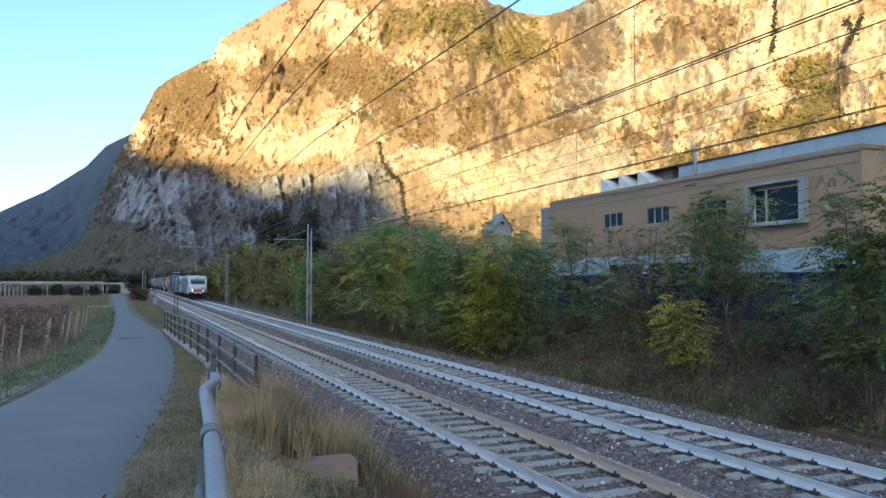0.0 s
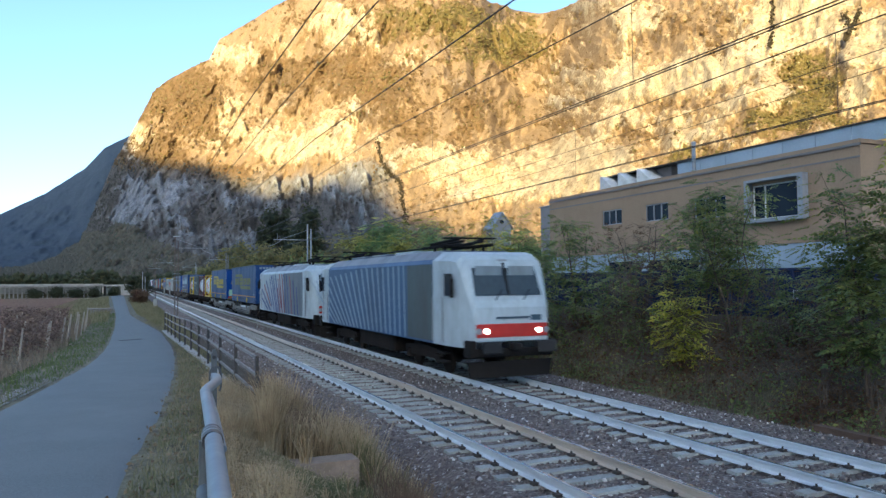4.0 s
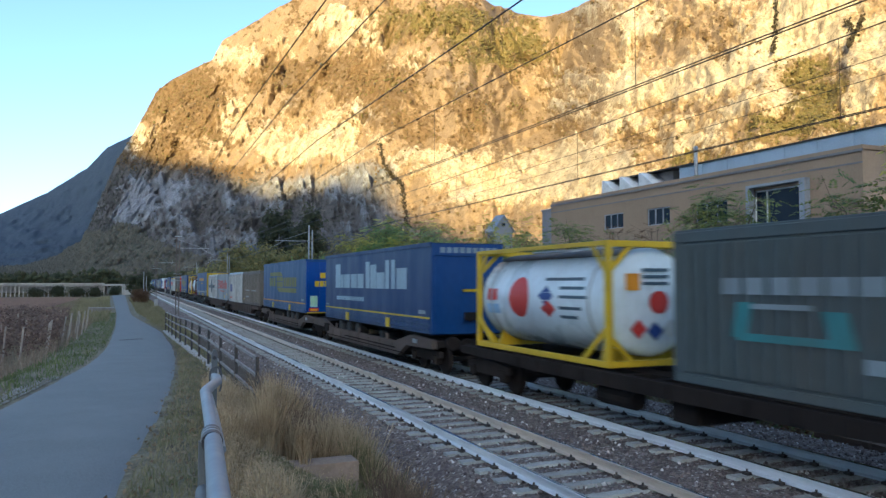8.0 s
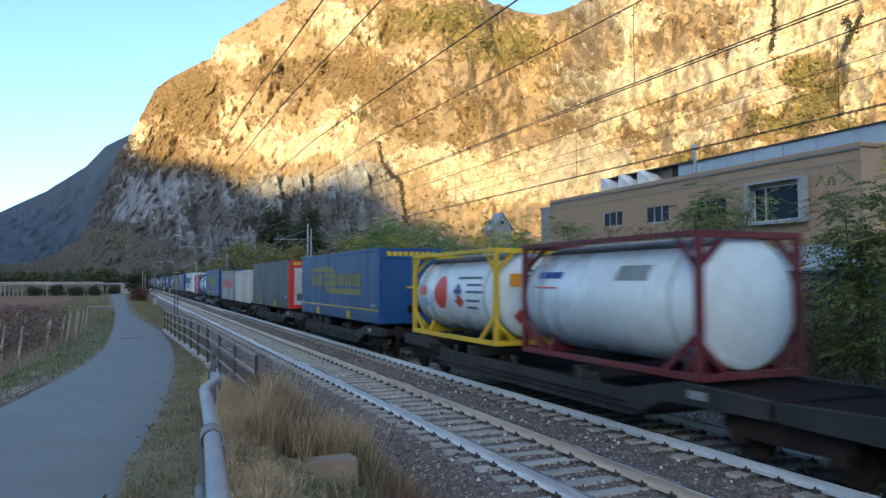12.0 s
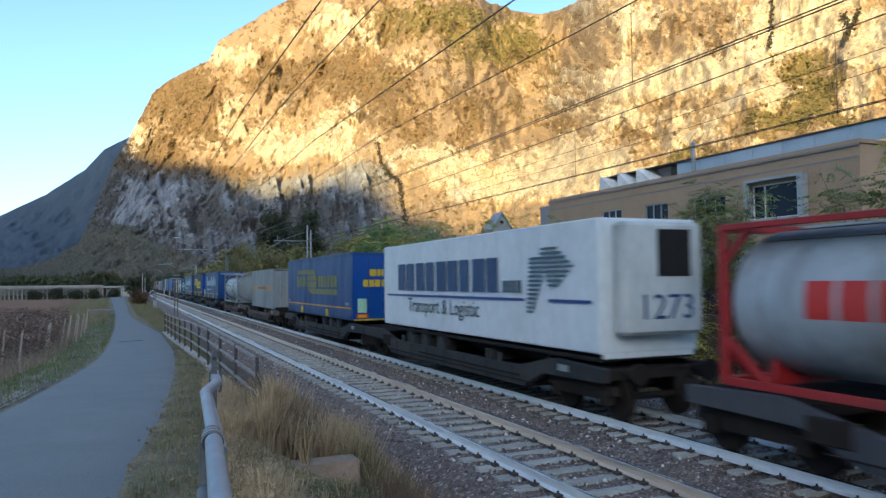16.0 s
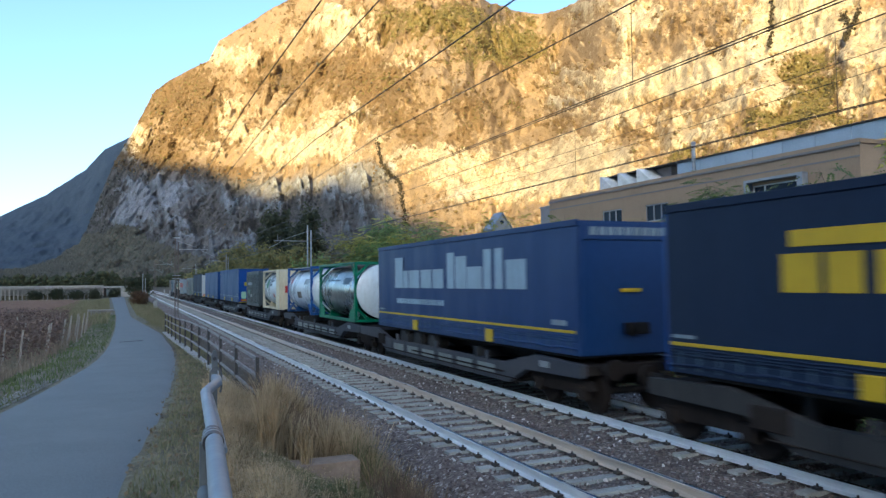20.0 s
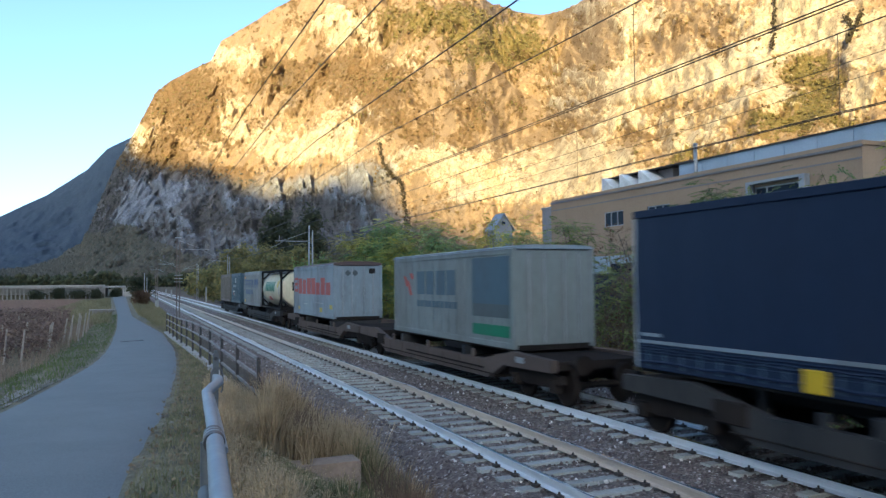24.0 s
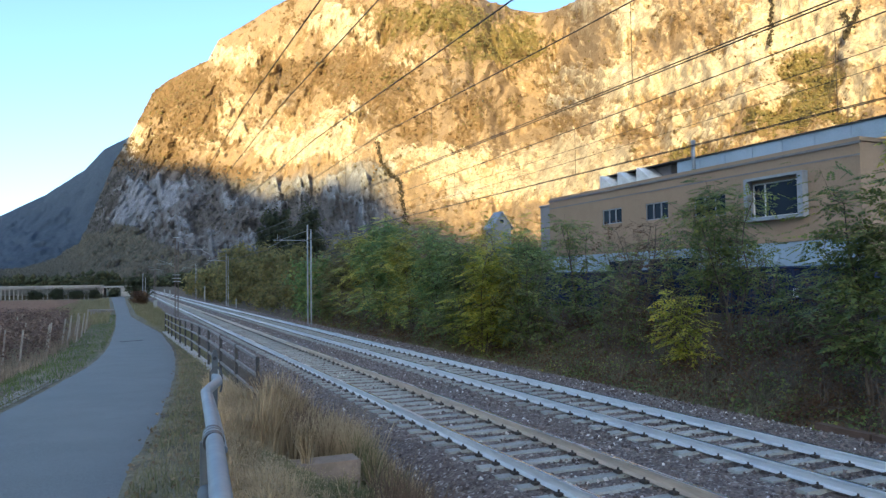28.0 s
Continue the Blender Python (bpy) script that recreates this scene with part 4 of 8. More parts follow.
def cantilever(mast, x, z0, sgn, reach):
    part("cantilever_tube", Mesh().rod((x, 0, z0), (x + sgn * reach, 0, z0), 0.03, n=8), GALV, mast)
    part("tie_rod", Mesh().rod((x, 0, z0 + 0.75), (x + sgn * reach * 0.8, 0, z0 + 0.02), 0.015, n=6), GALV, mast)
    part("registration_arm", Mesh().path([(x + sgn * reach * 0.75, 0, z0), (x + sgn * reach * 0.9, 0, z0 - 0.25), (x + sgn * reach * 1.15, 0, z0 - 0.55)], 0.02, 6), GALV, mast)
    ins = Mesh()
    for i in range(5):
        ins.rod((x + sgn * (0.18 + 0.07 * i), 0, z0), (x + sgn * (0.21 + 0.07 * i), 0, z0), 0.07, n=10)
    part("insulator", ins, GLASS_INS, mast)
    part("hanger", Mesh().rod((x + sgn * reach * 0.88, 0, z0), (x + sgn * reach * 0.88, 0, z0 + 0.45), 0.02, n=6), GALV, mast)


def twin_mast(x, y, top, steel, sgn, label, lattice=False):
    m = thing("catenary_mast", label, "catenary mast", "catenary masts", at=pose(x, y, 0))
    for dx in (-0.13, 0.13):
        part("mast_post", Mesh().box(dx - 0.045, dx + 0.045, -0.07, 0.07, -0.62, top - (0.0 if dx < 0 else 0.35), 0.008), steel, m)
    n = 16 if lattice else 9
    for i in range(n):
        z0, z1 = -0.2 + (top - 0.4) * i / n, -0.2 + (top - 0.4) * (i + 1) / n
        s = 1 if i % 2 else -1
        part("lacing_bar", Mesh().bar((-0.1 * s, 0, z0), (0.1 * s, 0, z1 if lattice else z0 + 0.05), 0.05, 0.015), steel, m)
    part("footing", Mesh().box(-0.35, 0.35, -0.35, 0.35, -0.9, -0.5, 0.03), CONCRETE, m)
    cantilever(m, 0.13 * sgn, 6.05, sgn, abs(2.55))
    return m


twin_mast(12.62, 55.0, 7.25, GALV, -1, "grey steel twin-post catenary mast with bracket arm")
twin_mast(12.7, 105.7, 7.0, GALV, -1, "grey steel twin-post catenary mast farther along the track")
twin_mast(12.7, 156.4, 7.0, GALV, -1, "grey steel twin-post catenary mast far along the track")
twin_mast(12.7, 4.3, 7.2, GALV, -1, "grey steel twin-post catenary mast with bracket arm")
lm = twin_mast(4.05, 70.5, 7.05, OLD_STEEL, 1, "rust-brown lattice catenary mast beside the path", True)
cage = Mesh()
for z in (3.1, 3.4, 3.7):
    cage.path([(-0.35, -0.25, z), (0.35, -0.25, z), (0.35, 0.25, z), (-0.35, 0.25, z), (-0.35, -0.25, z)], 0.025, 5)
part("guard_cage", cage, GALV, lm, "pale steel guard cage")
part("cap_lamp", Mesh().box(-0.3, 0.3, -0.12, 0.12, 7.05, 7.15, 0.02), GALV, lm)
twin_mast(3.9, 123, 6.6, OLD_STEEL, 1, "rust-brown lattice catenary mast farther off", True)
twin_mast(3.9, 172, 6.6, OLD_STEEL, 1, "rust-brown lattice catenary mast far off", True)

# small trackside posts
WHITE_PAINT = mat("white paint", (0.72, 0.72, 0.7), 0.6, 0, 0.06, 20, 2, dirty=0.35)
for x, y, z1, w in ((12.9, 98.0, 0.9, 0.12), (12.4, 135, 2.4, 0.25), (8.15, 165, 1.6, 0.3), (8.15, 190, 1.6, 0.3), (3.6, 112, 0.6, 0.5)):
    m = Mesh().box(-w / 2, w / 2, -0.06, 0.06, -0.62, z1, 0.015)
    solo("trackside_post", m, CONCRETE, "pale marker post beside the track", "marker post", "marker posts", at=pose(x, y, 0))
for x, y, z1 in ((2.6, 150, 5.0), (2.4, 180, 4.6), (3.2, 158, 4.2)):
    m = Mesh().rod((0, 0, -0.6), (0, 0, z1), 0.09, 0.06, 8)
    pole = thing("signal_pole", "slim grey trackside pole with small cabinet", "pole", "trackside poles", at=pose(x, y, 0))
    part("shaft", m, GALV, pole)
    part("cabinet", Mesh().box(-0.25, 0.25, -0.2, 0.2, 0.3, 1.6, 0.03), GALV, pole)

# ---- railing along the path ----
RAIL_GREY = mat("worn grey railing bars", (0.21, 0.205, 0.2), 0.55, 0.3, 0.12, 25, 3, (0.12, 0.08, 0.06), 0.5)
RAIL_PAINT = mat("grey-brown railing paint", (0.055, 0.05, 0.047), 0.65, 0.2, 0.12, 25, 3, (0.10, 0.05, 0.03), 0.4)
PLINTH = mat("pale concrete plinth", (0.38, 0.36, 0.33), 0.85, 0, 0.12, 15, 1.5, (0.15, 0.13, 0.1), 0.5)


def railing():
    a, b, n = Vector((2.42, 15.2, 0.40)), Vector((2.12, 48.0, -0.05)), 12
    rl = thing("railing", "low brown steel railing on a concrete plinth", "railing")
    def at(k):
        p = a.lerp(b, k)
        p.z = float(ground_z(p.x, p.y)) + 0.03
        return p
    for i in range(n):
        p = at(i / (n - 1))
        part("post", Mesh().box(p.x - 0.035, p.x + 0.035, p.y - 0.035, p.y + 0.035, p.z - 0.3, p.z + 1.17, 0.006), RAIL_PAINT, rl)
    for hgt in (0.42, 0.78, 1.13):
        for i in range(n - 1):
            p, q = at(i / (n - 1)), at((i + 1) / (n - 1))
            part("rail", Mesh().bar(p + Vector((0, 0, hgt)), q + Vector((0, 0, hgt)), 0.045, 0.055), RAIL_GREY, rl)
    for i in range(n - 1):
        p, q = at(i / (n - 1)), at((i + 1) / (n - 1))
        part("plinth_block", Mesh().bar(p + Vector((-0.02, 0, -0.18)), q + Vector((-0.02, 0, -0.18)), 0.28, 0.42), PLINTH, rl, "pale concrete plinth block")


railing()

# ---- tubular handrail beside the camera ----
PIPE = mat("blue-grey galvanised pipe", (0.24, 0.275, 0.305), 0.5, 0.3, 0.06, 18, 3, (0.2, 0.2, 0.2), 0.25, 0.05)
PIPE_DARK = mat("dull grey pipe", (0.11, 0.12, 0.125), 0.6, 0.3, 0.1, 18, 3, (0.1, 0.07, 0.05), 0.4, 0.05)
DARK_BAND = mat("black tape band", (0.03, 0.028, 0.03), 0.5, 0, 0.05)


def handrail():
    hr = thing("handrail", "blue-grey tubular steel handrail with taped joint", "handrail")
    def bow(pts, r):
        m = Mesh()
        m.path(pts, r, 14)
        for p in pts[1:-1]:
            m.lathe([(-r, 0.001), (-r * 0.7, r * 0.7), (0, r), (r * 0.7, r * 0.7), (r, 0.001)], "z", p, 14)
        return m
    z = 2.33
    part("top_rail", bow([(-0.04, -1.2, z), (0.143, 1.0, z), (0.308, 3.0, z), (0.378, 4.05, z), (0.410, 4.18, z), (0.482, 4.45, z), (0.494, 4.6, z), (0.498, 4.8, z - 0.02)], 0.027), PIPE, hr, smooth=True)
    part("lower_rail", bow([(-0.055, -1.2, z - 0.2), (0.126, 1.0, z - 0.2), (0.268, 2.86, z - 0.2)], 0.031), PIPE_DARK, hr, "dull dark lower pipe", smooth=True)
    part("back_rail", bow([(0.335, 2.9, z - 0.06), (0.385, 3.6, z - 0.06), (0.43, 4.35, z - 0.06)], 0.016), PIPE, hr, "thin blue-grey pipe behind the rail", smooth=True)
    for x, y in ((0.305, 2.9), (0.09, 0.2)):
        gz = float(ground_z(x, y))
        part("post", Mesh().rod((x - 0.03, y, gz - 0.05), (x - 0.03, y, z - 0.02), 0.026, n=14), PIPE_DARK, hr, smooth=True)
    part("sleeve", Mesh().rod((-0.028, -1.1, z), (0.29, 2.785, z), 0.031, n=20), PIPE, hr, "thicker sleeve pipe", smooth=True)
    gz = float(ground_z(0.53, 4.75))
    flat = Mesh().extrude([(0.493, gz - 0.05), (0.516, gz - 0.05), (0.522, z + 0.12), (0.512, z + 0.15), (0.497, z + 0.15), (0.487, z + 0.12)], "y", 4.82, 4.845)
    part("end_plate", flat, PIPE_DARK, hr, "flat galvanised end post with a round hole")
    part("plate_hole", Mesh().rod((0.503, 4.815, z + 0.10), (0.503, 4.8165, z + 0.10), 0.012, n=14), DARK_BAND, hr)
    for y, r, w, m, lab in ((2.79, 0.038, 0.05, DARK_BAND, "black tape band"), (2.846, 0.0395, 0.010, GALV, "pale clamp ring"), (2.86, 0.038, 0.03, DARK_BAND, "black tape band"), (2.894, 0.0385, 0.008, GALV, "pale clamp ring"), (2.906, 0.037, 0.045, DARK_BAND, "black tape band")):
        c = 0.2885 + 0.075 * (y - 2.8)
        part("joint_band", Mesh().rod((c, y, z - 0.006), (c + 0.07 * w, y + w, z - 0.006), r, n=20), m, hr, lab, smooth=True)
    loop = [(0.5 + 0.034 * math.cos(a), 4.72, z + 0.055 * math.sin(a) - (0.06 if math.sin(a) < 0 else 0)) for a in (math.pi * (1.25 - 1.5 * k / 14) for k in range(15))]
    part("end_loop", Mesh().path(loop, 0.006, 8), PIPE_DARK, hr, "bent wire loop at the rail's end", smooth=True)
    return hr


handrail()
slab = Mesh().extrude([(0, -0.4), (1.0, -0.4), (1.0, 0.10), (0.99, 0.11), (0.01, 0.115), (0.0, 0.105)], "y", 0, 0.34)
solo("concrete_slab", slab, mat("beige concrete", (0.27, 0.205, 0.16), 0.9, 0, 0.15, 12, 3, (0.2, 0.15, 0.1), 0.5, 0.4), "weathered concrete slab lying in dry grass", "slab", at=pose(1.94, 9.75, float(ground_z(2.3, 9.8)) + 0.08, 2, 0, 2))

# ---- factory building beyond the trees ----
TAN = mat("tan render", (0.33, 0.24, 0.16), 0.9, 0, 0.06, 8, 0.6, (0.25, 0.18, 0.12), 0.3, 0.1)
PANEL_BLUE = mat("pale blue metal cladding", (0.34, 0.42, 0.50), 0.5, 0.1, 0.05, 10, 0.7, (0.2, 0.22, 0.25), 0.25, 0.05)
CORNICE = mat("dull blue-grey trim", (0.2, 0.19, 0.19), 0.7, 0, 0.05)
FRAME_GREY = mat("grey-blue window frames", (0.30, 0.32, 0.35), 0.5, 0.1, 0.05)


def glass_material():
    m, t, b = nodes_of("dark window glass")
    b.inputs["Base Color"].default_value = (0.016, 0.024, 0.04, 1)
    b.inputs["Roughness"].default_value = 0.12
    b.inputs["Specular IOR Level"].default_value = 0.07
    bump(t, b, noise_of(t, coords(t), 1.2, 2), 0.02, 0.02)
    return m


GLASS = glass_material()


def factory():
    bx, y0, y1, top = 32.0, 24.0, 52.0, 9.25
    fb = thing("factory_building", "tan rendered factory with blue-white roof parapet", "factory building")
    wins = [(27.3, 30.6, 6.1, 8.0), (32.6, 35.2, 6.5, 7.75), (37.55, 39.8, 6.72, 7.85), (42.4, 44.7, 6.8, 7.88)]
    # front wall, opened for the windows
    cur = y0
    for a, b, lo, hi in wins:
        part("wall_panel", Mesh().box(bx, bx + 0.35, cur, a, 4.7, top), TAN, fb)
        part("wall_panel", Mesh().box(bx, bx + 0.35, a, b, 4.7, lo), TAN, fb)
        part("wall_panel", Mesh().box(bx, bx + 0.35, a, b, hi, top), TAN, fb)
        cur = b
    part("wall_panel", Mesh().box(bx, bx + 0.35, cur, y1, 4.7, top), TAN, fb)
    part("end_wall", Mesh().box(bx + 0.35, 50, y0, y0 + 0.35, 0.8, top), TAN, fb)
    part("end_wall", Mesh().box(bx + 0.35, 50, y1 - 0.35, y1, 0.8, top), TAN, fb)
    part("back_wall", Mesh().box(50, 50.35, y0, y1, 0.8, top), TAN, fb)
    n = 17
    for i in range(n):
        a = y0 + (y1 - y0) * i / n
        part("cladding_panel", Mesh().box(bx + 0.05, bx + 0.35, a + 0.01, a + (y1 - y0) / n - 0.01, 0.6, 4.69, 0.015), PANEL_BLUE, fb, "pale blue metal cladding")
    part("cornice", Mesh().box(bx - 0.08, bx, y0 - 0.05, y1, top - 0.06, top + 0.06).box(bx - 0.03, bx, y0, y1, 8.62, 8.7), CORNICE, fb)
    part("roof", Mesh().box(bx + 0.0, 50.35, y0, y1, top + 0.06, top + 0.26), TAN, fb)
    for i in range(9):
        a = 19.0 + 19.0 * i / 9
        part("parapet_panel", Mesh().box(bx + 1.2, bx + 1.3, a + 0.012, a + 19.0 / 9 - 0.012, top + 0.26, 10.45, 0.012), PANEL_BLUE, fb, "blue-white metal parapet panel")
    part("parapet_cap", Mesh().box(bx + 1.1, bx + 1.4, 19.0, 38.0, 10.45, 10.53), WIRE, fb)
    for k, (a, b, lo, hi) in enumerate(wins):
        win = part("window", Mesh().box(bx + 0.12, bx + 0.16, a, b, lo, hi), GLASS, fb, "dark window pane")
        fr = Mesh()
        fr.box(bx + 0.05, bx + 0.2, a, a + 0.07, lo, hi).box(bx + 0.05, bx + 0.2, b - 0.07, b, lo, hi)
        fr.box(bx + 0.05, bx + 0.2, a, b, lo, lo + 0.07).box(bx + 0.05, bx + 0.2, a, b, hi - 0.07, hi)
        for q in ((0.75,) if k == 0 else (0.33, 0.66)):
            c = a + (b - a) * q
            fr.box(bx + 0.05, bx + 0.2, c - 0.035, c + 0.035, lo, hi)
        part("frame", fr, WHITE_PAINT if k == 0 else FRAME_GREY, win)
        if k == 0:
            bay = Mesh()
            bay.box(bx - 0.4, bx + 0.05, a - 0.35, a, lo, hi + 0.15, 0.01).box(bx - 0.4, bx + 0.05, b, b + 0.25, lo, hi + 0.15, 0.01)
            bay.box(bx - 0.4, bx + 0.05, a - 0.35, b + 0.25, hi + 0.15, hi + 0.3, 0.01).box(bx - 0.4, bx + 0.05, a - 0.35, b + 0.25, lo - 0.18, lo, 0.01)
            part("bay_surround", bay, FRAME_GREY, win, "pale projecting window surround")
    pen = part("roof_plant_room", Mesh().box(bx + 2.6, bx + 6, 40.2, 47.0, top + 0.2, 10.7, 0.03), CORNICE, fb)
    for i in range(3):
        y = 40.3 + 2.2 * i
        part("light_scoop", Mesh().extrude([(y, top + 0.26), (y + 1.9, top + 0.26), (y + 1.9, 10.72), (y + 1.75, 10.72)], "x", bx + 1.2, bx + 2.6), WHITE_PAINT, pen, "white slanted light scoop")
    part("plant_room_roof", Mesh().box(bx + 1.9, bx + 6.2, 37.5, 47.2, 10.72, 10.8), WIRE, pen)
    part("flue_pipe", Mesh().rod((bx + 0.7, 35.9, 9.4), (bx + 0.7, 35.9, 11.35), 0.12, n=14).rod((bx + 0.7, 35.9, 11.35), (bx + 0.7, 35.9, 11.5), 0.15, n=14), GALV, fb, "chrome flue pipe", smooth=True)
    for k, (a, b) in enumerate(((35.0, 39.5), (40.5, 44.0))):
        part("ground_floor_opening", Mesh().box(bx + 0.0, bx + 0.049, a, b, 1.4, 4.1), GLASS, fb)


factory()
ANNEX = mat("grey-white annex render", (0.27, 0.27, 0.27), 0.85, 0, 0.06, 8, 0.8)
an = thing("gabled_annex", "small white gabled annex behind the trees", "annex building", at=pose(36, 68, 0))
part("wall", Mesh().extrude([(-1.05, 0), (1.05, 0), (1.05, 8.5), (0, 9.93), (-1.05, 8.5)], "y", 0, 1.6), ANNEX, an)
part("roof", Mesh().extrude([(-1.3, 8.16), (0, 9.94), (1.3, 8.16), (1.3, 8.3), (0, 10.08), (-1.3, 8.3)], "y", -0.2, 1.8), GALV, an)
part("gable_window", Mesh().rod((0, -0.03, 9.0), (0, 0.02, 9.0), 0.22, n=16), GLASS, an)
sh = thing("roof_shed", "pale flat-roofed shed beside the factory", "shed", at=pose(34, 54.6, 0))
part("wall", Mesh().box(0, 1.5, 0, 2.2, 0.8, 9.3, 0.03), ANNEX, sh)
part("roof", Mesh().box(-0.1, 1.6, -0.1, 2.3, 9.3, 9.42, 0.02), GALV, sh)

# blue containers at the foot of the factory
BLUE_BOX = mat("deep blue container paint", (0.008, 0.02, 0.085), 0.5, 0.1, 0.12, 12, 1.2, (0.02, 0.02, 0.03), 0.4)


def yard_container(y, L, x=23.0, z=0.85):
    c = thing("yard_container", "deep blue steel yard container", "container", "yard containers", at=pose(x, y, z))
    part("floor_frame", Mesh().box(0, 2.4, 0, L, 0, 0.16, 0.02), BLUE_BOX, c)
    for a in (0, L - 0.12):
        for b in (0, 2.28):
            part("corner_post", Mesh().box(b, b + 0.12, a, a + 0.12, 0.16, 2.3, 0.01), BLUE_BOX, c)
    n = int(L / 0.3)
    d = (L - 0.24) / n
    prof = []
    for i in range(n):
        a = 0.12 + d * i
        prof += [(0.03, a), (0.03, a + d * 0.35), (0.07, a + d * 0.5), (0.07, a + d * 0.85)]
    prof += [(0.03, L - 0.12), (0.12, L - 0.12), (0.12, 0.12)]
    part("side_panel", Mesh().extrude(prof, "z", 0.16, 2.3), BLUE_BOX, c)
    part("end_panel", Mesh().box(0.12, 2.28, 0.03, 0.06, 0.16, 2.3), BLUE_BOX, c)
    part("roof", Mesh().box(0, 2.4, 0, L, 2.3, 2.42, 0.02), BLUE_BOX, c)
    return c


c = yard_container(17.2, 6.0)
mk = Mesh().box(-0.006, 0.0, 2.93, 2.98, 1.25, 1.58)
for z in (1.25, 1.39, 1.53):
    mk.box(-0.006, 0.0, 2.74, 2.9, z, z + 0.05)
part("pale_mark", mk, WHITE_PAINT, c, "small white mark")
for y, L in ((23.4, 6.0), (29.6, 6.0), (36.0, 5.5)):
    yard_container(y, L)

# ---- low bridge and far valley ----
def bridge():
    br = thing("road_bridge", "low white-railed road bridge over the path", "bridge", kind="structure")
    d = Mesh().box(-60, -5.7, 199, 221, -0.6, 2.15).box(-5.7, -5.4, 196, 221, -0.6, 2.15).box(-1.5, 3.5, 196, 221, -0.6, 2.15)
    part("abutment", d, PLINTH, br)
    part("deck", Mesh().box(-60, 3.5, 195.6, 222, 2.15, 2.55, 0.05), PLINTH, br)
    part("parapet_beam", Mesh().box(-60, -5.4, 195.5, 195.7, 2.5, 2.85, 0.03), PLINTH, br)
    part("bank", Mesh().box(-60, -5.7, 197.5, 199, -0.6, 0.6), GROUND_MAT, br)
    for i in range(40):
        x = -40 + 0.865 * i
        part("baluster", Mesh().box(x, x + 0.24, 195.6, 196.0, -0.4, 2.5, 0.03), PLINTH, br)


bridge()
FIELD = mat("ploughed brown field", (0.17, 0.105, 0.07), 0.95, 0, 0.3, 3, 0.3, (0.16, 0.12, 0.08), 0.5, 0.5, 0.05)
fm = Mesh()
for i in range(46):
    y = 70 + 2.4 * i
    fm.extrude([(y, -0.6), (y + 1.2, -0.22), (y + 2.4, -0.6)], "x", -60, -5.5 - 0.035 * (y - 70))
solo("ploughed_field", fm, FIELD, "brown ploughed field beside the path", "field", kind="stuff")
OLD_CONCRETE = mat("dirty old concrete", (0.24, 0.225, 0.205), 0.9, 0, 0.2, 12, 2, (0.09, 0.075, 0.06), 0.6, 0.3)
cul = thing("concrete_culvert", "pale concrete culvert with broken rubble beside the path", "culvert", at=pose(-1.95, 84, -0.6))
part("head_wall", Mesh().box(-1.6, 0.4, 0, 0.4, 0, 0.75, 0.04), OLD_CONCRETE, cul)
part("cap_slab", Mesh().box(-1.9, 0.6, -0.1, 1.4, 0.75, 0.92, 0.03), OLD_CONCRETE, cul)
for i in range(9):
    s = rnd.uniform(0.15, 0.35)
    x, y = rnd.uniform(-1.2, 1.4), rnd.uniform(-2.5, -0.4)
    part("rubble", Mesh().box(x, x + s, y, y + s * 0.8, 0, s * 0.7, 0.04), OLD_CONCRETE, cul)

# ---- trees and shrubs ----
BARK = mat("grey-brown bark", (0.13, 0.10, 0.075), 0.9, 0, 0.25, 20, 3, (0.05, 0.04, 0.03), 0.4, 0.5, stretch=(1, 1, 0.3))
LEAF_GREEN = leafy("deep green leaves", [(0.078, 0.129, 0.055), (0.143, 0.193, 0.069), (0.230, 0.267, 0.078), (0.386, 0.350, 0.083)], 0.4)
LEAF_TEAL = leafy("blue-green leaves", [(0.10, 0.185, 0.085), (0.18, 0.275, 0.105), (0.26, 0.35, 0.115), (0.40, 0.43, 0.115)], 0.4)
LEAF_GOLD = leafy("yellow-green walnut leaves", [(0.20, 0.23, 0.045), (0.36, 0.36, 0.055), (0.52, 0.46, 0.06), (0.62, 0.46, 0.065)], 0.4)
LEAF_OLIVE = leafy("olive autumn leaves", [(0.21, 0.235, 0.065), (0.34, 0.355, 0.085), (0.50, 0.465, 0.10), (0.70, 0.56, 0.12)], 0.4)
LEAF_YELLOW = leafy("yellow-green autumn leaves", [(0.20, 0.24, 0.05), (0.36, 0.375, 0.06), (0.52, 0.47, 0.065), (0.66, 0.5, 0.07)], 0.4)
LEAF_DRY = leafy("dry red-brown leaves", [(0.078, 0.039, 0.028), (0.139, 0.078, 0.046), (0.186, 0.116, 0.062), (0.116, 0.093, 0.046)])
LEAF_DARK = leafy("dark dull green leaves", [(0.045, 0.058, 0.034), (0.07, 0.078, 0.042), (0.10, 0.10, 0.052)])
LEAF_DULL = leafy("dull olive-brown leaves", [(0.115, 0.12, 0.058), (0.19, 0.185, 0.075), (0.28, 0.25, 0.09), (0.38, 0.30, 0.10)], 0.4)


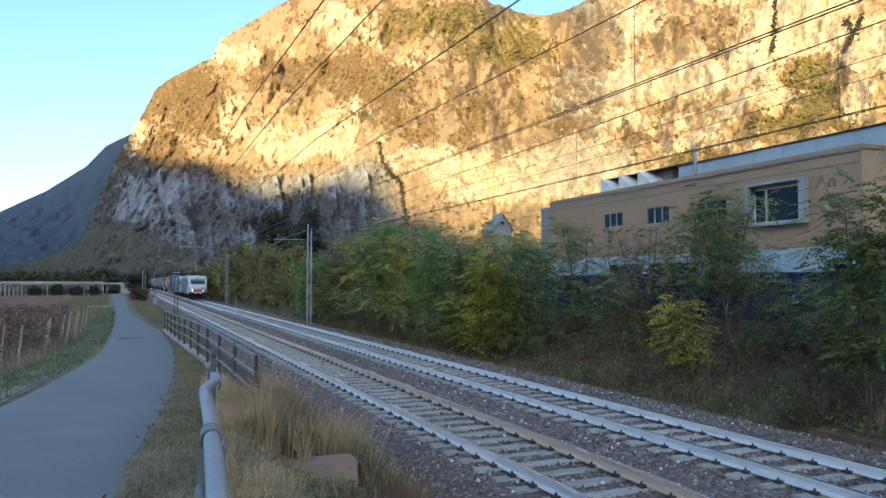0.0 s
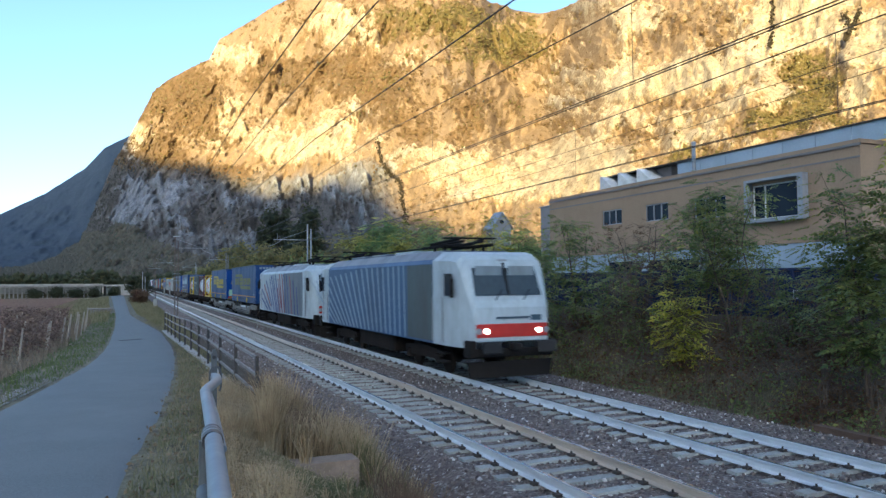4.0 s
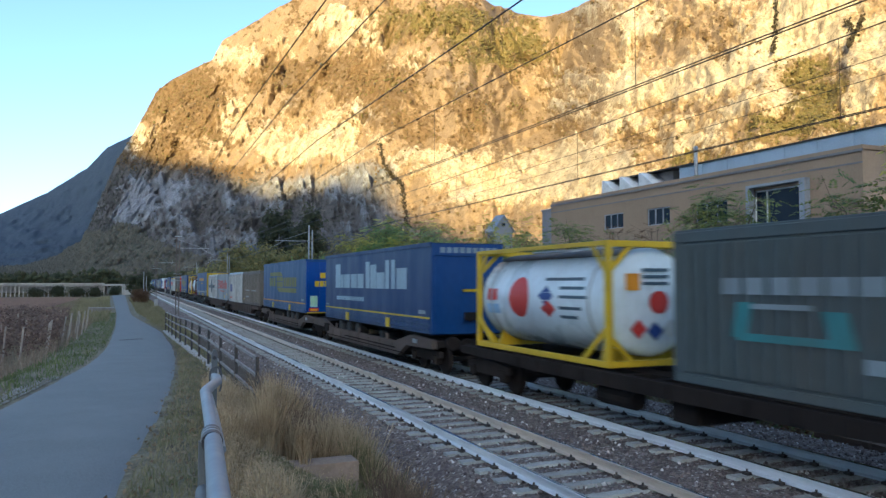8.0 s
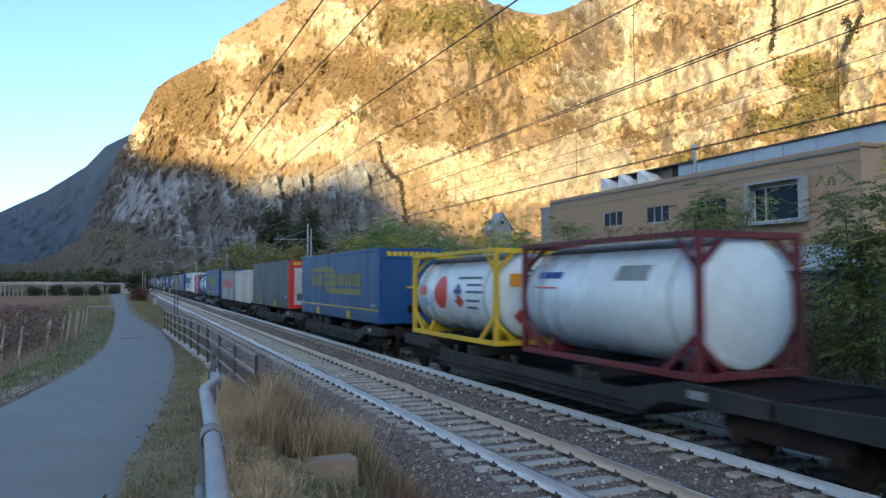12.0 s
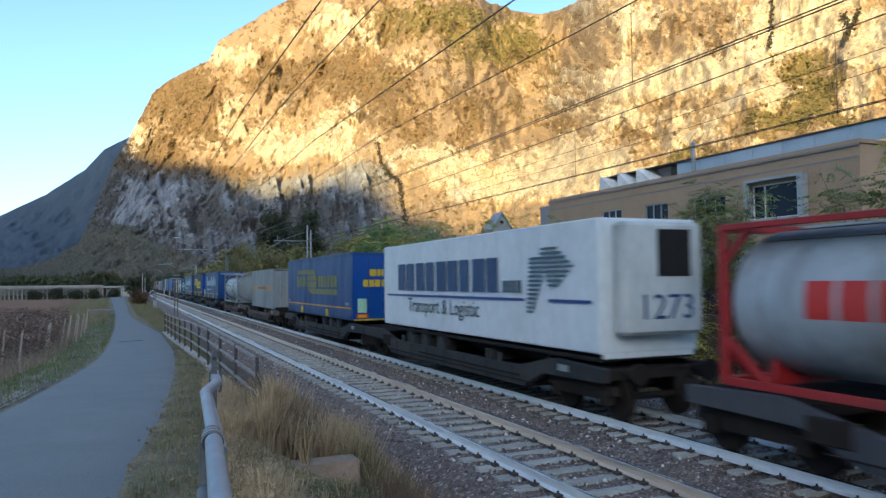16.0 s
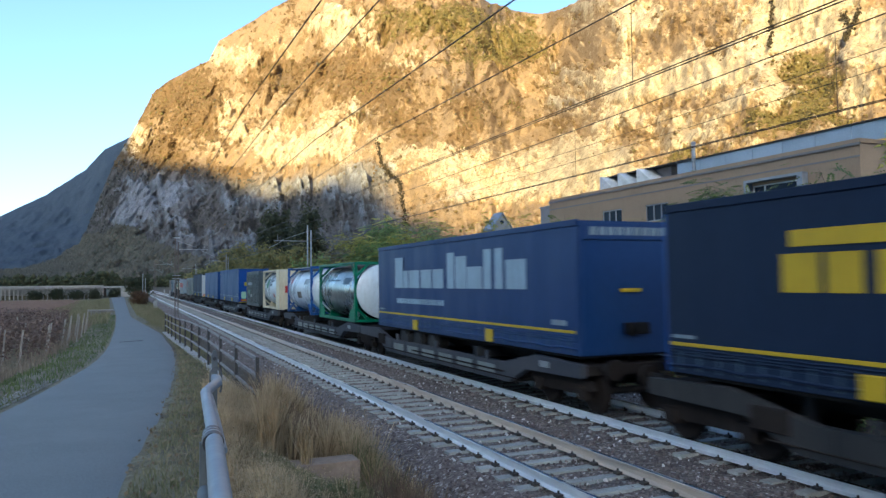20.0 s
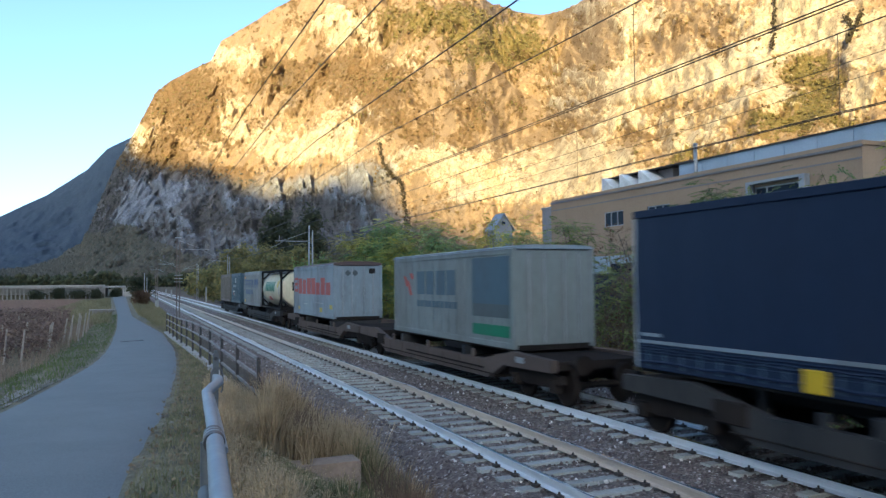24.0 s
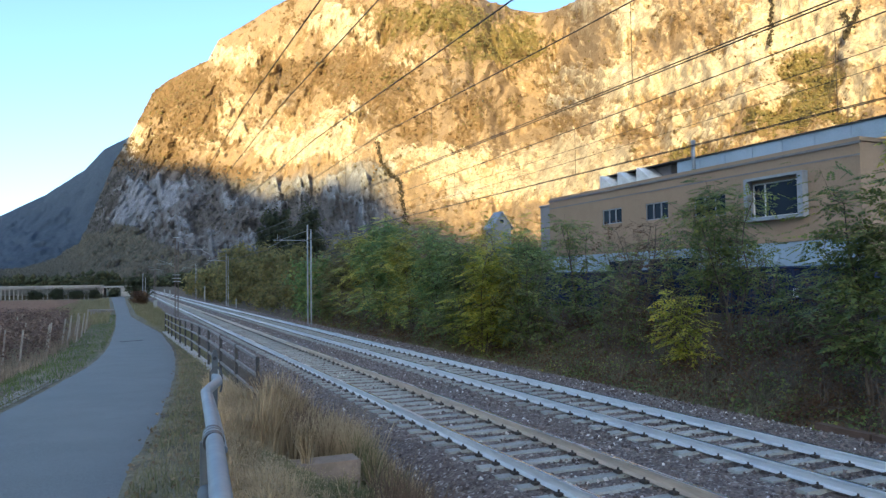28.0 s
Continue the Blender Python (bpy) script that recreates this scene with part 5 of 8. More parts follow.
def leaf_quads(g, centres, n, spread, size, slim=0.45, droop=0.3):
    """n leaves thrown round the centres; each a folded diamond of four triangles' worth of quads."""
    c = centres[g.integers(0, len(centres), n)]
    p = c + g.normal(size=(n, 3)) * spread
    out = (p - c) / spread * 0.8 + np.array([0, 0, 0.6]) + g.normal(size=(n, 3)) * 0.55
    d = np.cross(out, g.normal(size=(n, 3)))
    d[:, 2] -= droop * 0.5
    d /= np.linalg.norm(d, axis=1)[:, None] + 1e-6
    w = np.cross(d, out)
    w /= np.linalg.norm(w, axis=1)[:, None] + 1e-6
    s = (size * (0.6 + 0.8 * g.random(n)))[:, None]
    v = np.stack([p - d * s * 0.5, p + w * s * slim * 0.5, p + d * s * 0.5, p - w * s * slim * 0.5], 1).reshape(-1, 3)
    f = np.arange(4 * n).reshape(n, 4)
    return v, f


def frond_quads(g, centres, n, spread, size):
    """Feathered leaves: paired oval leaflets along level stalks that droop at the tip, thrown in sprays round the centres."""
    m, pairs = max(8, n // 6), 4
    pick = g.integers(0, len(centres), m)
    c = centres[pick]
    p = c + g.normal(size=(m, 3)) * spread * np.array([1.0, 1.0, 0.55])
    d = (p - c) / spread * 0.8 + g.normal(size=(m, 3)) * 0.6
    d[:, 2] = d[:, 2] * 0.35 - 0.12
    d /= np.linalg.norm(d, axis=1)[:, None] + 1e-6
    up = np.array([0, 0, 1.0]) + g.normal(size=(m, 3)) * 0.3
    side = np.cross(d, up)
    side /= np.linalg.norm(side, axis=1)[:, None] + 1e-6
    long = (size * 2.3 * (0.7 + 0.6 * g.random(m)))[:, None]
    v = []
    for i in range(pairs):
        k = (i + 0.6) / pairs
        q = p + d * long * k + np.array([0, 0, -0.22]) * long * k * k
        for s in (-1, 1):
            e = q + (side * s * 0.85 + d * 0.45 + np.array([0, 0, -0.2])) * long * (0.40 - 0.14 * k)
            t = d * long * 0.105
            v.append(np.stack([q, q * 0.45 + e * 0.55 + t, e, q * 0.45 + e * 0.55 - t], 1))
    e = p + d * long * 1.3 + np.array([0, 0, -0.3]) * long
    q = p + d * long * 0.9 + np.array([0, 0, -0.18]) * long
    v.append(np.stack([q, (q + e) / 2 + side * long * 0.1, e, (q + e) / 2 - side * long * 0.1], 1))
    v = np.stack(v, 1).reshape(-1, 3)
    return v, np.arange(len(v)).reshape(-1, 4)


def tree(name, x, y, height, spread, leaves, material, label, seed, stems=3, size=0.17, low=0.15, fill=0.38, lean=(0, 0), bare=0, category="tree", group=""):
    """Stems and limbs that taper, with leaves in clusters round the twigs."""
    g = np.random.default_rng(seed)
    z0 = float(ground_z(x, y)) - 0.05
    ob = thing(name, label, category, group, at=pose(x, y, z0))
    wood, tips = Mesh(), []
    twigs = Mesh()
    for s in range(stems):
        a = g.random() * 6.28
        base = Vector((0.12 * math.cos(a), 0.12 * math.sin(a), 0)) * (stems > 1)
        reach = spread * (0.25 + 0.4 * g.random()) * (1 if stems > 1 else 0.25)
        top = Vector((reach * math.cos(a) + lean[0], reach * math.sin(a) + lean[1], height * (0.72 + 0.25 * g.random())))
        prev, r = base, 0.018 + 0.0065 * height / stems ** 0.5
        n = 6
        for i in range(1, n + 1):
            k = i / n
            q = base.lerp(top, k) + Vector(g.normal(size=3) * 0.05 * height / 4)
            r1 = r * (1 - 0.13)
            wood.rod(prev, q, r, r1, 7, False)
            if k > low:
                for b in range(3):
                    ang = g.random() * 6.28
                    L = spread * (0.35 + 0.5 * g.random()) * (1.15 - 0.75 * k)
                    e = q + Vector((math.cos(ang) * L, math.sin(ang) * L, L * (0.15 + 0.4 * g.random())))
                    e.z = min(e.z, height * 1.0)
                    mid = q.lerp(e, 0.5) + Vector((0, 0, 0.08 * L))
                    twigs.rod(q, mid, r1 * 0.5, r1 * 0.32, 5, False)
                    twigs.rod(mid, e, r1 * 0.32, 0.006, 5, False)
                    for m in (0.45, 0.7, 0.9, 1.05):
                        tips.append(q.lerp(e, m) + Vector((0, 0, 0.06 * L)))
                    for m in range(2):
                        st = q.lerp(e, 0.4 + 0.5 * g.random())
                        en = st + Vector(g.normal(size=3) * 0.3 * spread * 0.5)
                        twigs.rod(st, en, 0.008, 0.003, 4, False)
                        tips.append(en)
            prev, r = q, r1
        tips.append(prev)
    part("trunk", wood, BARK, ob)
    tagged(part("branchwork", twigs, BARK, ob), kind="stuff")
    tips = np.array([tuple(t) for t in tips])
    keep = g.random(len(tips)) > bare
    if keep.sum() < 4:
        keep[:4] = True
    v, f = frond_quads(g, tips[keep], leaves, fill, size) if y < 62 else leaf_quads(g, tips[keep], leaves, fill, size * 1.15)
    me = quads("crown", v, f, material)
    part("crown", me, None, ob)
    return ob


PLANTED = [0]


def plant(x, y, height, spread, leaves, colour, stems, size, label):
    kind = "bush" if height < 4 else "tree"
    bare = 0.45 if colour is LEAF_DRY else 0.12
    tree(kind, x, y, height, spread, leaves, colour, label, 100 + PLANTED[0], stems, size, 0.18 if y < 12.5 else 0.35 if 18 < y < 20.5 and height > 4 else 0.02, 0.17 * spread / 2.2 + 0.10, bare=bare, category=kind, group="trackside trees")
    PLANTED[0] += 1


plant(15.8, 57.5, 7.2, 3.0, 7000, LEAF_DULL, 4, 0.26, "olive-green leafy tree beside the track")
plant(16.5, 51.5, 7.8, 3.2, 7000, LEAF_OLIVE, 4, 0.26, "olive-green leafy tree with yellowing crown")
plant(15.5, 46.5, 7.3, 3.0, 7500, LEAF_TEAL, 4, 0.24, "dense green tree beside the track")
plant(15.8, 41.0, 6.9, 2.9, 7500, LEAF_OLIVE, 4, 0.22, "olive-green leafy tree beside the track")
plant(15.6, 36.5, 6.2, 2.7, 8000, LEAF_TEAL, 5, 0.20, "dense green tree beside the track")
plant(15.2, 32.3, 6.0, 2.4, 8000, LEAF_GREEN, 5, 0.19, "dense green tree beside the track")
plant(14.4, 29.0, 5.0, 2.0, 8000, LEAF_YELLOW, 5, 0.17, "bushy yellow-green tree at the foot of the bank")
plant(15.4, 26.8, 4.4, 1.8, 4200, LEAF_GREEN, 5, 0.17, "bushy green tree at the foot of the bank")
plant(17.5, 31.0, 5.5, 2.2, 4200, LEAF_TEAL, 4, 0.18, "green tree on the bank")
plant(18.5, 27.5, 5.0, 1.9, 3800, LEAF_GREEN, 4, 0.17, "thin green tree on the bank")
plant(19.0, 24.2, 4.8, 1.9, 1300, LEAF_DRY, 5, 0.15, "half-bare tree with dry leaves")
plant(18.6, 20.1, 5.5, 2.3, 5200, LEAF_GREEN, 4, 0.16, "tall green shrub before the factory")
plant(18.5, 18.4, 5.2, 1.8, 2600, LEAF_GREEN, 4, 0.16, "tall green shrub before the factory")
plant(17.6, 33.5, 6.0, 2.2, 4500, LEAF_OLIVE, 4, 0.18, "olive tree on the bank")
plant(16.4, 18.9, 2.7, 1.15, 1500, LEAF_GOLD, 4, 0.19, "yellow-green young walnut bush")
plant(15.75, 11.6, 5.6, 1.8, 9000, LEAF_GREEN, 4, 0.16, "green tree with yellowing leaves on the bank")
plant(16.9, 10.2, 6.2, 1.9, 6000, LEAF_OLIVE, 4, 0.15, "olive-green tree on the bank")
plant(14.9, 12.6, 2.2, 1.1, 900, LEAF_DRY, 4, 0.13, "low half-bare bush on the bank")
plant(18.8, 16.8, 2.7, 1.3, 1700, LEAF_GREEN, 5, 0.15, "green shrub before the blue container")
plant(17.2, 23.0, 3.6, 1.6, 1900, LEAF_GREEN, 6, 0.15, "scraggy green shrub on the bank")
plant(21.4, 24.6, 3.4, 1.8, 1500, LEAF_OLIVE, 6, 0.14, "scraggy olive shrub before the containers")
plant(21.2, 21.6, 3.2, 1.7, 1100, LEAF_DRY, 7, 0.13, "half-bare brown shrub before the containers")
plant(21.0, 28.0, 3.6, 2.0, 1800, LEAF_GREEN, 6, 0.15, "scraggy green shrub before the containers")
plant(19.6, 15.8, 2.0, 1.5, 900, LEAF_DRY, 7, 0.12, "low half-bare bramble bush before the containers")
plant(18.2, 14.6, 1.7, 1.5, 900, LEAF_DRY, 7, 0.12, "low half-bare bramble bush on the bank")
plant(15.0, 64.0, 6.0, 2.6, 5000, LEAF_TEAL, 4, 0.28, "green tree by the catenary mast")
plant(15.2, 72.0, 6.8, 3.2, 5500, LEAF_DULL, 4, 0.30, "dull olive tree farther along the track")
plant(15.4, 82.0, 6.8, 3.4, 5500, LEAF_DULL, 4, 0.32, "dull olive tree farther along the track")
plant(16.0, 94.0, 7.5, 3.8, 5000, LEAF_DULL, 4, 0.38, "dark green tree farther along the track")
plant(16.0, 108.0, 6.4, 4.0, 5000, LEAF_DULL, 4, 0.42, "dull olive tree far along the track")
plant(16.0, 124.0, 6.4, 4.2, 4500, LEAF_DULL, 4, 0.5, "green tree far along the track")
plant(16.2, 143.0, 5.8, 4.5, 4500, LEAF_DULL, 4, 0.55, "dull olive tree far along the track")
plant(16.2, 165.0, 5.6, 5.0, 4500, LEAF_DULL, 4, 0.6, "dull olive tree far along the track")
plant(17.0, 196.0, 6.0, 6.0, 4500, LEAF_DULL, 4, 0.8, "green tree far along the track")
plant(26.0, 128.0, 15.0, 6.0, 7000, LEAF_DARK, 3, 0.7, "tall dark tree behind the hedge")
plant(29.0, 148.0, 16.0, 7.0, 7000, LEAF_DARK, 3, 0.8, "tall dark tree behind the hedge")
plant(24.0, 172.0, 11.0, 7.0, 5000, LEAF_DULL, 3, 0.8, "dull olive tree behind the hedge")
plant(1.6, 120.0, 1.9, 1.6, 2500, LEAF_DRY, 5, 0.25, "dark red-brown bush beside the path")
plant(2.2, 170.0, 5.0, 3.0, 3500, LEAF_DARK, 3, 0.5, "dark green tree by the bridge")
plant(-6.8, 190.0, 1.9, 2.0, 2500, LEAF_DARK, 4, 0.3, "dark green bush before the bridge")
plant(-11.0, 190.0, 1.7, 2.2, 2500, LEAF_DARK, 4, 0.3, "dark green bush before the bridge")
plant(-3.2, 191.0, 2.0, 1.9, 2500, LEAF_DARK, 4, 0.3, "dark green bush before the bridge")
plant(-15.0, 190.0, 2.3, 2.0, 2500, LEAF_DARK, 4, 0.3, "dark green bush before the bridge")
plant(-19.0, 190.0, 1.6, 2.2, 2000, LEAF_DARK, 4, 0.3, "dark green bush before the bridge")


# ---- undergrowth, woods and grass ----
def blades(name, x, y, z, hgt, wid, material, label, seed, lean=0.35, category="grass"):
    """Grass blades: a bent strip of two quads each."""
    g = np.random.default_rng(seed)
    n = len(x)
    a = g.random(n) * 6.28
    b = g.random(n) * 6.28
    ux, uy = np.cos(a) * wid / 2, np.sin(a) * wid / 2
    l1 = lean * hgt * (0.3 + g.random(n))
    tx, ty = np.cos(b) * l1, np.sin(b) * l1
    v = np.zeros((n, 6, 3))
    v[:, 0] = np.stack([x - ux, y - uy, z - 0.03], -1)
    v[:, 1] = np.stack([x + ux, y + uy, z - 0.03], -1)
    v[:, 2] = np.stack([x + ux * 0.8 + tx * 0.3, y + uy * 0.8 + ty * 0.3, z + hgt * 0.6], -1)
    v[:, 3] = np.stack([x - ux * 0.8 + tx * 0.3, y - uy * 0.8 + ty * 0.3, z + hgt * 0.6], -1)
    v[:, 4] = np.stack([x + ux * 0.15 + tx, y + uy * 0.15 + ty, z + hgt], -1)
    v[:, 5] = np.stack([x - ux * 0.15 + tx, y - uy * 0.15 + ty, z + hgt], -1)
    k = 6 * np.arange(n)[:, None]
    f = np.concatenate([k + np.array([[0, 1, 2, 3]]), k + np.array([[3, 2, 4, 5]])])
    tagged(new(name, quads(name, v.reshape(-1, 3), f, material)), label, category, kind="stuff")


STRAW = leafy("dry straw grass", [(0.17, 0.12, 0.066), (0.35, 0.255, 0.142), (0.6, 0.46, 0.275), (0.43, 0.312, 0.175), (0.22, 0.163, 0.086)], 0.2, 0.8)
LAWN = leafy("short verge grass", [(0.10, 0.105, 0.05), (0.19, 0.18, 0.09), (0.28, 0.25, 0.15), (0.35, 0.30, 0.21)], 0.2, 0.8)
LAWN_GREEN = leafy("green verge grass", [(0.10, 0.105, 0.05), (0.17, 0.17, 0.075), (0.24, 0.225, 0.105), (0.33, 0.285, 0.17)], 0.3, 0.8)
VERGE_GREEN = leafy("fresh green verge grass", [(0.07, 0.095, 0.035), (0.11, 0.145, 0.05), (0.155, 0.185, 0.065), (0.22, 0.215, 0.10)], 0.3, 0.8)
REED = leafy("red-brown vine leaves", [(0.095, 0.062, 0.052), (0.16, 0.105, 0.084), (0.25, 0.175, 0.135), (0.125, 0.09, 0.075)], 0.2, 0.8)
DULL_STRAW = leafy("grey-brown field grass", [(0.13, 0.10, 0.075), (0.22, 0.17, 0.125), (0.31, 0.245, 0.18), (0.17, 0.125, 0.095)], 0.2, 0.8)
g = np.random.default_rng(21)


def scatter(n, x0, x1, y0, y1, power=1.0):
    return x0 + (x1 - x0) * g.random(n), y0 + (y1 - y0) * g.random(n) ** power


def tufts(name, cx, cy, hgt, per, material, label, seed, reach=0.5):
    """Grass in tufts: blades that spring from one foot and arch outwards."""
    gg = np.random.default_rng(seed)
    n = len(cx) * per
    k = np.repeat(np.arange(len(cx)), per)
    ang = gg.random(n) * 6.28
    out = gg.random(n) ** 0.7
    h = hgt[k] * (0.55 + 0.5 * gg.random(n))
    foot = 0.05 * out
    bx, by = cx[k] + np.cos(ang) * foot, cy[k] + np.sin(ang) * foot
    bz = ground_z(bx, by) - 0.03
    lean = reach * h * out
    w = 0.0035 + 0.004 * gg.random(n)
    turn = ang + 1.57 + gg.normal(size=n) * 0.8
    ux, uy = np.cos(turn) * w, np.sin(turn) * w
    rows = []
    for f, rise, wide in ((0.0, 0.0, 1.0), (0.18, 0.5, 0.9), (0.55, 0.85, 0.65), (1.1, 0.98, 0.12)):
        px, py, pz = bx + np.cos(ang) * lean * f, by + np.sin(ang) * lean * f, bz + h * (rise - 0.16 * out * (f > 1))
        rows += [np.stack([px - ux * wide, py - uy * wide, pz], -1), np.stack([px + ux * wide, py + uy * wide, pz], -1)]
    v = np.stack(rows, 1).reshape(-1, 3)
    q = 8 * np.arange(n)[:, None]
    f = np.concatenate([q + np.array([[2 * i, 2 * i + 1, 2 * i + 3, 2 * i + 2]]) for i in range(3)])
    tagged(new(name, quads(name, v, f, material)), label, "grass", kind="stuff")


# tall dry grass between the handrail and the ballast
x, y = scatter(4200, 0.55, 4.3, 4.8, 17.0, 1.25)
dens = fnoise(np.stack([x * 0.9, y * 0.9, 0 * x], -1), 33, 3)
k = (dens > -0.35) & (x > 0.62 + 0.08 * (y - 5)) & (x < 3.95 - 0.3 * (dens < 0.1)) & ~((x > 1.7 * y / 9.4) & (x < 2.95 * y / 9.4) & (y > 9.55) & (y < 10.3) & (g.random(len(x)) < 0.95))
x, y, d = x[k], y[k], dens[k]
green = (g.random(len(x)) < np.where((y < 9.6) & (x > 1.5) | (x / y > 0.29) & (y < 11), 0.82, 0.1))
tall = (0.46 + 0.5 * g.random(len(x))) * (0.8 + 0.45 * np.clip(d, -0.3, 1)) * np.where(green, 0.75, 1.0) * np.where(y < 9.7, 0.8, np.where(y > 13.5, 0.8, 1.15))
tall = np.where((x / y > 0.16) & (x / y < 0.325) & (y > 6.6) & (y < 9.8), np.minimum(tall, np.where(x / y > 0.27, 0.3, 0.13) + 0.2 * (10.0 - y) / 2 + 0.06 * d), tall)
tall = tall * np.where(x / y < 0.165, 0.52, np.where((x / y > 0.32) & (y < 12), 0.72, 1.0))
tufts("dry_grass", x[~green], y[~green], tall[~green], 40, STRAW, "tall tufts of dry straw-coloured grass beside the ballast", 41)
tufts("green_grass", x[green], y[green], tall[green], 30, LAWN_GREEN, "green-brown tufts of grass beside the concrete slab", 46)
hx, hy, hz = (np.repeat(q[~green], 3) for q in (x, y, tall))
hx, hy = hx + 0.12 * hz * g.normal(size=len(hx)), hy + 0.12 * hz * g.normal(size=len(hx))
tip = np.stack([hx, hy, ground_z(hx, hy) + hz * (0.85 + 0.25 * g.random(len(hx)))], -1)
v, f = leaf_quads(g, tip, 30000, np.array([0.016, 0.016, 0.05]), 0.024, 0.35, 2.0)
PLUME = leafy("pale seed heads", [(0.22, 0.16, 0.095), (0.36, 0.275, 0.17), (0.5, 0.4, 0.26), (0.28, 0.19, 0.115)], 0.3, 0.9)
tagged(new("grass_plumes", quads("grass_plumes", v, f, PLUME)), "pale feathery seed heads of dry grass", "grass", kind="stuff")
STALK = leafy("red-brown dock stalks", [(0.09, 0.06, 0.043), (0.15, 0.10, 0.068), (0.22, 0.15, 0.10), (0.12, 0.10, 0.06)], 0.2, 0.9)
for x0, x1, y0, y1, n in ((2.45, 3.5, 11.5, 16.5, 2600), (2.95, 3.7, 7.3, 9.6, 700), (2.4, 2.9, 6.6, 7.6, 200)):
    x, y = scatter(n, x0, x1, y0, y1)
    blades("dock_stalks", x, y, ground_z(x, y), 0.35 + 0.55 * g.random(n), 0.012 + 0.012 * g.random(n), STALK, "red-brown withered dock stalks among dry grass", 51 + n, 0.35)
# mown verge
x, y = scatter(80000, -0.6, 4.2, 4.5, 62, 1.9)
xr = smooth_interp(y, RIGHT_Y, RIGHT_X)
k = (x > xr + 0.02) & (x < np.maximum(xr + 1.5, 2.3))
x, y = x[k], y[k]
blades("verge_grass", x, y, ground_z(x, y), 0.03 + 0.07 * g.random(len(x)) ** 2, 0.010 + 0.006 * g.random(len(x)), LAWN, "short worn grass between path and railing", 42, 0.7)
x, y = scatter(40000, -9, 0, 9, 80, 1.4)
xl = smooth_interp(y, LEFT_Y, LEFT_X)
k = (x < xl - 0.02) & (x > xl - 2.2)
x, y = x[k], y[k]
blades("verge_grass", x, y, ground_z(x, y), 0.05 + 0.08 * g.random(len(x)), 0.015 + 0.008 * g.random(len(x)), VERGE_GREEN, "green verge along the field side of the path", 43, 0.6)
# pale gravel washed to the path's edge
y = 7 + 14 * g.random(2600)
x = smooth_interp(y, LEFT_Y, LEFT_X) - 0.03 - 0.16 * np.abs(g.normal(size=2600))
v, f = lumps(np.stack([x, y, ground_z(x, y) + 0.03], -1), 0.008 + 0.014 * g.random(2600), 61, 0.6)
tagged(new("edge_gravel", quads("edge_gravel", v, f, leafy("pale gravel", [(0.16, 0.15, 0.14), (0.3, 0.29, 0.27), (0.45, 0.43, 0.4)], 0.0, 0.9))), "pale gravel along the path's edge", "gravel", kind="stuff")
# fallen leaves
x, y = scatter(5200, -0.9, 2.6, 4.6, 34, 1.7)
k = (x > smooth_interp(y, RIGHT_Y, RIGHT_X) - 0.12)
c = np.stack([x[k], y[k], ground_z(x[k], y[k]) + 0.035], -1)
v, f = leaf_quads(g, c, len(c), 0.03, 0.05, 0.65)
LITTER = leafy("fallen leaves", [(0.10, 0.07, 0.045), (0.2, 0.14, 0.08), (0.33, 0.26, 0.17), (0.15, 0.09, 0.055)], 0.1, 0.9)
tagged(new("fallen_leaves", quads("fallen_leaves", v, f, LITTER)), "brown fallen leaves along the path's edge", "leaves", kind="stuff")
# dry grass and vines on the field side
x, y = scatter(26000, -22, -1.5, 16, 66)
xl = smooth_interp(y, LEFT_Y, LEFT_X)
k = (x < xl - 1.6)
x, y = x[k], y[k]
x2, y2 = scatter(16000, -0.6, 4.0, 46, 150, 1.3)
k = (x2 > smooth_interp(y2, RIGHT_Y, RIGHT_X) + 0.5)
x2, y2 = x2[k], y2[k]
blades("trackside_grass", x2, y2, ground_z(x2, y2), 0.15 + 0.3 * g.random(len(x2)), 0.03, LAWN, "dry straw grass between path and track", 47, 0.6)
x2, y2 = scatter(16000, -9, 0, 62, 170, 1.2)
k = (x2 < smooth_interp(y2, LEFT_Y, LEFT_X) - 0.5)
x2, y2 = x2[k], y2[k]
blades("field_margin_grass", x2, y2, ground_z(x2, y2), 0.15 + 0.3 * g.random(len(x2)), 0.04, LAWN, "rough grass margin of the field", 48, 0.6)
blades("field_grass", x, y, ground_z(x, y), 0.25 + 0.3 * g.random(len(x)), 0.02, DULL_STRAW, "dry grey-brown grass at the field's edge", 44, 0.5)


def vines():
    gg = np.random.default_rng(23)
    n = 4200
    y = 36 + 36 * gg.random(n)
    x = -2.9 - 0.055 * (y - 36) - 17 * gg.random(n)
    c = np.stack([x, y, ground_z(x, y) + 0.15 + 1.15 * gg.random(n) ** 0.8], -1)
    v, f = leaf_quads(gg, c, 56000, 0.22, 0.18)
    tagged(new("vine_rows", quads("vine_rows", v, f, REED)), "red-brown withered vines in the field", "vines", kind="stuff")


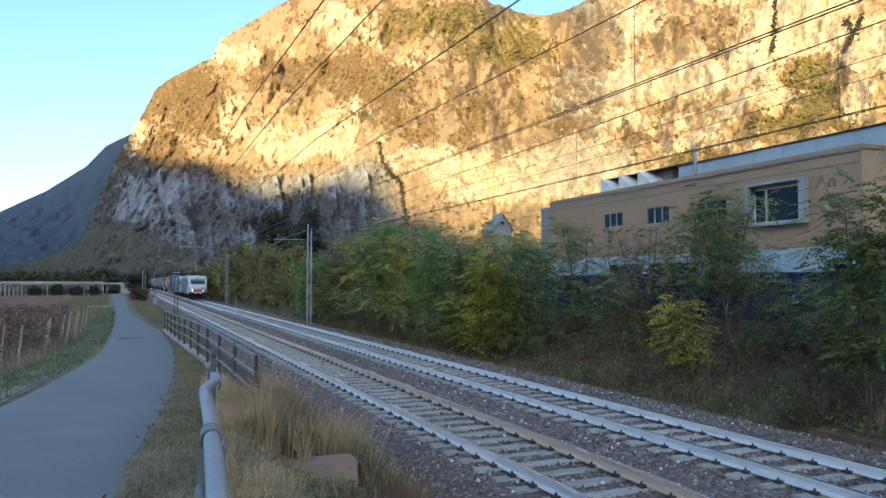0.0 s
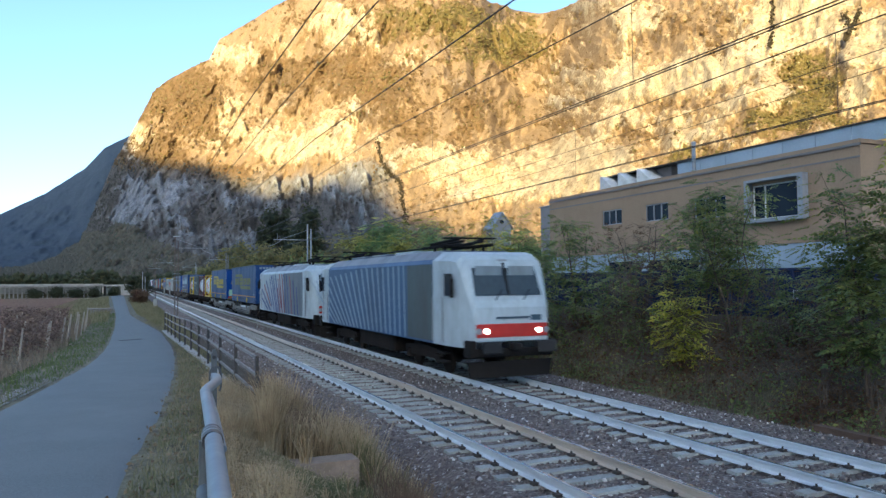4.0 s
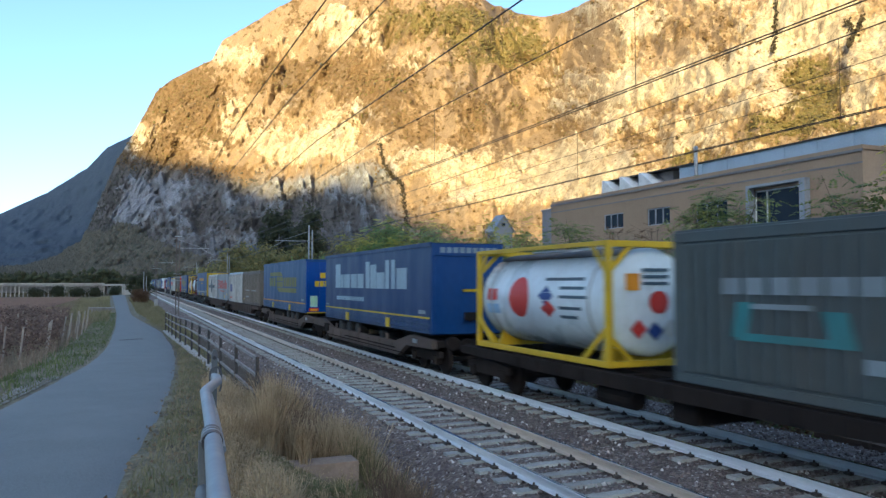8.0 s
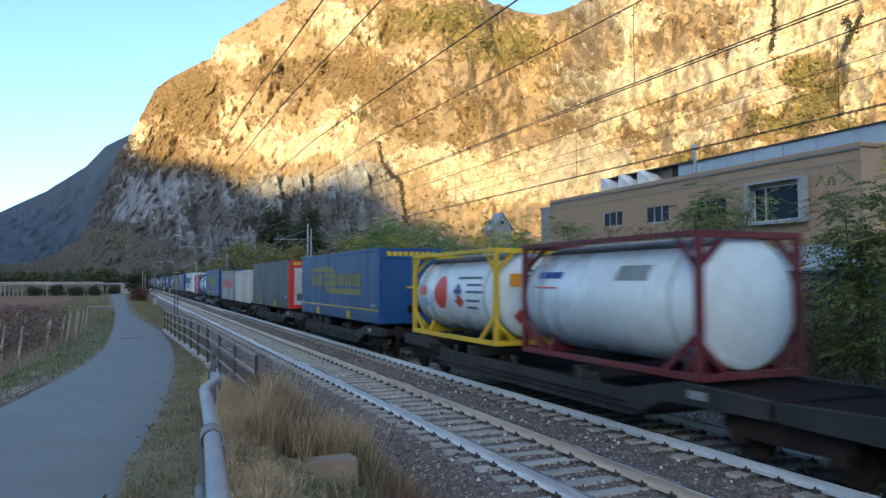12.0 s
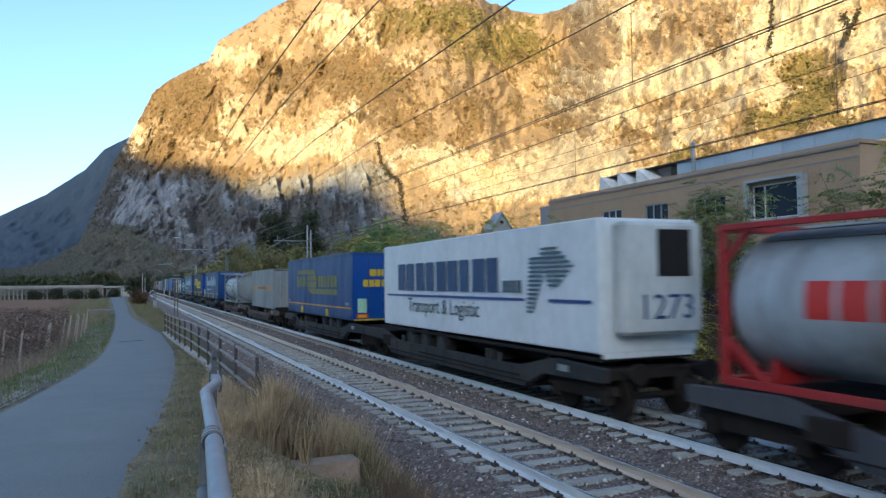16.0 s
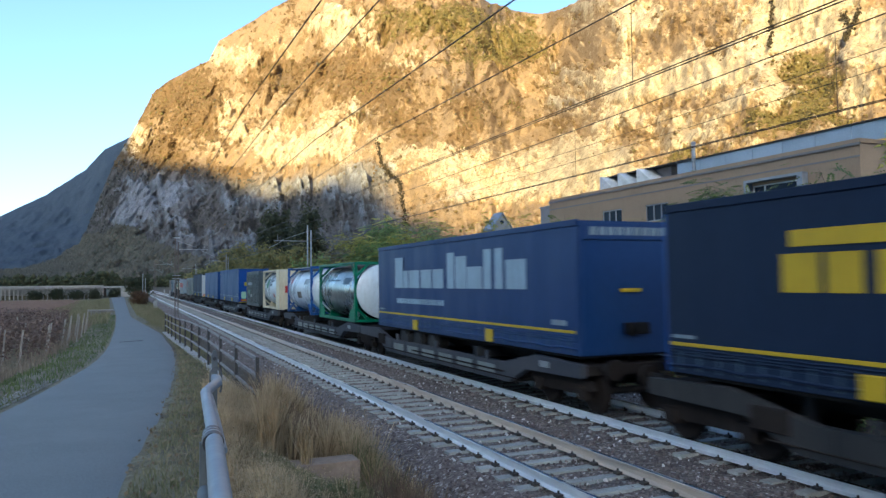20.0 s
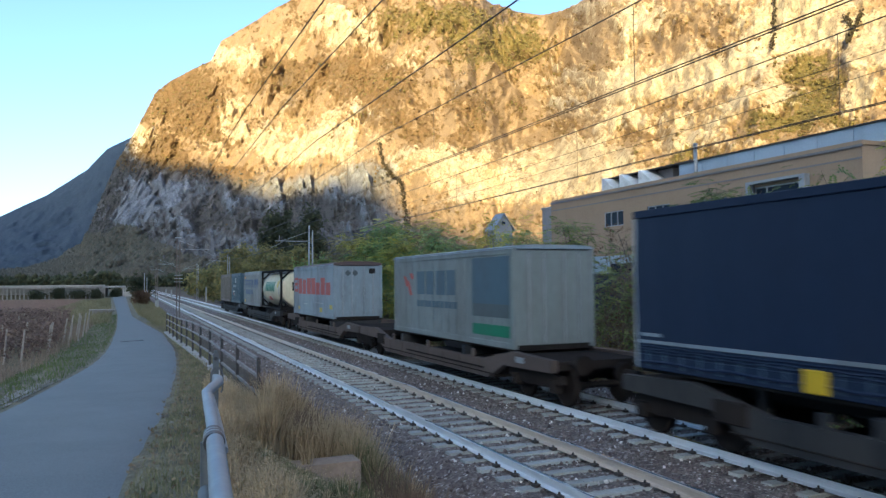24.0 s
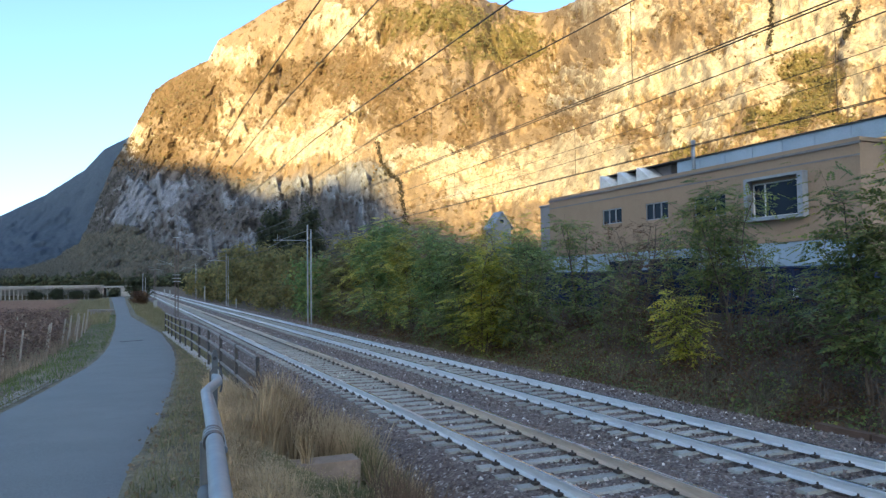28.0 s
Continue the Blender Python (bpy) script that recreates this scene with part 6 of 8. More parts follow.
vines()
POST_WOOD = mat("pale weathered wood", (0.30, 0.265, 0.22), 0.9, 0, 0.15, 20, 3, (0.2, 0.16, 0.12), 0.4, 0.4, stretch=(1, 1, 0.2))
for i, (x, y, dx, hgt) in enumerate([(-4.1, 34.7, 0.14, 1.5), (-3.3, 36.8, 0.2, 1.45), (-2.8, 41, 0.22, 1.45), (-2.55, 44, 0.18, 1.4), (-2.5, 47.5, 0.2, 1.4), (-2.5, 51, 0.22, 1.4), (-2.55, 55, 0.1, 1.4), (-5.6, 39, 0.05, 1.5), (-5.0, 44, 0.1, 1.4), (-6.7, 46, 0.05, 1.4), (-4.6, 50, 0.12, 1.4), (-6.4, 53, 0.03, 1.4), (-8.4, 50, 0.08, 1.4), (-7.0, 60, 0.1, 1.4), (-4.6, 60, 0.12, 1.4), (-10, 57, 0.05, 1.4), (-3.5, 38.6, 0.16, 1.45), (-3.15, 42.6, 0.2, 1.4), (-3.0, 45.8, 0.12, 1.45), (-2.95, 49.4, 0.22, 1.4), (-4.9, 36.2, 0.1, 1.5), (-5.9, 42, 0.16, 1.45), (-7.6, 43, 0.06, 1.45), (-9.0, 46, 0.1, 1.4)]):
    z = float(ground_z(x, y))
    m = Mesh().rod((0, 0, -0.2), (dx, 0.05, hgt), 0.045, 0.038, 8)
    solo("vine_stake", m, POST_WOOD, "pale leaning wooden vineyard stake", "stake", "vineyard stakes", at=pose(x, y, z))


BANK_GRASS = leafy("worn bank grass", [(0.10, 0.096, 0.06), (0.165, 0.155, 0.092), (0.24, 0.21, 0.13), (0.29, 0.25, 0.175)], 0.2, 0.9)


def undergrowth():
    gg = np.random.default_rng(29)
    for name, mtl, lab, n, c in (("bank_brush", LEAF_DRY, "dry brown brambles and fallen leaves on the bank", 46000, 1500), ("bank_ivy", LEAF_GREEN, "low green brambles on the bank", 26000, 620)):
        y = 6 + 60 * gg.random(c) ** 1.4
        x = 13.9 + 6.6 * gg.random(c) ** 1.3
        ctr = np.stack([x, y, ground_z(x, y) + 0.45 * gg.random(c) ** 2 * np.clip((x - 13.2) / 2, 0.1, 1)], -1)
        v, f = leaf_quads(gg, ctr, n, 0.22, 0.10, 0.6)
        tagged(new(name, quads(name, v, f, mtl)), lab, "undergrowth", kind="stuff")
    y = 13.5 + 27.5 * gg.random(22000) ** 1.2
    x = 13.25 + 3.2 * gg.random(22000) ** 1.4
    blades("bank_grass", x, y, ground_z(x, y), 0.06 + 0.22 * gg.random(22000) ** 2, 0.014 + 0.008 * gg.random(22000), BANK_GRASS, "worn grey-green grass along the foot of the bank", 57, 0.7)
    tw = Mesh()
    for i in range(260):
        y = 7 + 45 * gg.random() ** 1.3
        x = 13.8 + 6 * gg.random()
        z = float(ground_z(x, y))
        h = 0.5 + 1.6 * gg.random()
        q = Vector((x, y, z - 0.05))
        e = q + Vector((gg.normal() * 0.35 * h, gg.normal() * 0.35 * h, h))
        tw.rod(q, e, 0.012, 0.004, 4, False)
        tw.rod(q.lerp(e, 0.5), q.lerp(e, 0.5) + Vector(gg.normal(size=3) * 0.35), 0.007, 0.003, 4, False)
    tagged(solo("bare_twigs", tw, BARK, "bare grey twigs standing on the bank", "twigs"), kind="stuff")


undergrowth()


def woods():
    """Woods at the mountain's foot, joined, as they are never near."""
    gg = np.random.default_rng(31)
    a = np.radians(-12 + 75 * gg.random(5200))
    foot = np.interp(np.degrees(a), *zip(*FOOT))
    r = foot * (0.35 + 0.68 * gg.random(5200))
    x, y = r * np.sin(a), r * np.cos(a)
    k = (x > 32 + y * 0.03) | (y > 235)
    k &= ~((x > 28) & (x < 56) & (y < 66)) & ~((np.abs(x - 8) < 14))
    x, y = x[k], y[k]
    n = len(x)
    h = 5 + 6 * gg.random(n)
    h = np.where(y < 90, np.minimum(h, 6), h)
    c, s = [], []
    for i in range(9):
        c.append(np.stack([x + gg.normal(size=n) * 2.0, y + gg.normal(size=n) * 2.0, h * (0.3 + 0.6 * gg.random(n))], -1))
        s.append(0.7 + 1.1 * gg.random(n))
    v, f = lumps(np.concatenate(c), np.concatenate(s), 32, 1.0)
    m = leafy("far wood leaves", [(0.03, 0.043, 0.025), (0.05, 0.06, 0.03), (0.07, 0.072, 0.034), (0.1, 0.088, 0.04)], 0.1, 0.9)
    tagged(new("valley_woods", quads("valley_woods", v, f, m)), "mixed green and olive woods at the mountain's foot", "woods", kind="stuff")


woods()

# ---- the train ----
SPEED = 25.5
MOVERS = []


def paint(name, col, rough=0.45, dirty=0.3, metal=0.0, dirt=(0.10, 0.085, 0.07), **kw):
    return mat(name, col, rough, metal, 0.1, 9, 0.8, dirt, dirty * 1.3, 0.08, stretch=kw.get("stretch", (1, 1, 0.35)), spec=kw.get("spec", 0.2))


BLUE = paint("bright blue tarpaulin", (0.006, 0.040, 0.155), 0.5, 0.16, dirt=(0.06, 0.09, 0.15), spec=0.32)
NAVY = paint("faded navy tarpaulin", (0.007, 0.031, 0.118), 0.5, 0.13, dirt=(0.05, 0.08, 0.14), spec=0.32)
DOOR_BLUE = paint("glossy blue door paint", (0.004, 0.045, 0.23), 0.35, 0.12, dirt=(0.03, 0.05, 0.12), spec=0.4)
NAVY_DARK = paint("dark navy tarpaulin", (0.009, 0.018, 0.046), 0.6, 0.25, dirt=(0.03, 0.038, 0.06))
STEEL_BLUE = paint("faded blue tarpaulin", (0.010, 0.052, 0.17), 0.5, 0.4, dirt=(0.055, 0.09, 0.155), spec=0.35)
YELLOW = paint("yellow paint", (0.50, 0.35, 0.02), 0.45, 0.15)
FADED_YELLOW = paint("faded yellow print", (0.19, 0.18, 0.06), 0.55, 0.25)
ORANGE = paint("orange paint", (0.62, 0.26, 0.02), 0.5, 0.15)
WHITE = paint("off-white panel", (0.42, 0.45, 0.46), 0.5, 0.5)
PALE_BLUE = paint("pale blue-grey panel", (0.215, 0.262, 0.30), 0.5, 0.5)
CLEAN_WHITE = paint("clean white panel", (0.56, 0.61, 0.65), 0.45, 0.12)
GREY_SIDE = paint("grey ribbed steel", (0.21, 0.235, 0.25), 0.55, 0.4)
DARK_GREY = paint("dark green-grey steel", (0.07, 0.09, 0.098), 0.55, 0.35)
BROWN_SIDE = paint("dusty brown steel", (0.15, 0.135, 0.115), 0.65, 0.5)
SLATE = paint("slate blue steel", (0.055, 0.095, 0.13), 0.5, 0.35)
RED = paint("red paint", (0.42, 0.035, 0.03), 0.45, 0.2)
FRAME_RED = paint("deep red frame paint", (0.26, 0.02, 0.022), 0.5, 0.25)
FADED_RED = paint("faded red print", (0.36, 0.07, 0.06), 0.55, 0.3)
TANK_GREY = paint("grey tank shell", (0.33, 0.37, 0.40), 0.45, 0.5)
BLUE_GREY = paint("blue-grey steel", (0.175, 0.2, 0.2), 0.55, 0.35)
DARK_RED = paint("dark red frame paint", (0.10, 0.02, 0.025), 0.5, 0.3)
GREEN = paint("green frame paint", (0.012, 0.14, 0.075), 0.45, 0.2)
ROYAL = paint("blue frame paint", (0.02, 0.08, 0.26), 0.45, 0.2)
CREAM = paint("cream panel", (0.58, 0.53, 0.38), 0.5, 0.25)
TANK_WHITE = paint("white tank shell", (0.55, 0.64, 0.70), 0.3, 0.22, dirt=(0.25, 0.26, 0.27), spec=0.5)
TANK_STEEL = paint("bare steel tank shell", (0.36, 0.39, 0.40), 0.3, 0.3, 0.9)
BLACK = paint("black rubber and shadowed steel", (0.018, 0.017, 0.017), 0.8, 0.2, dirt=(0.04, 0.035, 0.03), spec=0.05)
UNDER = paint("grimy brown underframe", (0.021, 0.018, 0.017), 0.9, 0.4, dirt=(0.05, 0.042, 0.037), spec=0.03)
WAGON_GREY = paint("grimy grey wagon paint", (0.03, 0.032, 0.035), 0.7, 0.5, dirt=(0.08, 0.075, 0.07), spec=0.08)
WAGON_UMBER = paint("dark red-brown wagon paint", (0.055, 0.041, 0.036), 0.8, 0.6, dirt=(0.085, 0.066, 0.058), spec=0.08)
WAGON_BLUE = paint("dusty blue-grey wagon paint", (0.05, 0.055, 0.068), 0.7, 0.5, dirt=(0.10, 0.10, 0.105), spec=0.1)
WAGON_PALE = paint("pale grey wagon paint", (0.21, 0.21, 0.2), 0.7, 0.75, dirt=(0.07, 0.058, 0.05))
WAGON_RUST = paint("rusty grey wagon paint", (0.105, 0.088, 0.078), 0.8, 0.75, dirt=(0.05, 0.035, 0.03), spec=0.08)
WAGON_BROWN = paint("red-brown wagon paint", (0.085, 0.068, 0.06), 0.8, 0.6, dirt=(0.13, 0.108, 0.095), spec=0.08)
LOCO_WHITE = paint("white locomotive paint", (0.41, 0.48, 0.525), 0.4, 0.3)
LOCO_GREY = paint("blue-grey locomotive paint", (0.12, 0.145, 0.18), 0.4, 0.2)
STRIPE_BLUE = paint("blue stripe paint", (0.02, 0.052, 0.21), 0.4, 0.15)
STRIPE_RED = paint("red stripe paint", (0.23, 0.03, 0.05), 0.4, 0.15)
LIGHT_BLUE = paint("light blue panel", (0.25, 0.42, 0.62), 0.45, 0.2)
DARK_BLUE = paint("dark blue print", (0.02, 0.05, 0.13), 0.5, 0.2)
INK = paint("faded blue print", (0.06, 0.10, 0.19), 0.5, 0.2)
OCHRE = paint("ochre yellow front", (0.36, 0.25, 0.025), 0.5, 0.3)
DARK_GREEN = paint("dark green print", (0.02, 0.10, 0.075), 0.5, 0.3)
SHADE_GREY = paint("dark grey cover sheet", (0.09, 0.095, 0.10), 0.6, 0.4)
TEAL = paint("faded teal spray paint", (0.05, 0.19, 0.21), 0.6, 0.4)
ROOF_BROWN = paint("dull brown roof", (0.10, 0.07, 0.065), 0.6, 0.4)
SCREEN = paint("grey-blue windscreen glass", (0.045, 0.06, 0.07), 0.15, 0.05, spec=0.5)
GLOW, _, gb = nodes_of("headlamp glow")
gb.inputs["Base Color"].default_value = (1, 0.95, 0.85, 1)
gb.inputs["Emission Color"].default_value = (1, 0.93, 0.8, 1)
gb.inputs["Emission Strength"].default_value = 3.5


def rolling(ob, s):
    MOVERS.append((ob, s))
    ob.matrix_basis = pose(TRACK_2, s, 0)
    return ob


def wheelset(bogie, y):
    for sx in (-1, 1):
        c = (sx * 0.75, y, 0.46)
        part("wheel", Mesh().lathe([(-0.07, 0.30), (-0.06, 0.44), (0.05, 0.46), (0.06, 0.49) if sx < 0 else (0.06, 0.45), (0.07, 0.30)], "x", c, 20), UNDER, bogie)
    part("axle", Mesh().rod((-0.75, y, 0.46), (0.75, y, 0.46), 0.08, n=8), UNDER, bogie)
    for sx in (-1, 1):
        part("axle_box", Mesh().box(sx * 1.06 - 0.12, sx * 1.06 + 0.12, y - 0.16, y + 0.16, 0.32, 0.62, 0.03), UNDER, bogie)


def bogie(parent, y, base=1.8):
    b = part("bogie", Mesh().extrude([(y - base / 2 - 0.35, 0.55), (y - base / 2 + 0.3, 0.42), (y + base / 2 - 0.3, 0.42), (y + base / 2 + 0.35, 0.55), (y + base / 2 + 0.3, 0.72), (y + 0.4, 0.80), (y - 0.4, 0.80), (y - base / 2 - 0.3, 0.72)], "x", -1.12, -0.98)
             .extrude([(y - base / 2 - 0.35, 0.55), (y + base / 2 + 0.35, 0.55), (y + base / 2 + 0.3, 0.72), (y - base / 2 - 0.3, 0.72)], "x", 0.98, 1.12)
             .box(-1.0, 1.0, y - 0.25, y + 0.25, 0.5, 0.8), UNDER, parent)
    for sy in (-1, 1):
        wheelset(b, y + sy * base / 2)
    spr = Mesh()
    for sx in (-1, 1):
        for k in (-0.25, 0, 0.25):
            spr.rod((sx * 1.05, y + k, 0.42), (sx * 1.05, y + k, 0.66), 0.07, n=8)
    tagged(part("spring_set", spr, BLACK, b), kind="stuff")
    return b


def buffers(parent, y, sgn, colour):
    for sx in (-0.88, 0.88):
        part("buffer", Mesh().rod((sx, y, 1.03), (sx, y + sgn * 0.42, 1.03), 0.09, n=10).rod((sx, y + sgn * 0.42, 1.03), (sx, y + sgn * 0.5, 1.03), 0.22, n=14), colour, parent)


def pocket_section(parent, y0, y1, colour):
    """One half of an articulated pocket wagon: low trough between its raised ends."""
    L = y1 - y0
    low, high = 0.38, 1.16
    prof = [(y0 + 0.1, 0.82), (y0 + 2.4, 0.78), (y0 + 3.3, low), (y1 - 3.3, low), (y1 - 2.4, 0.78), (y1 - 0.1, 0.82), (y1 - 0.1, high - 0.06), (y1 - 2.0, high), (y1 - 3.6, 0.84), (y0 + 3.6, 0.84), (y0 + 2.0, high), (y0 + 0.1, high - 0.06)]
    high_prof = prof[:6] + [(y1 - 0.1, 1.14), (y0 + 0.1, 1.14)]
    for x, pr in ((-1.36, prof), (1.18, high_prof)):
        part("side_beam", Mesh().extrude(pr, "x", x, x + 0.18), colour, parent)
    fl = Mesh().box(-1.18, 1.18, y0 + 0.1, y0 + 2.3, 0.86, 1.06).box(-1.18, 1.18, y1 - 2.3, y1 - 0.1, 0.86, 1.06).box(-1.18, 1.18, y0 + 3.2, y1 - 3.2, 0.36, 0.44)
    part("floor", fl, UNDER, parent)
    for k in range(7):
        y = y0 + 3.9 + (L - 7.8) * k / 6
        part("side_rib", Mesh().box(-1.385, -1.36, y - 0.06, y + 0.06, 0.40, 0.83, 0.008), colour, parent)
    for k in (0.33, 0.67):
        y = y0 + L * k
        part("container_saddle", Mesh().box(-1.3, 1.3, y - 0.12, y + 0.12, 0.8, 1.1, 0.02), WAGON_GREY, parent)
    part("pipe_run", Mesh().rod((-1.39, y0 + 3.5, 0.62), (-1.39, y0 + L * 0.62, 0.62), 0.025, n=6).rod((-1.38, y0 + 2.8, 0.5), (-1.38, y1 - 2.8, 0.5), 0.018, n=6), UNDER, parent)
    if colour is WAGON_PALE:
        part("pale_tray", Mesh().box(-1.3, -1.05, y0 + L * 0.3, y0 + L * 0.52, 0.84, 0.97, 0.01), CLEAN_WHITE, parent, "clean pale steel tray")
    if colour is WAGON_BLUE:
        for k in range(6):
            y = y0 + 3.9 + (L - 7.8) * (k + 0.5) / 6
            part("side_plate", Mesh().box(-1.372, -1.36, y - 0.42 * (L - 7.8) / 6, y + 0.30 * (L - 7.8) / 6, 0.52, 0.74, 0.004), BLUE_GREY, parent, "pale blue-grey side plate")
    for k in (0.28, 0.5, 0.72):
        part("lashing_post", Mesh().box(-1.37, -1.3, y0 + L * k - 0.09, y0 + L * k + 0.09, 0.8, 1.06, 0.015), colour, parent)
    part("brake_plate", Mesh().box(-1.40, -1.385, y0 + 1.3, y0 + 1.7, 0.92, 1.06), GREY_SIDE, parent)
    part("handbrake_box", Mesh().box(-1.41, -1.3, y1 - 3.2, y1 - 2.5, 0.62, 0.98, 0.02), UNDER, parent)


def pocket_wagon(s0, s1, colour, tone):
    w = thing("pocket_wagon", tone + " articulated pocket wagon on three bogies", "freight wagon", "freight wagons")
    L = s1 - s0
    mid = L / 2
    pocket_section(w, 0.6, mid, colour)
    pocket_section(w, mid, L - 0.6, colour)
    for y in (1.9, mid, L - 1.9):
        bogie(w, y)
    buffers(w, 0.6, -1, UNDER)
    buffers(w, L - 0.6, 1, UNDER)
    return rolling(w, s0)


def flat_wagon(s0, s1, colour, tone, parts=1, belly=0.48):
    w = thing("container_wagon", tone + " container flat wagon", "freight wagon", "freight wagons")
    L = s1 - s0
    cuts = [0.6 + (L - 1.2) * i / parts for i in range(parts + 1)]
    for a, b in zip(cuts, cuts[1:]):
        prof = [(a + 0.1, 0.92), (a + 2.9, 0.88), (a + 3.9, belly), (b - 3.9, belly), (b - 2.9, 0.88), (b - 0.1, 0.92), (b - 0.1, 1.12), (a + 0.1, 1.12)]
        for x in (-1.32, 1.14):
            part("side_sill", Mesh().extrude(prof, "x", x, x + 0.18), colour, w)
        part("deck_frame", Mesh().box(-1.14, 1.14, a + 0.1, a + 0.5, 0.9, 1.1).box(-1.14, 1.14, b - 0.5, b - 0.1, 0.9, 1.1).box(-0.3, 0.3, a + 0.5, b - 0.5, 0.8, 1.05), UNDER, w)
        n = max(4, int((b - a) / 1.4))
        for k in range(n):
            y = a + 3.0 + (b - a - 6.0) * (k + 0.5) / n
            part("sill_rib", Mesh().box(-1.35, -1.32, y - 0.05, y + 0.05, belly + 0.04, 1.1), colour, w)
            part("cross_member", Mesh().box(-1.14, 1.14, y - 0.08, y + 0.08, 0.85, 1.05), UNDER, w)
        mid = (a + b) / 2
        part("brake_gear", Mesh().box(-1.0, 0.6, mid - 1.3, mid - 0.6, 0.4, 0.85, 0.03), UNDER, w)
        part("air_tank", Mesh().rod((-0.9, mid + 0.4, 0.6), (-0.9, mid + 1.6, 0.6), 0.2, n=12), UNDER, w)
    ys = [2.0] + [c for c in cuts[1:-1]] + [L - 2.0]
    for y in ys:
        bogie(w, y)
    buffers(w, 0.6, -1, UNDER)
    buffers(w, L - 0.6, 1, UNDER)
    return rolling(w, s0)


def side_marks(ob, L, marks, x):
    """Printed shapes on the side that faces the path; places run from the rear end of the load."""
    for kind, a, b, z0, z1, colour, *more in marks:
        m = Mesh()
        if kind == "word":
            n = more[0]
            rise = more[1] if len(more) > 1 and not isinstance(more[1], int) else (1,) * n
            g = random.Random(n * 31 + int(10 * a))
            for i in range(n):
                p, q = a + (b - a) * i / n, a + (b - a) * (i + g.uniform(0.7, 0.86)) / n
                part("print_bar", Mesh().box(x - 0.006, x, L - q, L - p, z0, z0 + (z1 - z0) * rise[i]), colour, ob)
        elif kind == "blocks":
            for p, q, h in more[0]:
                part("print_bar", Mesh().box(x - 0.006, x, L - q, L - p, z0, z0 + (z1 - z0) * h), colour, ob)
        elif kind == "diamond":
            c, r = (a + b) / 2, (b - a) / 2
            part("hazard_plate", m.extrude([(L - c - r, (z0 + z1) / 2), (L - c, z0), (L - c + r, (z0 + z1) / 2), (L - c, z1)], "x", x - 0.006, x), colour, ob)
        elif kind == "disc":
            c, r = (a + b) / 2, (b - a) / 2
            m.extrude([(L - c + r * math.cos(t * math.pi / 14), (z0 + z1) / 2 + (z1 - z0) / 2 * math.sin(t * math.pi / 14)) for t in range(28)], "x", x - 0.011, x - 0.0065)
            part("emblem", m, colour, ob)
        elif kind == "slant":
            d = more[0]
            m.extrude([(L - b, z0), (L - a, z0), (L - a - d, z1), (L - b - d, z1)], "x", x - 0.006, x)
            part("stripe", m, colour, ob)
        elif kind == "hole":
            m.box(x - 0.016, x - 0.0115, L - b, L - a, z0, z1)
            part("emblem_bar", m, colour, ob)
        else:
            m.box(x - 0.005, x, L - b, L - a, z0, z1)
            part("printed_band", m, colour, ob)


def swoosh(colour, cloth):
    return [("bar", 2.75, 6.3, 3.34, 3.58, colour), ("word", 2.6, 4.85, 2.68, 3.24, colour, 3), ("disc", 5.1, 7.35, 2.32, 3.58, colour), ("hole", 5.05, 7.4, 3.27, 3.31, cloth), ("hole", 5.05, 7.4, 2.96, 3.0, cloth), ("hole", 5.05, 7.4, 2.6, 2.64, cloth), ("word", 7.5, 11.3, 2.68, 3.22, colour, 6), ("bar", 6.2, 11.2, 2.32, 2.58, colour)]


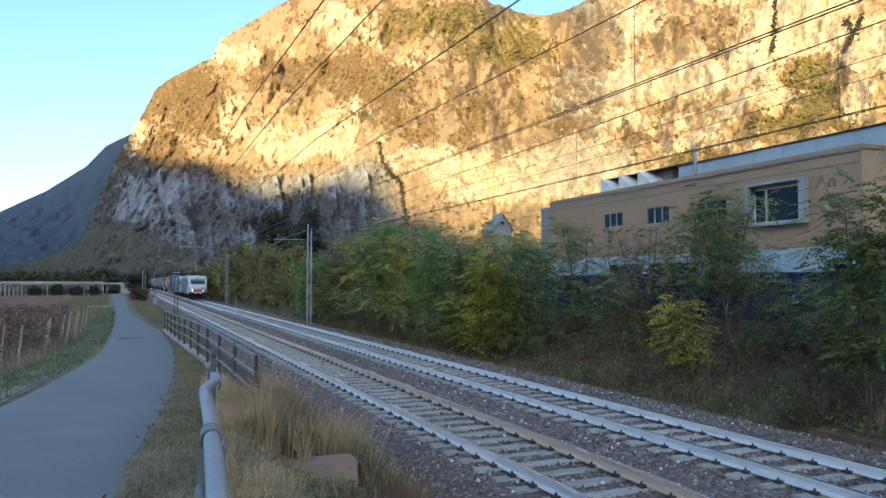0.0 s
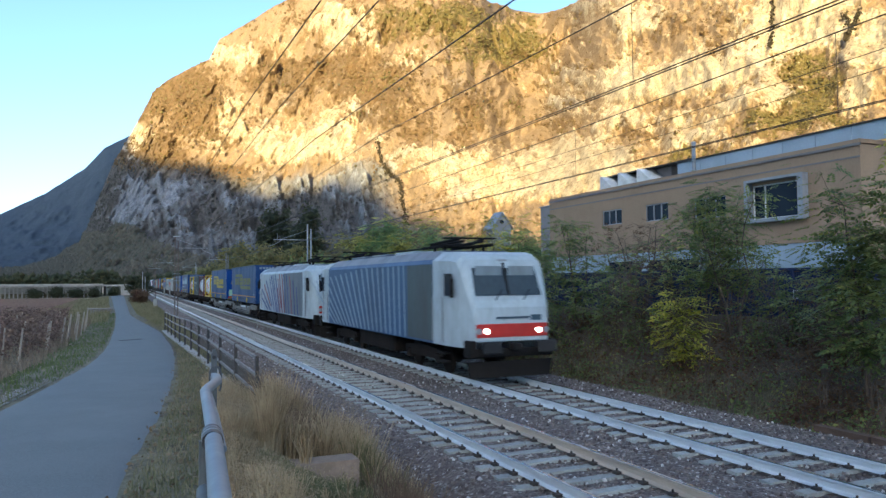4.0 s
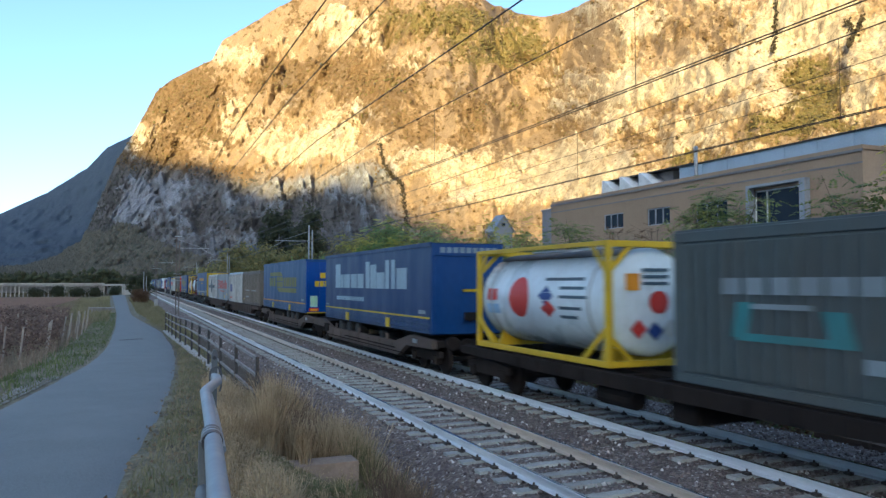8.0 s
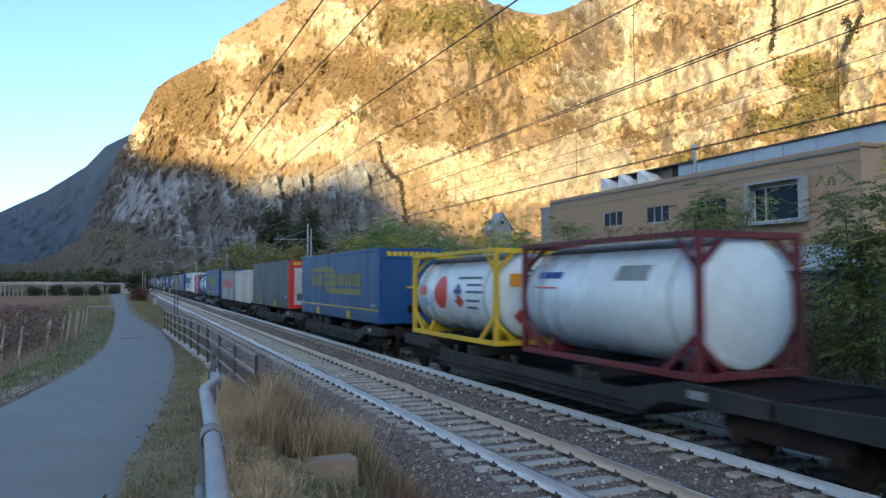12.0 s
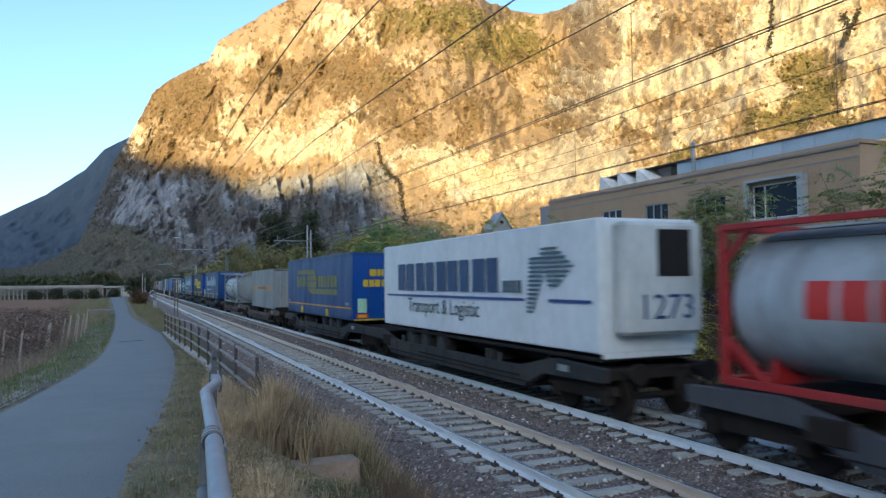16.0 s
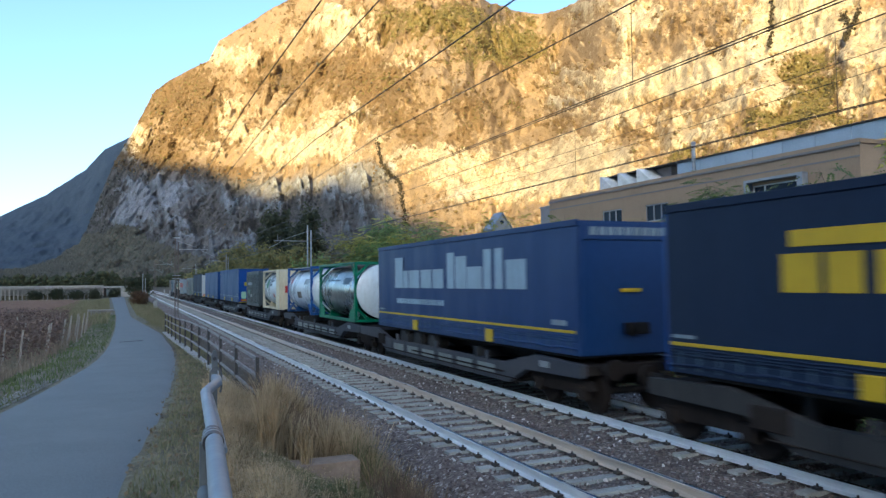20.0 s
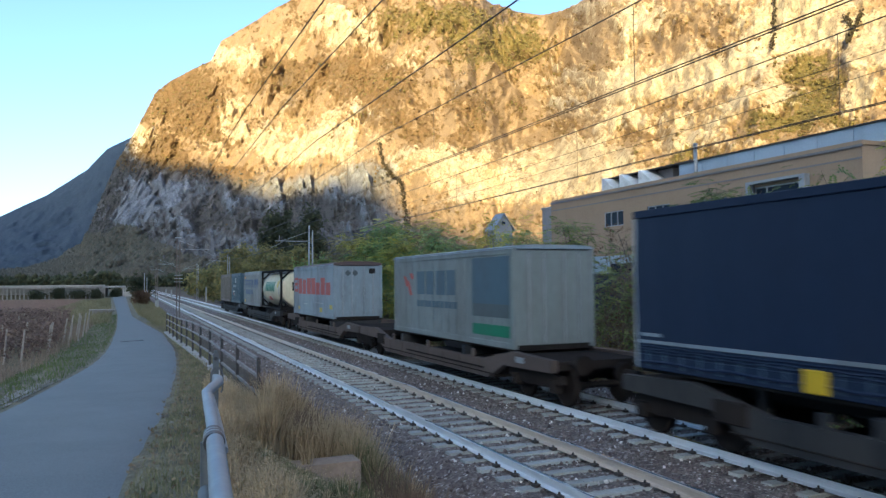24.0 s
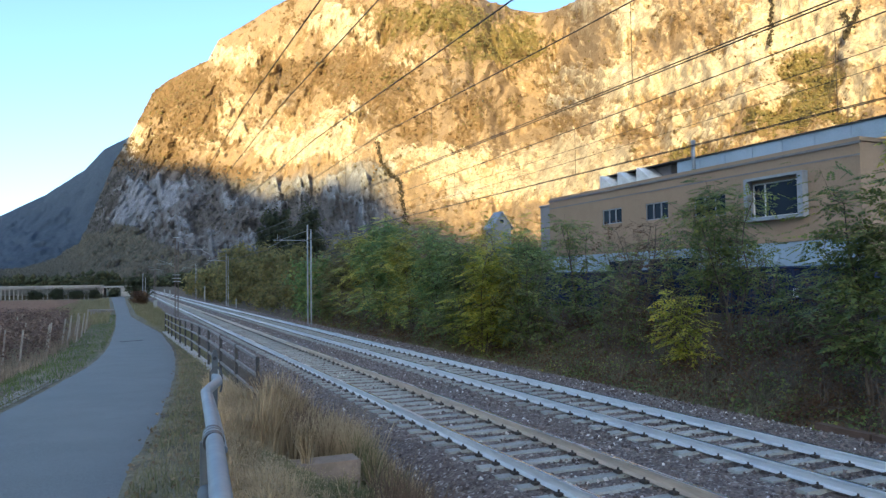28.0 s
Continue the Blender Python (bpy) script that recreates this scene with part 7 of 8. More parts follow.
def trailer(s, colour, label, marks=(), face="door", face_colour=None, line=YELLOW, low=1.27, top=4.18, reefer=False):
    L = 13.6
    t = thing("semi_trailer", label, "semi-trailer", "trailers on the train")
    W = 1.27
    if reefer:
        part("body", Mesh().box(-W, W, 0, L, low + 0.1, top, 0.03), colour, t)
    else:
        body = Mesh()
        n = 22
        vs, fs = [], []
        prof = [(-W, low + 0.25), (-W - 0.012, 2.0), (-W - 0.018, 3.0), (-W, top - 0.14), (-W + 0.05, top), (W - 0.05, top), (W, top - 0.14), (W, low + 0.25)]
        for i in range(n + 1):
            y = 0.08 + (L - 0.16) * i / n
            d = 0.012 * (1 if i % 2 else 0) * (0 < i < n)
            vs += [(px - d if px < 0 and 1 < pz < top - 0.1 else px, y, pz) for px, pz in prof]
        k = len(prof)
        fs = [(i * k + j, i * k + (j + 1) % k, (i + 1) * k + (j + 1) % k, (i + 1) * k + j) for i in range(n) for j in range(k)]
        fs += [tuple(range(k))[::-1], tuple(n * k + j for j in range(k))]
        body.add(vs, fs)
        part("curtain_body", body, colour, t)
        part("roof_rail", Mesh().box(-W - 0.03, -W + 0.03, 0.03, L - 0.03, top - 0.12, top + 0.02, 0.01).box(W - 0.03, W + 0.03, 0.03, L - 0.03, top - 0.12, top + 0.02, 0.01), colour if colour is not BLUE else NAVY, t)
        part("side_skirt", Mesh().box(-W - 0.02, -W + 0.04, 0.1, L - 0.1, low, low + 0.27, 0.01), colour, t)
        part("skirt_fold", Mesh().path([(-W - 0.03, 0.15 + (L - 0.3) * k / 24, low + 0.14 + 0.02 * math.sin(k * 2.3)) for k in range(25)], 0.03, 6), colour, t)
        buckle = part("buckle", Mesh().box(-W - 0.03, -W - 0.02, 0.38, 0.42, low + 0.06, low + 0.36), SLATE, t)
        for i in range(1, 30):
            one = new("buckle", buckle.data)
            one.parent = t
            one.location.y = (L - 0.8) * i / 29
        if line is not None:
            part("skirt_line", Mesh().box(-W - 0.028, -W - 0.02, 0.15, L - 0.15, low + 0.47, low + 0.53), line, t)
        for k in range(1, 4):
            part("skirt_fold", Mesh().path([(-W - 0.026 - 0.012 * math.sin(j * 1.7 + k), 0.15 + (L - 0.3) * j / 36, low + 0.27 + 0.05 * k + 0.012 * math.sin(j * 2.9 + 2 * k)) for j in range(37)], 0.016, 5), colour, t)
        for y in (4.0, 9.4):
            part("lifting_pad", Mesh().box(-W - 0.075, -W - 0.02, L - y - 0.2, L - y + 0.2, low + 0.02, low + 0.36, 0.02), YELLOW, t, "yellow lifting pad")
        part("side_label", Mesh().box(-W - 0.032, -W - 0.02, L - 0.75, L - 0.2, low + 0.6, low + 0.66).box(-W - 0.032, -W - 0.02, 0.5, 1.1, low + 0.62, low + 0.74), PALE_BLUE, t, "small pale print")
        for y in (0.0, L - 0.1):
            for sx in (-W, W - 0.1):
                part("corner_post", Mesh().box(sx, sx + 0.1, y, y + 0.1, low, top - 0.02, 0.01), face_colour or colour, t)
    fc = face_colour or colour
    part("front_face" if face == "bulk" else "rear_door", Mesh().box(-W + 0.1, W - 0.1, 0.01, 0.075, low, top - 0.15), fc, t)
    part("chassis", Mesh().box(-0.5, -0.38, 0.6, L - 0.6, low - 0.35, low).box(0.38, 0.5, 0.6, L - 0.6, low - 0.35, low).box(-W + 0.05, W - 0.05, 0.1, L - 0.1, low - 0.06, low + 0.02), BLACK, t)
    for k in range(3):
        y = 2.6 + 1.31 * k if face == "door" else L - 2.6 - 1.31 * k
        for sx in (-1, 1):
            wh = part("wheel", Mesh().lathe([(-0.17, 0.3), (-0.17, 0.46), (-0.12, 0.5), (0.12, 0.5), (0.17, 0.46), (0.17, 0.3)], "x", (sx * 1.02, y, 0.92), 18), BLACK, t)
            part("rim", Mesh().lathe([(-0.02, 0.05), (-0.02, 0.28), (0.02, 0.28), (0.02, 0.05)], "x", (sx * 1.2, y, 0.92), 14), WAGON_GREY, wh)
    yl = L - 2.6 if face == "door" else 2.6
    for sx in (-0.8, 0.8):
        part("landing_leg", Mesh().box(sx - 0.06, sx + 0.06, yl - 0.06, yl + 0.06, 0.5, low - 0.05), WAGON_GREY, t)
    if face == "door":
        part("light_bar", Mesh().box(-W + 0.05, W - 0.05, -0.02, 0.02, low - 0.02, low + 0.04, 0.01), YELLOW, t)
        for sx in (-0.85, 0.85):
            part("tail_lamp", Mesh().box(sx - 0.26, sx + 0.26, -0.03, 0.0, low + 0.09, low + 0.27, 0.01), RED, t, "red tail lamp")
            part("turn_signal", Mesh().box(sx - 0.19, sx + 0.19, -0.036, -0.03, low + 0.11, low + 0.23, 0.002), ORANGE, t)
        if fc is not WHITE:
            for sx in (-0.85,):
                part("sign_plate", Mesh().box(sx - 0.2, sx + 0.2, -0.006, 0.009, low + 0.32, low + 0.92), paint_once("pale green plate", (0.35, 0.55, 0.40)), t, "pale green plate")
            for z, n, a in ((3.3, 3, 0.5), (2.85, 6, 0.8)):
                for i in range(n):
                    p, q = -a + 2 * a * i / n, -a + 2 * a * (i + 0.86) / n
                    part("print_bar", Mesh().box(p, q, 0.002, 0.01, z - 0.15, z + 0.15), YELLOW, t)
        for sx in (-0.55, 0.0, 0.55):
            part("lock_rod", Mesh().rod((sx, -0.01, low + 0.15), (sx, -0.01, top - 0.2), 0.015, n=6), fc, t)
    elif face == "bulk":
        part("top_panel", Mesh().box(-W + 0.08, W - 0.08, -0.03, 0.01, top - 0.42, top - 0.05, 0.01), fc, t)
        for i in range(9):
            part("print_bar", Mesh().box(-1.0 + 0.23 * i, -1.0 + 0.23 * i + 0.17, -0.036, -0.03, top - 0.32, top - 0.14), PALE_BLUE if colour in (BLUE, NAVY) else YELLOW, t)
        part("coupling_box", Mesh().box(-0.15, 0.45, -0.16, 0.01, 1.7, 1.95, 0.02).rod((0.0, -0.1, 1.75), (0.0, -0.16, 1.75), 0.09, n=10), BLACK, t)
        part("upper_bracket", Mesh().box(-0.2, 0.3, -0.06, 0.01, 2.62, 2.7), YELLOW, t)
    elif face == "reefer":
        part("cooling_unit", Mesh().box(-0.95, 1.1, -0.42, 0.01, 1.75, top - 0.1, 0.08), WHITE, t)
        part("unit_grille", Mesh().box(-0.1, 0.75, -0.432, -0.42, 2.95, top - 0.25), BLACK, t)
    side_marks(t, L, marks, -W - 0.036)
    return rolling(t, s)


def letters(ob, words, size, colour, at, turn):
    """Raised lettering in the built-in font."""
    cu = bpy.data.curves.new("lettering", "FONT")
    cu.body, cu.size, cu.extrude, cu.resolution_u = words, size, 0.003, 3
    tmp = new("lettering_curve", cu)
    me = bpy.data.meshes.new_from_object(tmp)
    bpy.data.objects.remove(tmp)
    me.materials.clear()
    me.materials.append(colour)
    p = part("lettering", me, None, ob, "painted lettering")
    p.matrix_basis = pose(*at, *turn)
    return p


PAINTS = {}


def paint_once(name, col):
    if name not in PAINTS:
        PAINTS[name] = paint(name, col)
    return PAINTS[name]


def box_load(s, L, colour, label, marks=(), ribs=0.28, roof=None, face=None, top=3.78, rib_depth=0.06, W=1.22, cap=0.0, bars=True):
    """A container or swap body with ribbed sides, corner posts, doors and roof."""
    c = thing("container", label, "container", "containers on the train")
    low = 1.18
    part("side_panel", Mesh().box(-W + 0.03, W - 0.03, 0.05, L - 0.05, low + 0.12, top - 0.08), colour, c)
    n = max(2, int((L - 0.3) / ribs)) if ribs else 0
    for i in range(n):
        y = 0.22 + (L - 0.44) * (i + 0.5) / n
        w = (L - 0.44) / n * (0.27 if ribs < 0.6 else 0.1)
        part("rib", Mesh().box(-W + 0.03 - rib_depth, -W + 0.03, y - w, y + w, low + 0.2, top - 0.22, min(0.012, rib_depth * 0.4)), colour, c)
    for y in (0, L - 0.14):
        for sx in (-W, W - 0.14):
            part("corner_post", Mesh().box(sx, sx + 0.14, y, y + 0.14, low, top, 0.01), face or colour, c)
    for z0, z1 in ((low, low + 0.15), (top - 0.18, top)):
        part("side_rail", Mesh().box(-W, -W + 0.08, 0.14, L - 0.14, z0, z1, 0.01).box(W - 0.08, W, 0.14, L - 0.14, z0, z1, 0.01), colour, c)
    part("end_door", Mesh().box(-W + 0.14, W - 0.14, 0.02, 0.06, low + 0.1, top - 0.1), face or colour, c)
    if bars:
        for sx in (-0.75, -0.3, 0.3, 0.75):
            part("lock_rod", Mesh().rod((sx, 0.0, low + 0.15), (sx, 0.0, top - 0.15), 0.018, n=6), GALV, c)
    if cap:
        part("roof", Mesh().extrude([(-W - 0.02, top - 0.05), (W + 0.02, top - 0.05), (W - 0.08, top + cap * 0.5), (W * 0.5, top + cap), (-W * 0.5, top + cap), (-W + 0.08, top + cap * 0.5)], "y", -0.02, L + 0.02), roof or colour, c)
    else:
        part("roof", Mesh().box(-W + 0.02, W - 0.02, 0.02, L - 0.02, top - 0.02, top + 0.04, 0.01), roof or colour, c)
    part("base_frame", Mesh().box(-W + 0.02, W - 0.02, 0.05, L - 0.05, low - 0.04, low + 0.1), UNDER, c)
    side_marks(c, L, marks, -W + 0.03 - rib_depth - 0.001)
    return rolling(c, s)


def tank_load(s, L, frame_colour, shell, label, marks=(), top=3.77, dome=None, r=1.15, end=0.24, out=0.06, face_marks=True, style="braced"):
    """A tank container: a domed cylinder in a braced frame, a frame with corner plates, or between two end frames."""
    c = thing("tank_container", label, "tank container", "tank containers on the train")
    low, W, p = 1.18, 1.22, 0.13
    for y in (0, L - p):
        for sx in (-W, W - p):
            part("corner_post", Mesh().box(sx, sx + p, y, y + p, low, top, 0.01), frame_colour, c)
        for z in (low, top - p):
            part("end_rail", Mesh().box(-W + p, W - p, y, y + p, z, z + p, 0.01), frame_colour, c)
        for sx in (-1, 1):
            for z, zz in ((low + 0.1, low + 0.62), (top - 0.1, top - 0.62)):
                part("end_brace", Mesh().bar((sx * (W - 0.62), y + p / 2, z), (sx * (W - 0.08), y + p / 2, zz), 0.08, 0.1), frame_colour, c)
    for sx in (-W, W - 0.09):
        if style != "beam":
            part("bottom_rail", Mesh().box(sx, sx + 0.09, p, L - p, low, low + 0.13, 0.01), frame_colour, c)
            part("top_rail", Mesh().box(sx, sx + 0.07, p, L - p, top - 0.1, top, 0.01), frame_colour, c)
        for y, yy in ((p, 0.95), (L - p, L - 0.95)):
            if style == "beam":
                part("side_brace", Mesh().bar((sx + 0.045, y, low + 0.08), (sx + 0.045 - 0.1 * (1 if sx > 0 else -1), yy * 1.15 - y * 0.15, low + 0.52), 0.09, 0.12), frame_colour, c)
            elif style == "plated":
                plate = [(y, low + 0.13), (yy, low + 0.13), (yy, low + 0.3), (yy * 0.85 + y * 0.15, low + 0.52), (yy * 0.4 + y * 0.6, low + 0.56), (yy * 0.2 + y * 0.8, low + 0.78), (y, low + 1.2)]
                part("corner_plate", Mesh().extrude(plate, "x", sx + 0.02, sx + 0.06), frame_colour, c)
            else:
                part("side_brace", Mesh().bar((sx + 0.045, y, low + 0.75), (sx + 0.045, yy, low + 0.1), 0.07, 0.12), frame_colour, c)
            if style != "beam":
                part("top_brace", Mesh().bar((sx + 0.045, y, top - 0.62), (sx + 0.045, yy * 0.6 + y * 0.4, top - 0.06), 0.05, 0.08), frame_colour, c)
    zc = (low + top) / 2 + 0.02
    prof = [(out + end * (1 - math.cos(k * math.pi / 12)), max(0.01, r * math.sin(k * math.pi / 12) ** 0.55)) for k in range(1, 7)]
    prof = [(out - 0.01, 0.02)] + prof
    full = prof + [(L - q[0], q[1]) for q in reversed(prof)]
    part("tank_shell", Mesh().lathe(full, "y", (0, 0, zc), 40), shell, c, smooth=True)
    if dome is not None:
        part("dome_cover", Mesh().lathe([(out - 0.072, 0.02), (out - 0.06, r * 0.5), (out + 0.04, r * 0.85), (out + 0.14, r * 0.97), (out + 0.2, r * 0.97), (out + 0.2, r * 0.9)], "y", (0, 0, zc), 36), dome, c, smooth=True)
    for y in (L * 0.13, L * 0.87):
        part("tank_band", Mesh().lathe([(-0.03, r + 0.004), (-0.03, r + 0.014), (0.03, r + 0.014), (0.03, r + 0.004)], "y", (0, y, zc), 40), GALV, c, smooth=True)
    for y in (0.7, L - 0.7):
        part("saddle", Mesh().extrude([(-0.9, low + 0.05), (0.9, low + 0.05), (0.75, zc - 0.85), (-0.75, zc - 0.85)], "y", y - 0.06, y + 0.06), frame_colour, c)
    arc = [math.radians(58 + 64 * k / 10) for k in range(11)]
    cover = [(q * math.cos(a), zc + q * math.sin(a)) for q, row in ((r + 0.006, arc), (r + 0.022, arc[::-1])) for a in row]
    part("top_cover", Mesh().extrude(cover, "y", 0.35, L - 0.35), SHADE_GREY, c, "dark grey top cover")
    part("walkway", Mesh().box(-0.95, -0.45, 0.2, L - 0.2, top - 0.04, top).box(0.45, 0.95, 0.2, L - 0.2, top - 0.04, top), GALV, c)
    part("manhole", Mesh().rod((0, L / 2, zc + r - 0.02), (0, L / 2, top - 0.06), 0.28, n=16), GALV, c)
    # printed shapes wrapped on the shell
    for kind, a, b, z0, z1, colour, *more in marks:
        m = Mesh()
        def skin(y, z):
            h = max(-0.98, min(0.98, (z - zc) / r))
            return (-(r + 0.006) * math.sqrt(1 - h * h), L - y, z)
        def patch(a0, b0, z0_, z1_):
            n = 6
            vs = [skin(y, z0_ + (z1_ - z0_) * i / n) for i in range(n + 1) for y in (a0, b0)]
            m.add(vs, [(2 * i, 2 * i + 1, 2 * i + 3, 2 * i + 2) for i in range(n)])
        if kind == "word":
            n = more[0]
            for i in range(n):
                m = Mesh()
                p, q = a + (b - a) * i / n, a + (b - a) * (i + 0.82) / n
                patch(p, q, z0, z1)
                part("print_bar", m, colour, c)
            continue
        elif kind == "diamond":
            cc, rr, zz, rz = (a + b) / 2, (b - a) / 2, (z0 + z1) / 2, (z1 - z0) / 2
            m.add([skin(cc - rr, zz), skin(cc, z0), skin(cc + rr, zz), skin(cc, z1)], [(0, 1, 2, 3)])
            part("hazard_plate", m, colour, c)
            continue
        elif kind == "disc":
            cc, rr = (a + b) / 2, (b - a) / 2
            zz, rz = (z0 + z1) / 2, (z1 - z0) / 2
            rows = [(zz + rz * math.sin(t), rr * math.cos(t)) for t in (math.pi * (i / 12 - 0.5) for i in range(13))]
            m.add([skin(cc + e * w, h) for h, w in rows for e in (-1, 1)], [(2 * i, 2 * i + 1, 2 * i + 3, 2 * i + 2) for i in range(12)])
        else:
            patch(a, b, z0, z1)
        part("emblem" if kind == "disc" else "label_plate", m, colour, c)
    if face_marks:
        for sx, z, col in ((-0.42, zc - 0.55, RED), (0.0, zc - 0.6, STRIPE_BLUE), (0.4, zc - 0.55, WHITE)):
            part("hazard_plate", Mesh().extrude([(sx - 0.2, z), (sx, z - 0.2), (sx + 0.2, z), (sx, z + 0.2)], "y", 0.035, 0.06), col, c)
        part("label_plate", Mesh().box(-0.72, -0.4, 0.035, 0.07, zc + 0.25, zc + 0.6), ORANGE, c, "orange warning plate")
        part("emblem", Mesh().rod((0.1, 0.02, zc), (0.1, 0.05, zc), 0.24, n=20), RED, c, "round red emblem")
        for k in range(3):
            part("print_line", Mesh().box(-0.3, 0.35, 0.035, 0.06, zc + 0.36 + 0.14 * k, zc + 0.43 + 0.14 * k), SLATE, c)
    return rolling(c, s)


def dome_print(c, rows, y):
    """Plain shapes printed on the flat middle of a tank's domed end."""
    for x0, x1, z0, z1, colour in rows:
        part("print_bar", Mesh().box(x0, x1, y - 0.006, y + 0.02, z0, z1), colour, c)


def locomotive(s, label, side, stripes, dark_panel):
    L = 17.4
    lo = thing("locomotive", label, "locomotive", "electric locomotives")
    def ring(y, w, z1, z2, wt):
        return [(-w, y, 0.98), (-w, y, z1), (-wt, y, z2), (wt, y, z2), (w, y, z1), (w, y, 0.98)]
    def hull(stations):
        m = Mesh()
        vs = [p for st in stations for p in ring(*st)]
        n = len(stations)
        fs = [(i * 6 + j, i * 6 + (j + 1) % 6, (i + 1) * 6 + (j + 1) % 6, (i + 1) * 6 + j) for i in range(n - 1) for j in range(6)]
        fs += [tuple(range(6)), tuple((n - 1) * 6 + j for j in range(6))[::-1]]
        return m.add(vs, fs)
    cab = [(0.0, 1.14, 1.55, 1.62, 1.10), (0.06, 1.20, 1.95, 2.12, 1.13), (0.16, 1.25, 2.18, 2.32, 1.16), (0.62, 1.36, 3.2, 3.5, 1.16), (0.80, 1.39, 3.42, 3.66, 1.13), (1.15, 1.44, 3.47, 3.74, 1.13), (2.35, 1.48, 3.5, 3.78, 1.12)]
    part("cab", hull(cab), LOCO_WHITE, lo)
    part("cab", hull([(L - a, *r) for a, *r in reversed(cab)]), LOCO_WHITE, lo)
    part("body_side", Mesh().extrude([(-1.47, 0.98), (1.47, 0.98), (1.47, 3.42), (1.38, 3.55), (-1.38, 3.55), (-1.47, 3.42)], "y", 2.35, L - 2.35), side, lo)
    rf = Mesh().extrude([(-1.38, 3.55), (1.38, 3.55), (1.05, 3.83), (-1.05, 3.83)], "y", 2.36, L - 2.36)
    part("roof", rf, LOCO_GREY, lo, "blue-grey roof")
    for y in (6.3, 9.2, 12.0):
        part("roof_hatch", Mesh().box(-0.95, 0.95, y - 1.0, y + 1.0, 3.8, 3.93, 0.03), LOCO_WHITE if y < 9 else LOCO_GREY, lo)
    for y0, sg in ((3.6, 1), (L - 3.6, -1)):
        p = Mesh()
        p.box(-0.8, 0.8, y0 - 0.5, y0 + 0.5, 3.98, 4.04)
        for sx in (-0.7, 0.7):
            p.rod((sx, y0 + 0.8 * sg, 4.1), (sx * 0.6, y0 - 0.9 * sg, 4.22), 0.05, n=6)
            p.rod((sx * 0.8, y0 - 1.3, 4.02), (sx * 0.8, y0 + 1.9, 4.02), 0.05, n=6).rod((sx * 0.5, y0 - 1.1, 4.14), (sx * 0.5, y0 + 1.6, 4.08), 0.04, n=6)
            for dy in (-0.4, 0.4):
                p.rod((sx, y0 + dy, 3.8), (sx, y0 + dy, 4.0), 0.06, n=8)
        p.rod((-0.9, y0 - 0.9 * sg, 4.25), (0.9, y0 - 0.9 * sg, 4.25), 0.025, n=6).rod((-0.9, y0 - 0.7 * sg, 4.25), (0.9, y0 - 0.7 * sg, 4.25), 0.025, n=6)
        part("pantograph", p, BLACK, lo, "folded dark pantograph")
    part("roof_cable", Mesh().rod((-0.3, 4.5, 4.05), (-0.3, L - 4.5, 4.05), 0.025, n=6), BLACK, lo)
    for y0, sg in ((0.0, 1), (L, -1)):
        def fy(d):
            return y0 + sg * d
        ws = part("windscreen", Mesh().add([(-1.07, fy(0.18), 2.46), (1.07, fy(0.18), 2.46), (1.03, fy(0.57), 3.36), (-1.03, fy(0.57), 3.36), (-1.07, fy(0.26), 2.46), (1.07, fy(0.26), 2.46), (1.03, fy(0.65), 3.36), (-1.03, fy(0.65), 3.36)],
                  [(0, 1, 2, 3), (4, 7, 6, 5), (0, 4, 5, 1), (1, 5, 6, 2), (2, 6, 7, 3), (3, 7, 4, 0)]), SCREEN, lo, "grey-blue windscreen")
        part("centre_pillar", Mesh().bar((0, fy(0.17), 2.46), (0, fy(0.56), 3.4), 0.06, 0.03), BLACK, ws)
        part("sun_blind", Mesh().bar((-0.96, fy(0.44), 3.16), (-0.1, fy(0.44), 3.16), 0.02, 0.3).bar((0.1, fy(0.44), 3.16), (0.96, fy(0.44), 3.16), 0.02, 0.3), PALE_BLUE, ws)
        for sx in (-0.45, 0.45):
            part("wiper", Mesh().bar((sx, fy(0.15), 2.32), (sx + 0.25, fy(0.23), 2.62), 0.03, 0.02), BLACK, lo)
        part("red_band", Mesh().box(-1.15, 1.15, *sorted((fy(-0.03), fy(0.02))), 1.28, 1.66, 0.02), RED, lo, "red band between the headlamps")
        for sx in (-0.84, 0.84):
            if sg > 0:
                part("headlamp", Mesh().rod((sx, fy(-0.03), 1.46), (sx, fy(-0.055), 1.46), 0.075, n=16), GLOW, lo, "lit round headlamp")
            part("lamp_ring", Mesh().rod((sx + (0.24 if sx > 0 else -0.24), fy(-0.03), 1.46), (sx + (0.24 if sx > 0 else -0.24), fy(-0.05), 1.46), 0.09, n=14), GALV, lo)
        part("number_bars", Mesh().box(-0.5, 0.55, *sorted((fy(-0.012), fy(0.02))), 1.80, 1.86).box(0.62, 0.95, *sorted((fy(0.0), fy(0.03))), 1.74, 1.9), SLATE, lo)
        part("top_light", Mesh().box(-0.18, 0.18, *sorted((fy(0.6), fy(0.72))), 3.42, 3.52, 0.02), GALV, lo)
        bb = part("buffer_beam", Mesh().box(-1.36, 1.36, *sorted((fy(0.0), fy(0.4))), 0.72, 1.2, 0.03), BLACK, lo)
        part("snow_plough", Mesh().extrude([(-1.3, 0.14), (1.3, 0.14), (1.36, 0.6), (-1.36, 0.6)], "y", *sorted((fy(0.1), fy(0.2)))), BLACK, bb)
        part("coupling", Mesh().box(-0.15, 0.15, *sorted((fy(-0.35), fy(0.0))), 0.92, 1.12, 0.03), BLACK, bb)
